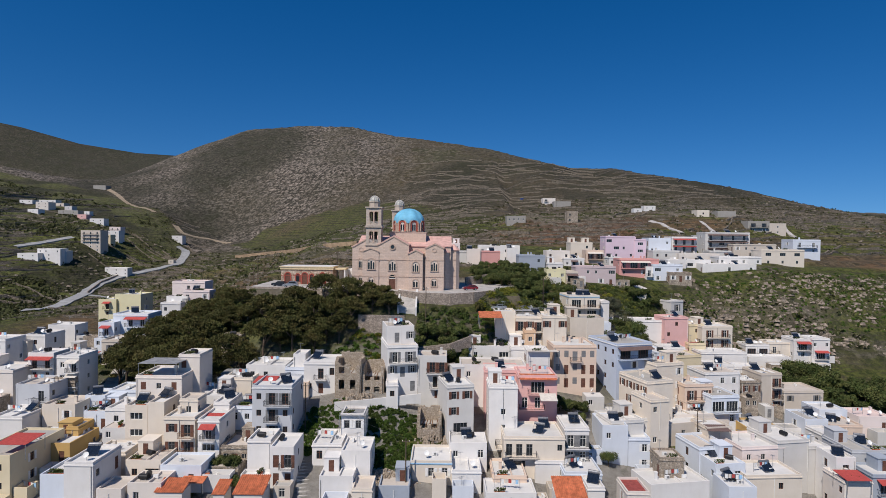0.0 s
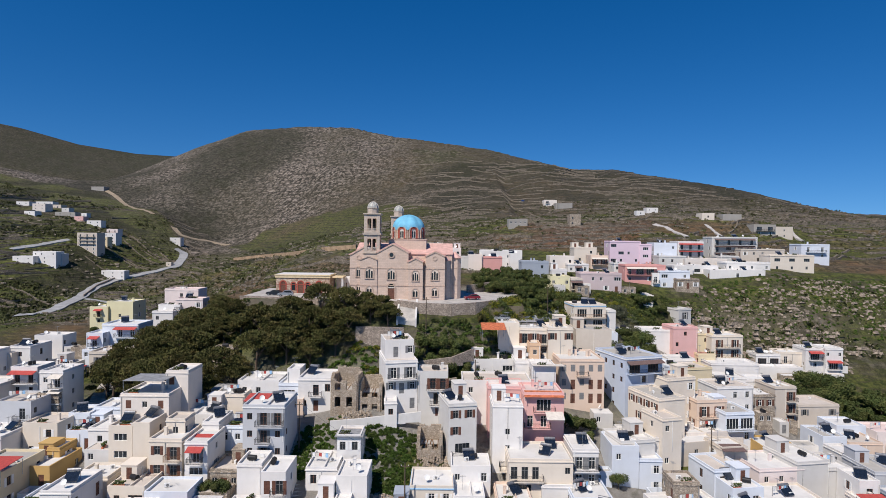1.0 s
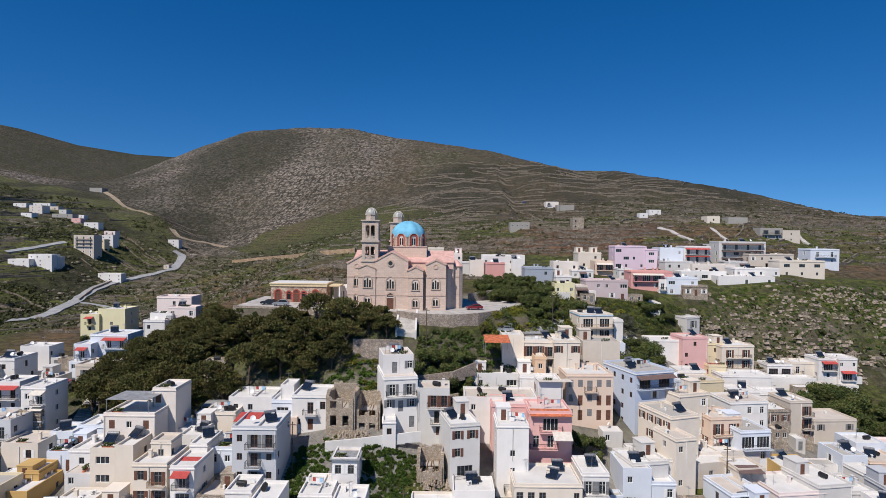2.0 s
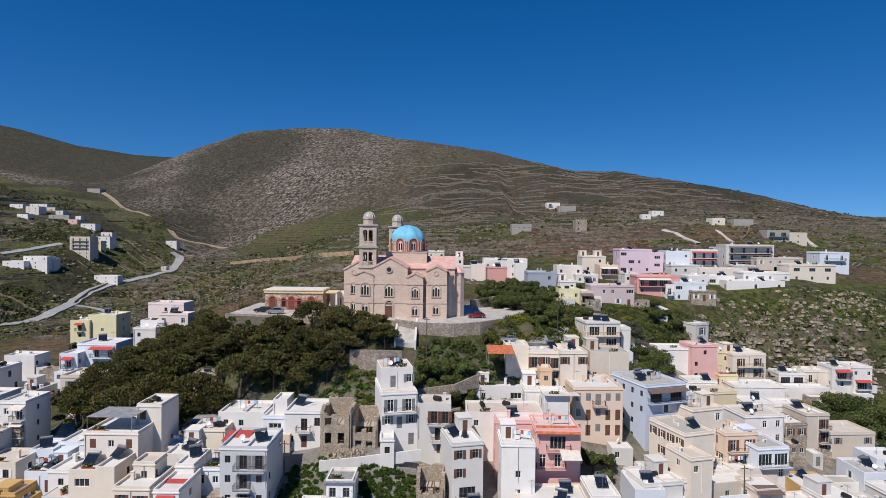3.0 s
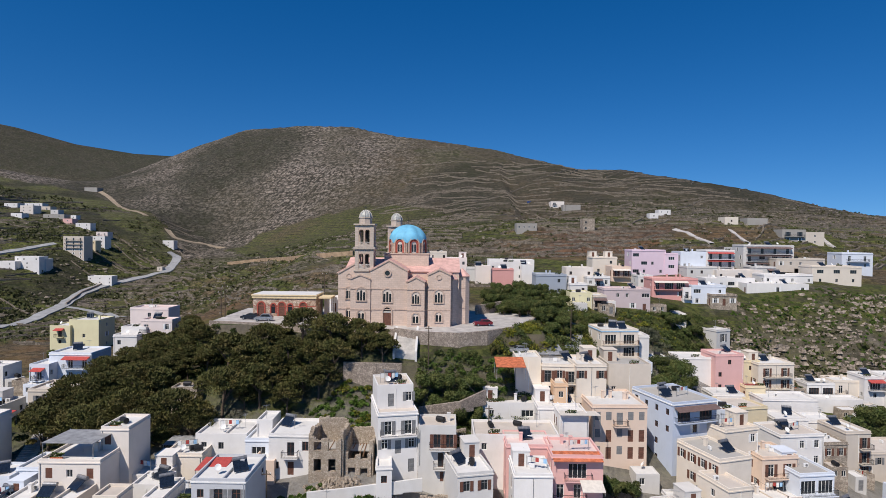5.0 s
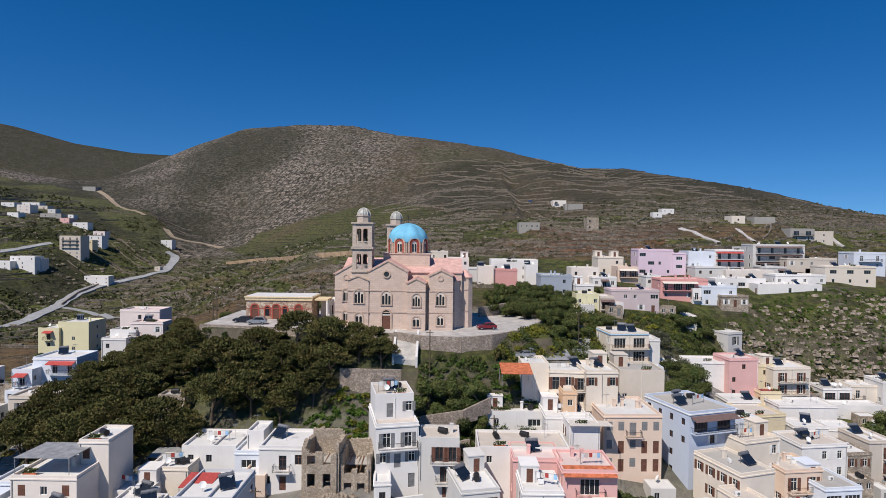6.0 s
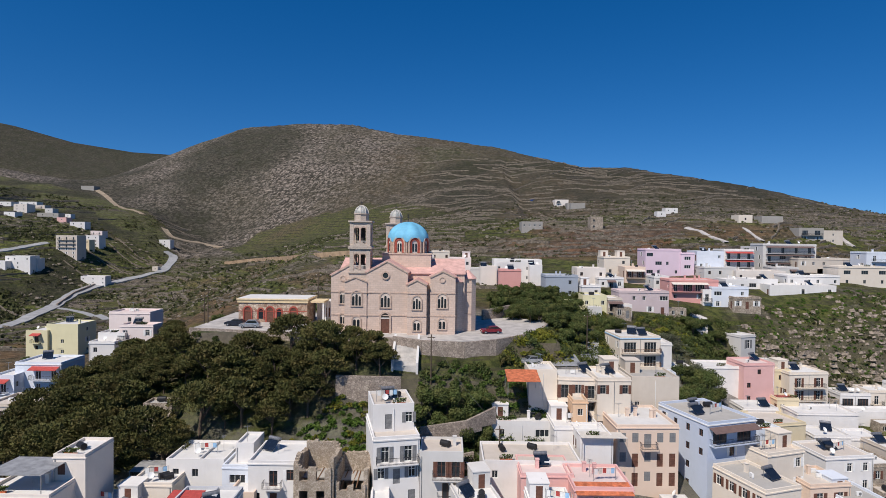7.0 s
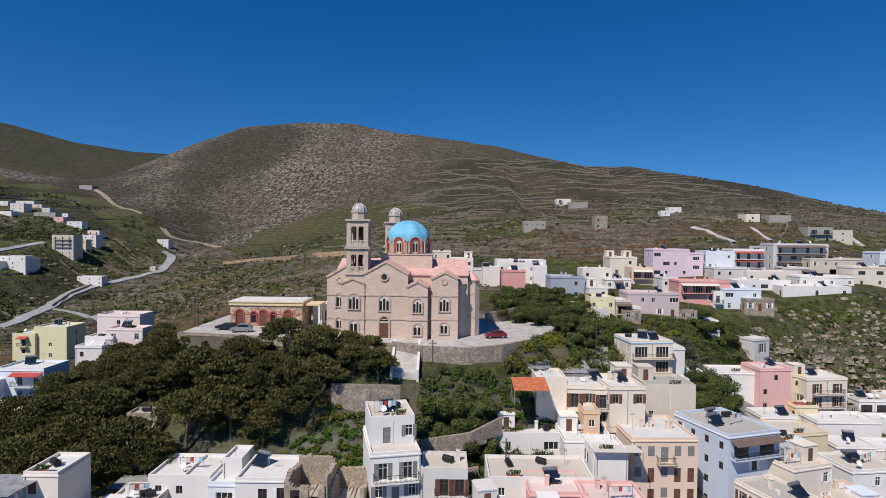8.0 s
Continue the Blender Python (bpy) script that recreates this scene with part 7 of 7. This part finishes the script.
grove(BROAD, [(8, 180), (12, 205), (30, 212), (36, 196), (33, 172), (25, 166)], 3.5, 0.85, 6)
grove(BROAD, [(100, 157), (98, 172), (112, 176), (135, 172), (140, 156), (118, 150)], 4.6, 1.35, 8, 0.2)
grove(BROAD, [(22, 119), (22, 126), (33, 127), (35, 120)], 3.4, 1.0, 9)
grove(BUSHES, [(-13, 103), (-14, 108), (-8, 109), (-6, 104)], 2.4, 0.8, 12)
grove(BROAD, [(51, 162), (50, 172), (58, 176), (60, 164)], 3.6, 1.0, 17)
grove(OLIVES, [(52, 172), (50, 186), (62, 190), (64, 174)], 4.0, 1.0, 14)
grove(BROAD, [(66, 192), (62, 204), (76, 206), (78, 196)], 3.6, 0.9, 15)
grove(BROAD, [(46, 150), (46, 166), (54, 168), (56, 154)], 4.2, 0.9, 16)
for cx, cy, sz in ((36, 205, 0.8), (46, 215, 0.9), (33, 209, 0.7), (-37, 100, 0.8), (-40, 101, 0.7), (-35, 97, 0.7), (46, 104, 0.8), (48, 108, 0.9), (-82, 150, 0.8), (-95, 165, 0.9), (-75, 190, 0.9), (-100, 190, 0.8), (-118, 200, 0.9), (33, 112, 0.7), (-68, 178, 0.8), (-63, 170, 0.9), (-56, 178, 0.8), (-44, 180, 0.9), (-38, 183, 0.8), (16, 150, 0.7), (2, 128, 0.8), (4, 126, 0.7), (78, 114, 0.6)):
    plant(BROAD, cx, cy, sz, random.Random(int(cx * 3 + cy)))
for cx, cy in ((9, 147), (10.2, 147.6), (-30, 150)):
    plant([CYPRESS], cx, cy, 0.8, random.Random(int(cx + 99)))


def thicket(label, loop, count, size, mat, seed):
    """A tangle of shrubs nobody could count."""
    rnd = np.random.RandomState(seed)
    xs, ys = [p[0] for p in loop], [p[1] for p in loop]
    V = []
    while count:
        x, y = rnd.uniform(min(xs), max(xs)), rnd.uniform(min(ys), max(ys))
        if not inside(x, y, loop):
            continue
        count -= 1
        r = size * rnd.uniform(0.6, 1.3)
        d = rnd.normal(size=(130, 3))
        d /= np.linalg.norm(d, axis=1)[:, None]
        d[:, 2] = np.abs(d[:, 2])
        p = np.array([x, y, ground_z(x, y)]) + d * r * rnd.uniform(0.6, 1.1, (130, 1)) * np.array([1, 1, 0.95])
        u, v = rnd.normal(size=(130, 3)) * 0.105, rnd.normal(size=(130, 3)) * 0.105
        V.append(np.stack([p - u, p - v, p + u, p + v], 1).reshape(-1, 3))
    V = np.concatenate(V)
    me = bpy.data.meshes.new("thicket")
    me.from_pydata(V.tolist(), [], np.arange(len(V)).reshape(-1, 4).tolist())
    me.materials.append(mat)
    return tagged(new("thicket", me), label, kind="stuff")


SLOPE_E = [(21, 156), (24, 172), (10, 182), (12, 203), (36, 208), (44, 192), (38, 172), (30, 158)]
thicket("dense evergreen thicket on the slope beside the church", SLOPE_E, 260, 1.5, M_LEAF, 81)
thicket("yellow-flowering broom on the slope beside the church", SLOPE_E, 90, 1.1, M_BROOM, 82)
BELOW = [(-8, 127), (-8, 143), (-3, 146), (10, 147), (18, 149), (20, 142), (12, 132), (4, 127)]
thicket("tangled green shrubs below the churchyard wall", BELOW, 210, 0.9, M_LEAF, 83)
thicket("fresh green weeds below the churchyard wall", BELOW, 220, 0.6, M_WEED, 84)
GARDEN = [(-28, 124), (-29, 133), (-20, 140), (-9, 139), (-8, 131), (-15, 126)]
thicket("fresh green weeds in a sloping garden", GARDEN, 300, 0.55, M_WEED, 85)
thicket("yellow-green broom in a sloping garden", GARDEN, 60, 0.8, M_BROOM, 86)
thicket("lush weeds filling an abandoned plot", [(-14, 102), (-15, 117), (-5, 117), (-6, 103)], 420, 0.36, M_WEED, 87)
thicket("lush weeds beside the stepped lane", [(-27.5, 103), (-27, 117), (-20, 118), (-20, 106)], 260, 0.36, M_WEED, 88)
thicket("low scrub below the forecourt edge", [(-58, 150), (-56, 157), (-32, 152.5), (-14, 149), (-14, 145), (-34, 147)], 130, 1.0, M_LEAF, 93)
thicket("yellow broom beside the parking terrace", [(9, 149), (20, 162), (27, 160), (24, 148), (12, 143)], 90, 1.0, M_BROOM, 94)
thicket("green shrubs beside the parking terrace", [(9, 149), (20, 162), (27, 160), (24, 148), (12, 143)], 70, 1.1, M_LEAF, 95)
thicket("green tufts over the rocky knoll", [(79, 199), (92, 214), (120, 224), (180, 232), (185, 205), (130, 199)], 760, 0.36, M_WEED, 96)
thicket("dark evergreen scrub below the upper houses", [(48, 188), (50, 198), (62, 203), (78, 207), (80, 200), (66, 186)], 120, 1.3, M_LEAF, 97)
thicket("yellow broom below the upper houses", [(46, 184), (50, 197), (64, 201), (66, 188)], 50, 0.9, M_BROOM, 98)
thicket("scrub along the foot of the knoll", [(60, 188), (66, 204), (76, 206), (80, 199), (96, 197), (94, 191)], 90, 1.1, M_LEAF, 89)
thicket("olive-green scrub in the gap between houses", [(44, 152), (44, 186), (62, 192), (64, 176), (54, 154)], 110, 1.2, M_OLIVE, 90)
thicket("dark green scrub above the hall", [(-66, 160), (-66, 192), (-30, 196), (-30, 187), (-56, 186), (-57, 160)], 120, 1.2, M_LEAF, 91)
thicket("fresh green field edge beside the trees", [(96, 150), (94, 178), (140, 180), (165, 176), (165, 150), (120, 146)], 160, 1.0, M_WEED, 92)


def scatter(name, label, count, seed, pick, mat, size, lumps, flat):
    """Countless small tufts or stones strewn over the open land, joined."""
    rnd = np.random.RandomState(seed)
    x, y, sz = pick(rnd, count)
    z = land(x, y)
    V, F = [], []
    if lumps:
        ang = np.arange(6) * 1.0472
        for i in range(len(x)):
            r = sz[i] * rnd.uniform(0.55, 1.35, 6)
            k = len(V)
            long = rnd.uniform(0.9, 1.9)
            V += [(x[i] + long * r[j] * math.cos(ang[j]), y[i] + r[j] * math.sin(ang[j]), z[i] - 0.3) for j in range(6)]
            V += [(x[i] + 0.75 * long * r[j] * math.cos(ang[j] + 0.3), y[i] + 0.6 * r[j] * math.sin(ang[j] + 0.3), z[i] + sz[i] * flat * rnd.uniform(-0.3, 1.4)) for j in range(6)]
            F += [(k + j, k + (j + 1) % 6, k + 6 + (j + 1) % 6, k + 6 + j) for j in range(6)] + [(k + 6, k + 7, k + 8), (k + 6, k + 8, k + 9), (k + 6, k + 9, k + 11), (k + 9, k + 10, k + 11)]
    else:
        for i in range(len(x)):
            for _ in range(9):
                d = rnd.normal(size=3)
                d /= np.linalg.norm(d)
                p = np.array([x[i], y[i], z[i] + sz[i] * 0.3]) + d * sz[i] * np.array([1, 1, 0.6])
                u, v = rnd.normal(size=3) * sz[i] * 0.32, rnd.normal(size=3) * sz[i] * 0.32
                k = len(V)
                V += [tuple(p - u), tuple(p - v), tuple(p + u), tuple(p + v)]
                F.append((k, k + 1, k + 2, k + 3))
    me = bpy.data.meshes.new(name)
    me.from_pydata(V, [], F)
    me.materials.append(mat)
    return tagged(new(name, me), label, kind="stuff")


def hill_places(rnd, n):
    y = rnd.uniform(225, 620, n * 3)
    x = rnd.uniform(-0.78, 0.78, n * 3) * y
    keep = (fbm(x, y, 55, 3) + rnd.uniform(-0.2, 0.2, n * 3) > 0.0) & ~((x > 20) & (y < 282)) & ~((x < -60) & (x > -130) & (y < 225)) & off_road(x, y, 6.0)
    x, y = x[keep][:n], y[keep][:n]
    return x, y, rnd.uniform(0.35, 0.9, len(x)) * (0.5 + y / 450) * np.where(x < -120, 1.1, 0.9)


def knoll_places(rnd, n):
    y = rnd.uniform(187, 234, n * 3)
    x = rnd.uniform(78, 200, n * 3)
    keep = (y > 189) & (x > 79) & (y < 219 + 0.14 * (x - 100)) & ((x > 92) | (y < 207)) & ((x < 132) | (y > 195) | (x > 150))
    keep &= (fbm(x * 0.5, y * 1.3, 12, 4) + rnd.uniform(-0.08, 0.08, n * 3) > 0.02) | ((y < 203) & (fbm(x, y * 1.5, 9, 3) > -0.03))
    x, y = x[keep][:n], y[keep][:n]
    big = np.where(y < 204, 1.5, 1.0)
    return x, y, (rnd.uniform(0.1, 1.0, len(x)) ** 3 * 0.85 + 0.13) * big


def valley_places(rnd, n):
    y = rnd.uniform(290, 800, n * 4)
    x = rnd.uniform(-0.85, -0.33, n * 4) * y
    keep = (patch(x, y, VALLEY, 20) > 0) & (fbm(x + 40, y, 38, 4) + rnd.uniform(-0.08, 0.08, n * 4) > 0.05) & off_road(x, y)
    x, y = x[keep][:n], y[keep][:n]
    return x, y, rnd.uniform(0.5, 1.7, len(x)) ** 1.3


M_HEATH = foliage("dark_heath", (0.028, 0.036, 0.012), (0.075, 0.085, 0.028), (0.08, 0.07, 0.032))
scatter("boulders", "grey limestone boulders strewn over the hillside", 2600, 61, hill_places, M_ROCK, 1, True, 0.5)
scatter("hill_scrub", "dark thorny scrub dotted over the hillside", 8000, 62, hill_places, M_HEATH, 1, False, 0.5)
scatter("valley_scrub", "dark evergreen bushes between the valley terraces", 3800, 65, valley_places, M_HEATH, 1, False, 0.5)
scatter("knoll_rocks", "broken pale rock outcrops on the green knoll", 2600, 63, knoll_places, M_KNOLL, 1, True, 0.5)
scatter("knoll_scrub", "low green scrub on the rocky knoll", 1300, 64, knoll_places, M_HEATH, 1, False, 0.5)


def terrace_walls(name, label, count, seed, box, long, high):
    """Old field walls that follow the lie of the slope."""
    rnd = np.random.RandomState(seed)
    s = Solid()
    y = rnd.uniform(box[2], box[3], count)
    x = rnd.uniform(box[0], box[1], count) * y
    e = 4.0
    gx = (land(x + e, y) - land(x - e, y)) / (2 * e)
    gy = (land(x, y + e) - land(x, y - e)) / (2 * e)
    g = np.hypot(gx, gy) + 1e-6
    for i in range(count):
        if (x[i] > 15 and y[i] < 285) or (abs(x[i]) < 60 and y[i] < 200):
            continue
        p = np.array([x[i], y[i]])
        d = np.array([-gy[i], gx[i]]) / g[i]
        if abs(d[1]) > 0.8:
            continue
        for k in range(int(rnd.uniform(*long) / 4)):
            bend = rnd.normal(scale=0.10)
            d = np.array([d[0] - bend * d[1], d[1] + bend * d[0]])
            d /= np.hypot(*d)
            q = p + d * 4
            if not off_road(q[0], q[1], 6.5):
                break
            n = np.array([-d[1], d[0]]) * 0.4
            za, zb = ground_z(p[0], p[1]), ground_z(q[0], q[1])
            h = high * rnd.uniform(0.6, 1.2)
            loop = [(p - n, za), (q - n, zb), (q + n, zb), (p + n, za)]
            s.prism([(v[0], v[1], z - 0.8) for v, z in loop], [(v[0], v[1], z + h) for v, z in loop])
            p = q
    return tagged(new(name, s.mesh(name, M_FIELDWALL)), label, kind="stuff")


M_FIELDWALL = rubble("weathered_field_stone", (0.27, 0.225, 0.175), (0.13, 0.11, 0.085), 1.2)
terrace_walls("terrace_walls", "old dry-stone terrace walls following the slopes", 950, 71, (-0.78, 0.78, 215, 560), (8, 42), 0.9)
terrace_walls("valley_walls", "dry-stone walls between green valley terraces", 420, 73, (-0.9, -0.40, 330, 760), (10, 60), 1.2)
terrace_walls("mountain_walls", "faint stone terraces on the mountain flank", 240, 72, (-0.05, 0.8, 520, 800), (20, 90), 1.1)


# ---- canopies, tiled roofs and awnings ----
def canopy(x, y, z, w, d, mat, fall=0.35, high=2.3, label="red sheet canopy on thin posts over a roof terrace"):
    root = thing("canopy", pose(x, y, z), label, "canopy", "canopies over terraces")
    part("sheet", Solid().prism([(0, 0, -fall), (w, 0, -fall), (w, d, 0), (0, d, 0)], [(0, 0, 0.08 - fall), (w, 0, 0.08 - fall), (w, d, 0.08), (0, d, 0.08)]).mesh("sheet", mat), root)
    for u, v in ((0.1, 0.1), (w - 0.1, 0.1), (0.1, d - 0.1), (w - 0.1, d - 0.1)):
        part("post", Solid().box(u - 0.04, v - 0.04, -high - 0.6, u + 0.04, v + 0.04, -fall).mesh("post", M_STEEL), root)
    return root


def tiled_roof(x, y, z, w, d, rise, label="terracotta tiled pitched roof on a low outbuilding"):
    """A low building under a tiled roof whose rows of tiles stand proud."""
    root = thing("tiled_shed", pose(x, y, z), label, "shed", "tiled roofs")
    base = ground_z(x + w / 2, y) - z - 0.5
    part("wall", Solid().box(0.2, 0.2, base, w - 0.2, d - 0.2, -0.05).mesh("wall", WALL["warmwhite"]), root)
    s = Solid().prism([(0, 0, 0), (w, 0, 0), (w, d, rise), (0, d, rise)], [(0, 0, 0.1), (w, 0, 0.1), (w, d, rise + 0.1), (0, d, rise + 0.1)])
    n = int(w / 0.32)
    for i in range(n):
        u = (i + 0.5) * w / n
        s.tube((u, -0.03, 0.11), (u, d, rise + 0.11), 0.085, sides=5)
    part("roof", s.mesh("roof", M_TILE), root)
    return root


def at_pose(p, f, *a, **k):
    return f(p[0], p[1], p[2], *a, **k)


at_pose((-45.3, 90.0, 9.2), tiled_roof, 4.6, 3.5, 0.9)
at_pose((-32.9, 90.0, 9.0), tiled_roof, 4.9, 4.5, 1.3)
at_pose((-36.6, 91.0, 8.5), tiled_roof, 2.2, 3.5, 1.0)
at_pose((18.8, 92.0, 8.0), tiled_roof, 5.2, 5, 1.6)
at_pose((-43.2, 94.0, 9.5), canopy, 4.0, 3, M_TILE, 0.5, 1.6, "terracotta tile canopy over a doorway")
at_pose((-44.3, 104.0, 16.5), canopy, 3.8, 3.4, M_RED, 0.5)
at_pose((-75.1, 96.0, 14.6), canopy, 5.2, 5, M_RED, 0.3)
at_pose((-86.0, 132.0, 22.0), canopy, 5.0, 4, M_RED, 0.5)
at_pose((-36.7, 111.0, 21.8), canopy, 4.2, 4, M_RED, 0.4, 1.2)
at_pose((8.9, 137.0, 31.9), canopy, 5.6, 5, M_TILE, 0.9, 2.6, "terracotta canopy on posts beside the cream house")
at_pose((15.9, 116.0, 21.9), canopy, 7.6, 3, M_TILE, 0.5, 0.6, "terracotta eaves above the windows")
at_pose((19.8, 113.5, 18.7), canopy, 3.4, 2.2, M_CLOTH, 0.9, 0.8, "cream cloth awning over a balcony")
at_pose((73.6, 103.0, 7.3), canopy, 4.6, 4, M_RED, 0.4)
at_pose((-59.7, 112.3, 24.4), canopy, 7.6, 6.5, M_GREYROOF, -0.2, 2.3, "glazed grey pergola roof on slim posts")
at_pose((54.5, 116.0, 11.7), canopy, 4.6, 3, M_BROWNCLOTH, 0.4)
at_pose((15.1, 148.0, 32.1), canopy, 9.0, 7, M_GREYROOF, 0.8, 2.4, "grey sheet roof over an open garage")
at_pose((10.9, 129.0, 21.3), canopy, 6.0, 3, M_CLOTH, 0.3, 2.2, "pale sheet roof over a terrace")
at_pose((19.3, 128.0, 24.4), canopy, 7.0, 4, M_CLOTH, -0.4, 2.2, "white slab roof over a deep veranda")
at_pose((-48.7, 126.0, 19.7), canopy, 4.5, 4, M_GREYROOF, 0.2, 2.0, "grey sheet roof of a garden shed")
at_pose((-19.0, 106.5, 16.7), canopy, 5.0, 4, M_GREYROOF, 0.1, 2.6, "rusty grey sheet roof over a shed")
at_pose((28.6, 140.0, 22.0), canopy, 3.5, 3, M_CLOTH, 0.2, 2.0, "pale awning on a roof")


# ---- vehicles ----
def car(m, paint, label, tall=0.0):
    root = thing("car", m, label, "car", "parked cars")
    L, W = 4.1, 1.7
    prof = [(0, 0.35), (0, 0.75), (0.25, 0.88), (1.1, 0.95), (1.75, 1.4 + tall), (3.3, 1.42 + tall), (3.95, 0.98 + tall * 0.6), (4.1, 0.85), (4.1, 0.35)]
    half = W / 2
    low = [(p[0], -half + (0.16 if p[1] > 1.2 else 0.0), p[1]) for p in prof]
    high = [(p[0], half - (0.16 if p[1] > 1.2 else 0.0), p[1]) for p in prof]
    part("body", Solid().prism(low[::-1], high[::-1]).mesh("body", paint), root)
    for sgn in (-1, 1):
        g = [(1.25, 0.99), (1.80, 1.34 + tall), (3.25, 1.36 + tall), (3.75, 1.0)]
        y = sgn * (half - 0.06)
        part("side_window", Solid().prism([(a, y - sgn * 0.06, z) for a, z in g], [(a, y + sgn * 0.03, z) for a, z in g]).mesh("side_window", M_GLASS), root)
        part("headlight", Solid().box(-0.03, sgn * 0.55 - 0.15, 0.62, 0.12, sgn * 0.55 + 0.15, 0.76).mesh("headlight", M_TRIM), root)
        for u in (0.75, 3.3):
            w = part("wheel", Solid().tube((u, sgn * (half - 0.2), 0.31), (u, sgn * (half + 0.02), 0.31), 0.31, sides=14).mesh("wheel", M_BLACK), root)
            part("rim", Solid().tube((u, sgn * (half + 0.02), 0.31), (u, sgn * (half + 0.035), 0.31), 0.18, sides=10).mesh("rim", M_STEEL), w)
    part("windscreen", Solid().prism([(1.13, -0.68, 0.98), (1.13, 0.68, 0.98), (1.72, 0.6, 1.38 + tall), (1.72, -0.6, 1.38 + tall)], [(1.10, -0.68, 1.0), (1.10, 0.68, 1.0), (1.69, 0.6, 1.40 + tall), (1.69, -0.6, 1.40 + tall)]).mesh("windscreen", M_GLASS), root)
    return root


P_DARK = simple("dark_blue_car_paint", (0.02, 0.025, 0.035), 0.25, 0.2, spec=0.5)
P_SILVER = simple("silver_car_paint", (0.42, 0.43, 0.44), 0.3, 0.6, spec=0.5)
P_RED = simple("dark_red_car_paint", (0.20, 0.02, 0.03), 0.25, 0.1, spec=0.5)
car(pose(-44.5, 160.2, 35.76, 0, 0, 8), P_SILVER, "silver estate car parked before the stone hall", 0.25)
car(pose(-37.0, 157.6, 35.76, 0, 0, 30), P_DARK, "dark hatchback parked on the forecourt", 0.15)
car(pose(-48.5, 163.0, 35.76, 0, 0, 0), P_DARK, "dark car parked at the edge of the forecourt")
car(pose(5.6, 156.8, 35.76, 0, 0, 12), P_RED, "dark red car parked beside the church")
car(pose(12.6, 148.6, ground_z(13.5, 148.6) + 0.25, 0, 0, 15), P_SILVER, "pale blue car parked under the open garage")


# ---- poles and wires ----
def pole(x, y, h, arms=1):
    root = thing("utility_pole", pose(x, y, ground_z(x, y) - 0.5), "weathered wooden utility pole", "utility pole", "utility poles")
    part("shaft", Solid().tube((0, 0, 0), (0, 0, h + 0.5), 0.14, 0.09).mesh("shaft", M_POLE), root)
    if arms:
        part("crossarm", Solid().box(-0.7, -0.06, h - 0.1, 0.7, 0.06, h + 0.02).mesh("crossarm", M_POLE), root)
        for u in (-0.6, 0, 0.6):
            part("insulator", Solid().tube((u, 0, h + 0.02), (u, 0, h + 0.2), 0.05, sides=6).mesh("insulator", M_TRIM), root)
    return Vector((x, y, ground_z(x, y) + h))


def wire(a, b, sag):
    s = Solid()
    pts = [a.lerp(b, i / 10) - Vector((0, 0, sag * 4 * (i / 10) * (1 - i / 10))) for i in range(11)]
    for p, q in zip(pts, pts[1:]):
        s.tube(p, q, 0.018, sides=4)
    tagged(new("overhead_wire", s.mesh("overhead_wire", M_IRON)), "thin black overhead wire slung between poles", "wire", "overhead wires")


TOPS = [pole(*p, 9) for p in ((-26.5, 111.5), (-79.6, 141.0), (7.2, 132.0), (43.8, 135.5), (53.7, 119.5), (-4.1, 143.0))]
TOPS += [pole(*p, 9) for p in ((-53.5, 166), (-56, 170), (-36, 196), (-82.5, 123.0), (86.0, 193.0), (-95.3, 220.5), (-6.0, 98.5), (29.0, 165.0))]
TOPS += [pole(*p, 14, 0) for p in ((76.0, 656.0), (116.9, 596.0))]
wire(TOPS[0], TOPS[12], 1.2)
wire(TOPS[2], TOPS[5], 1.5)
wire(TOPS[3], TOPS[4], 1.4)
wire(TOPS[6], TOPS[7], 0.3)
wire(TOPS[1], TOPS[9], 1.0)
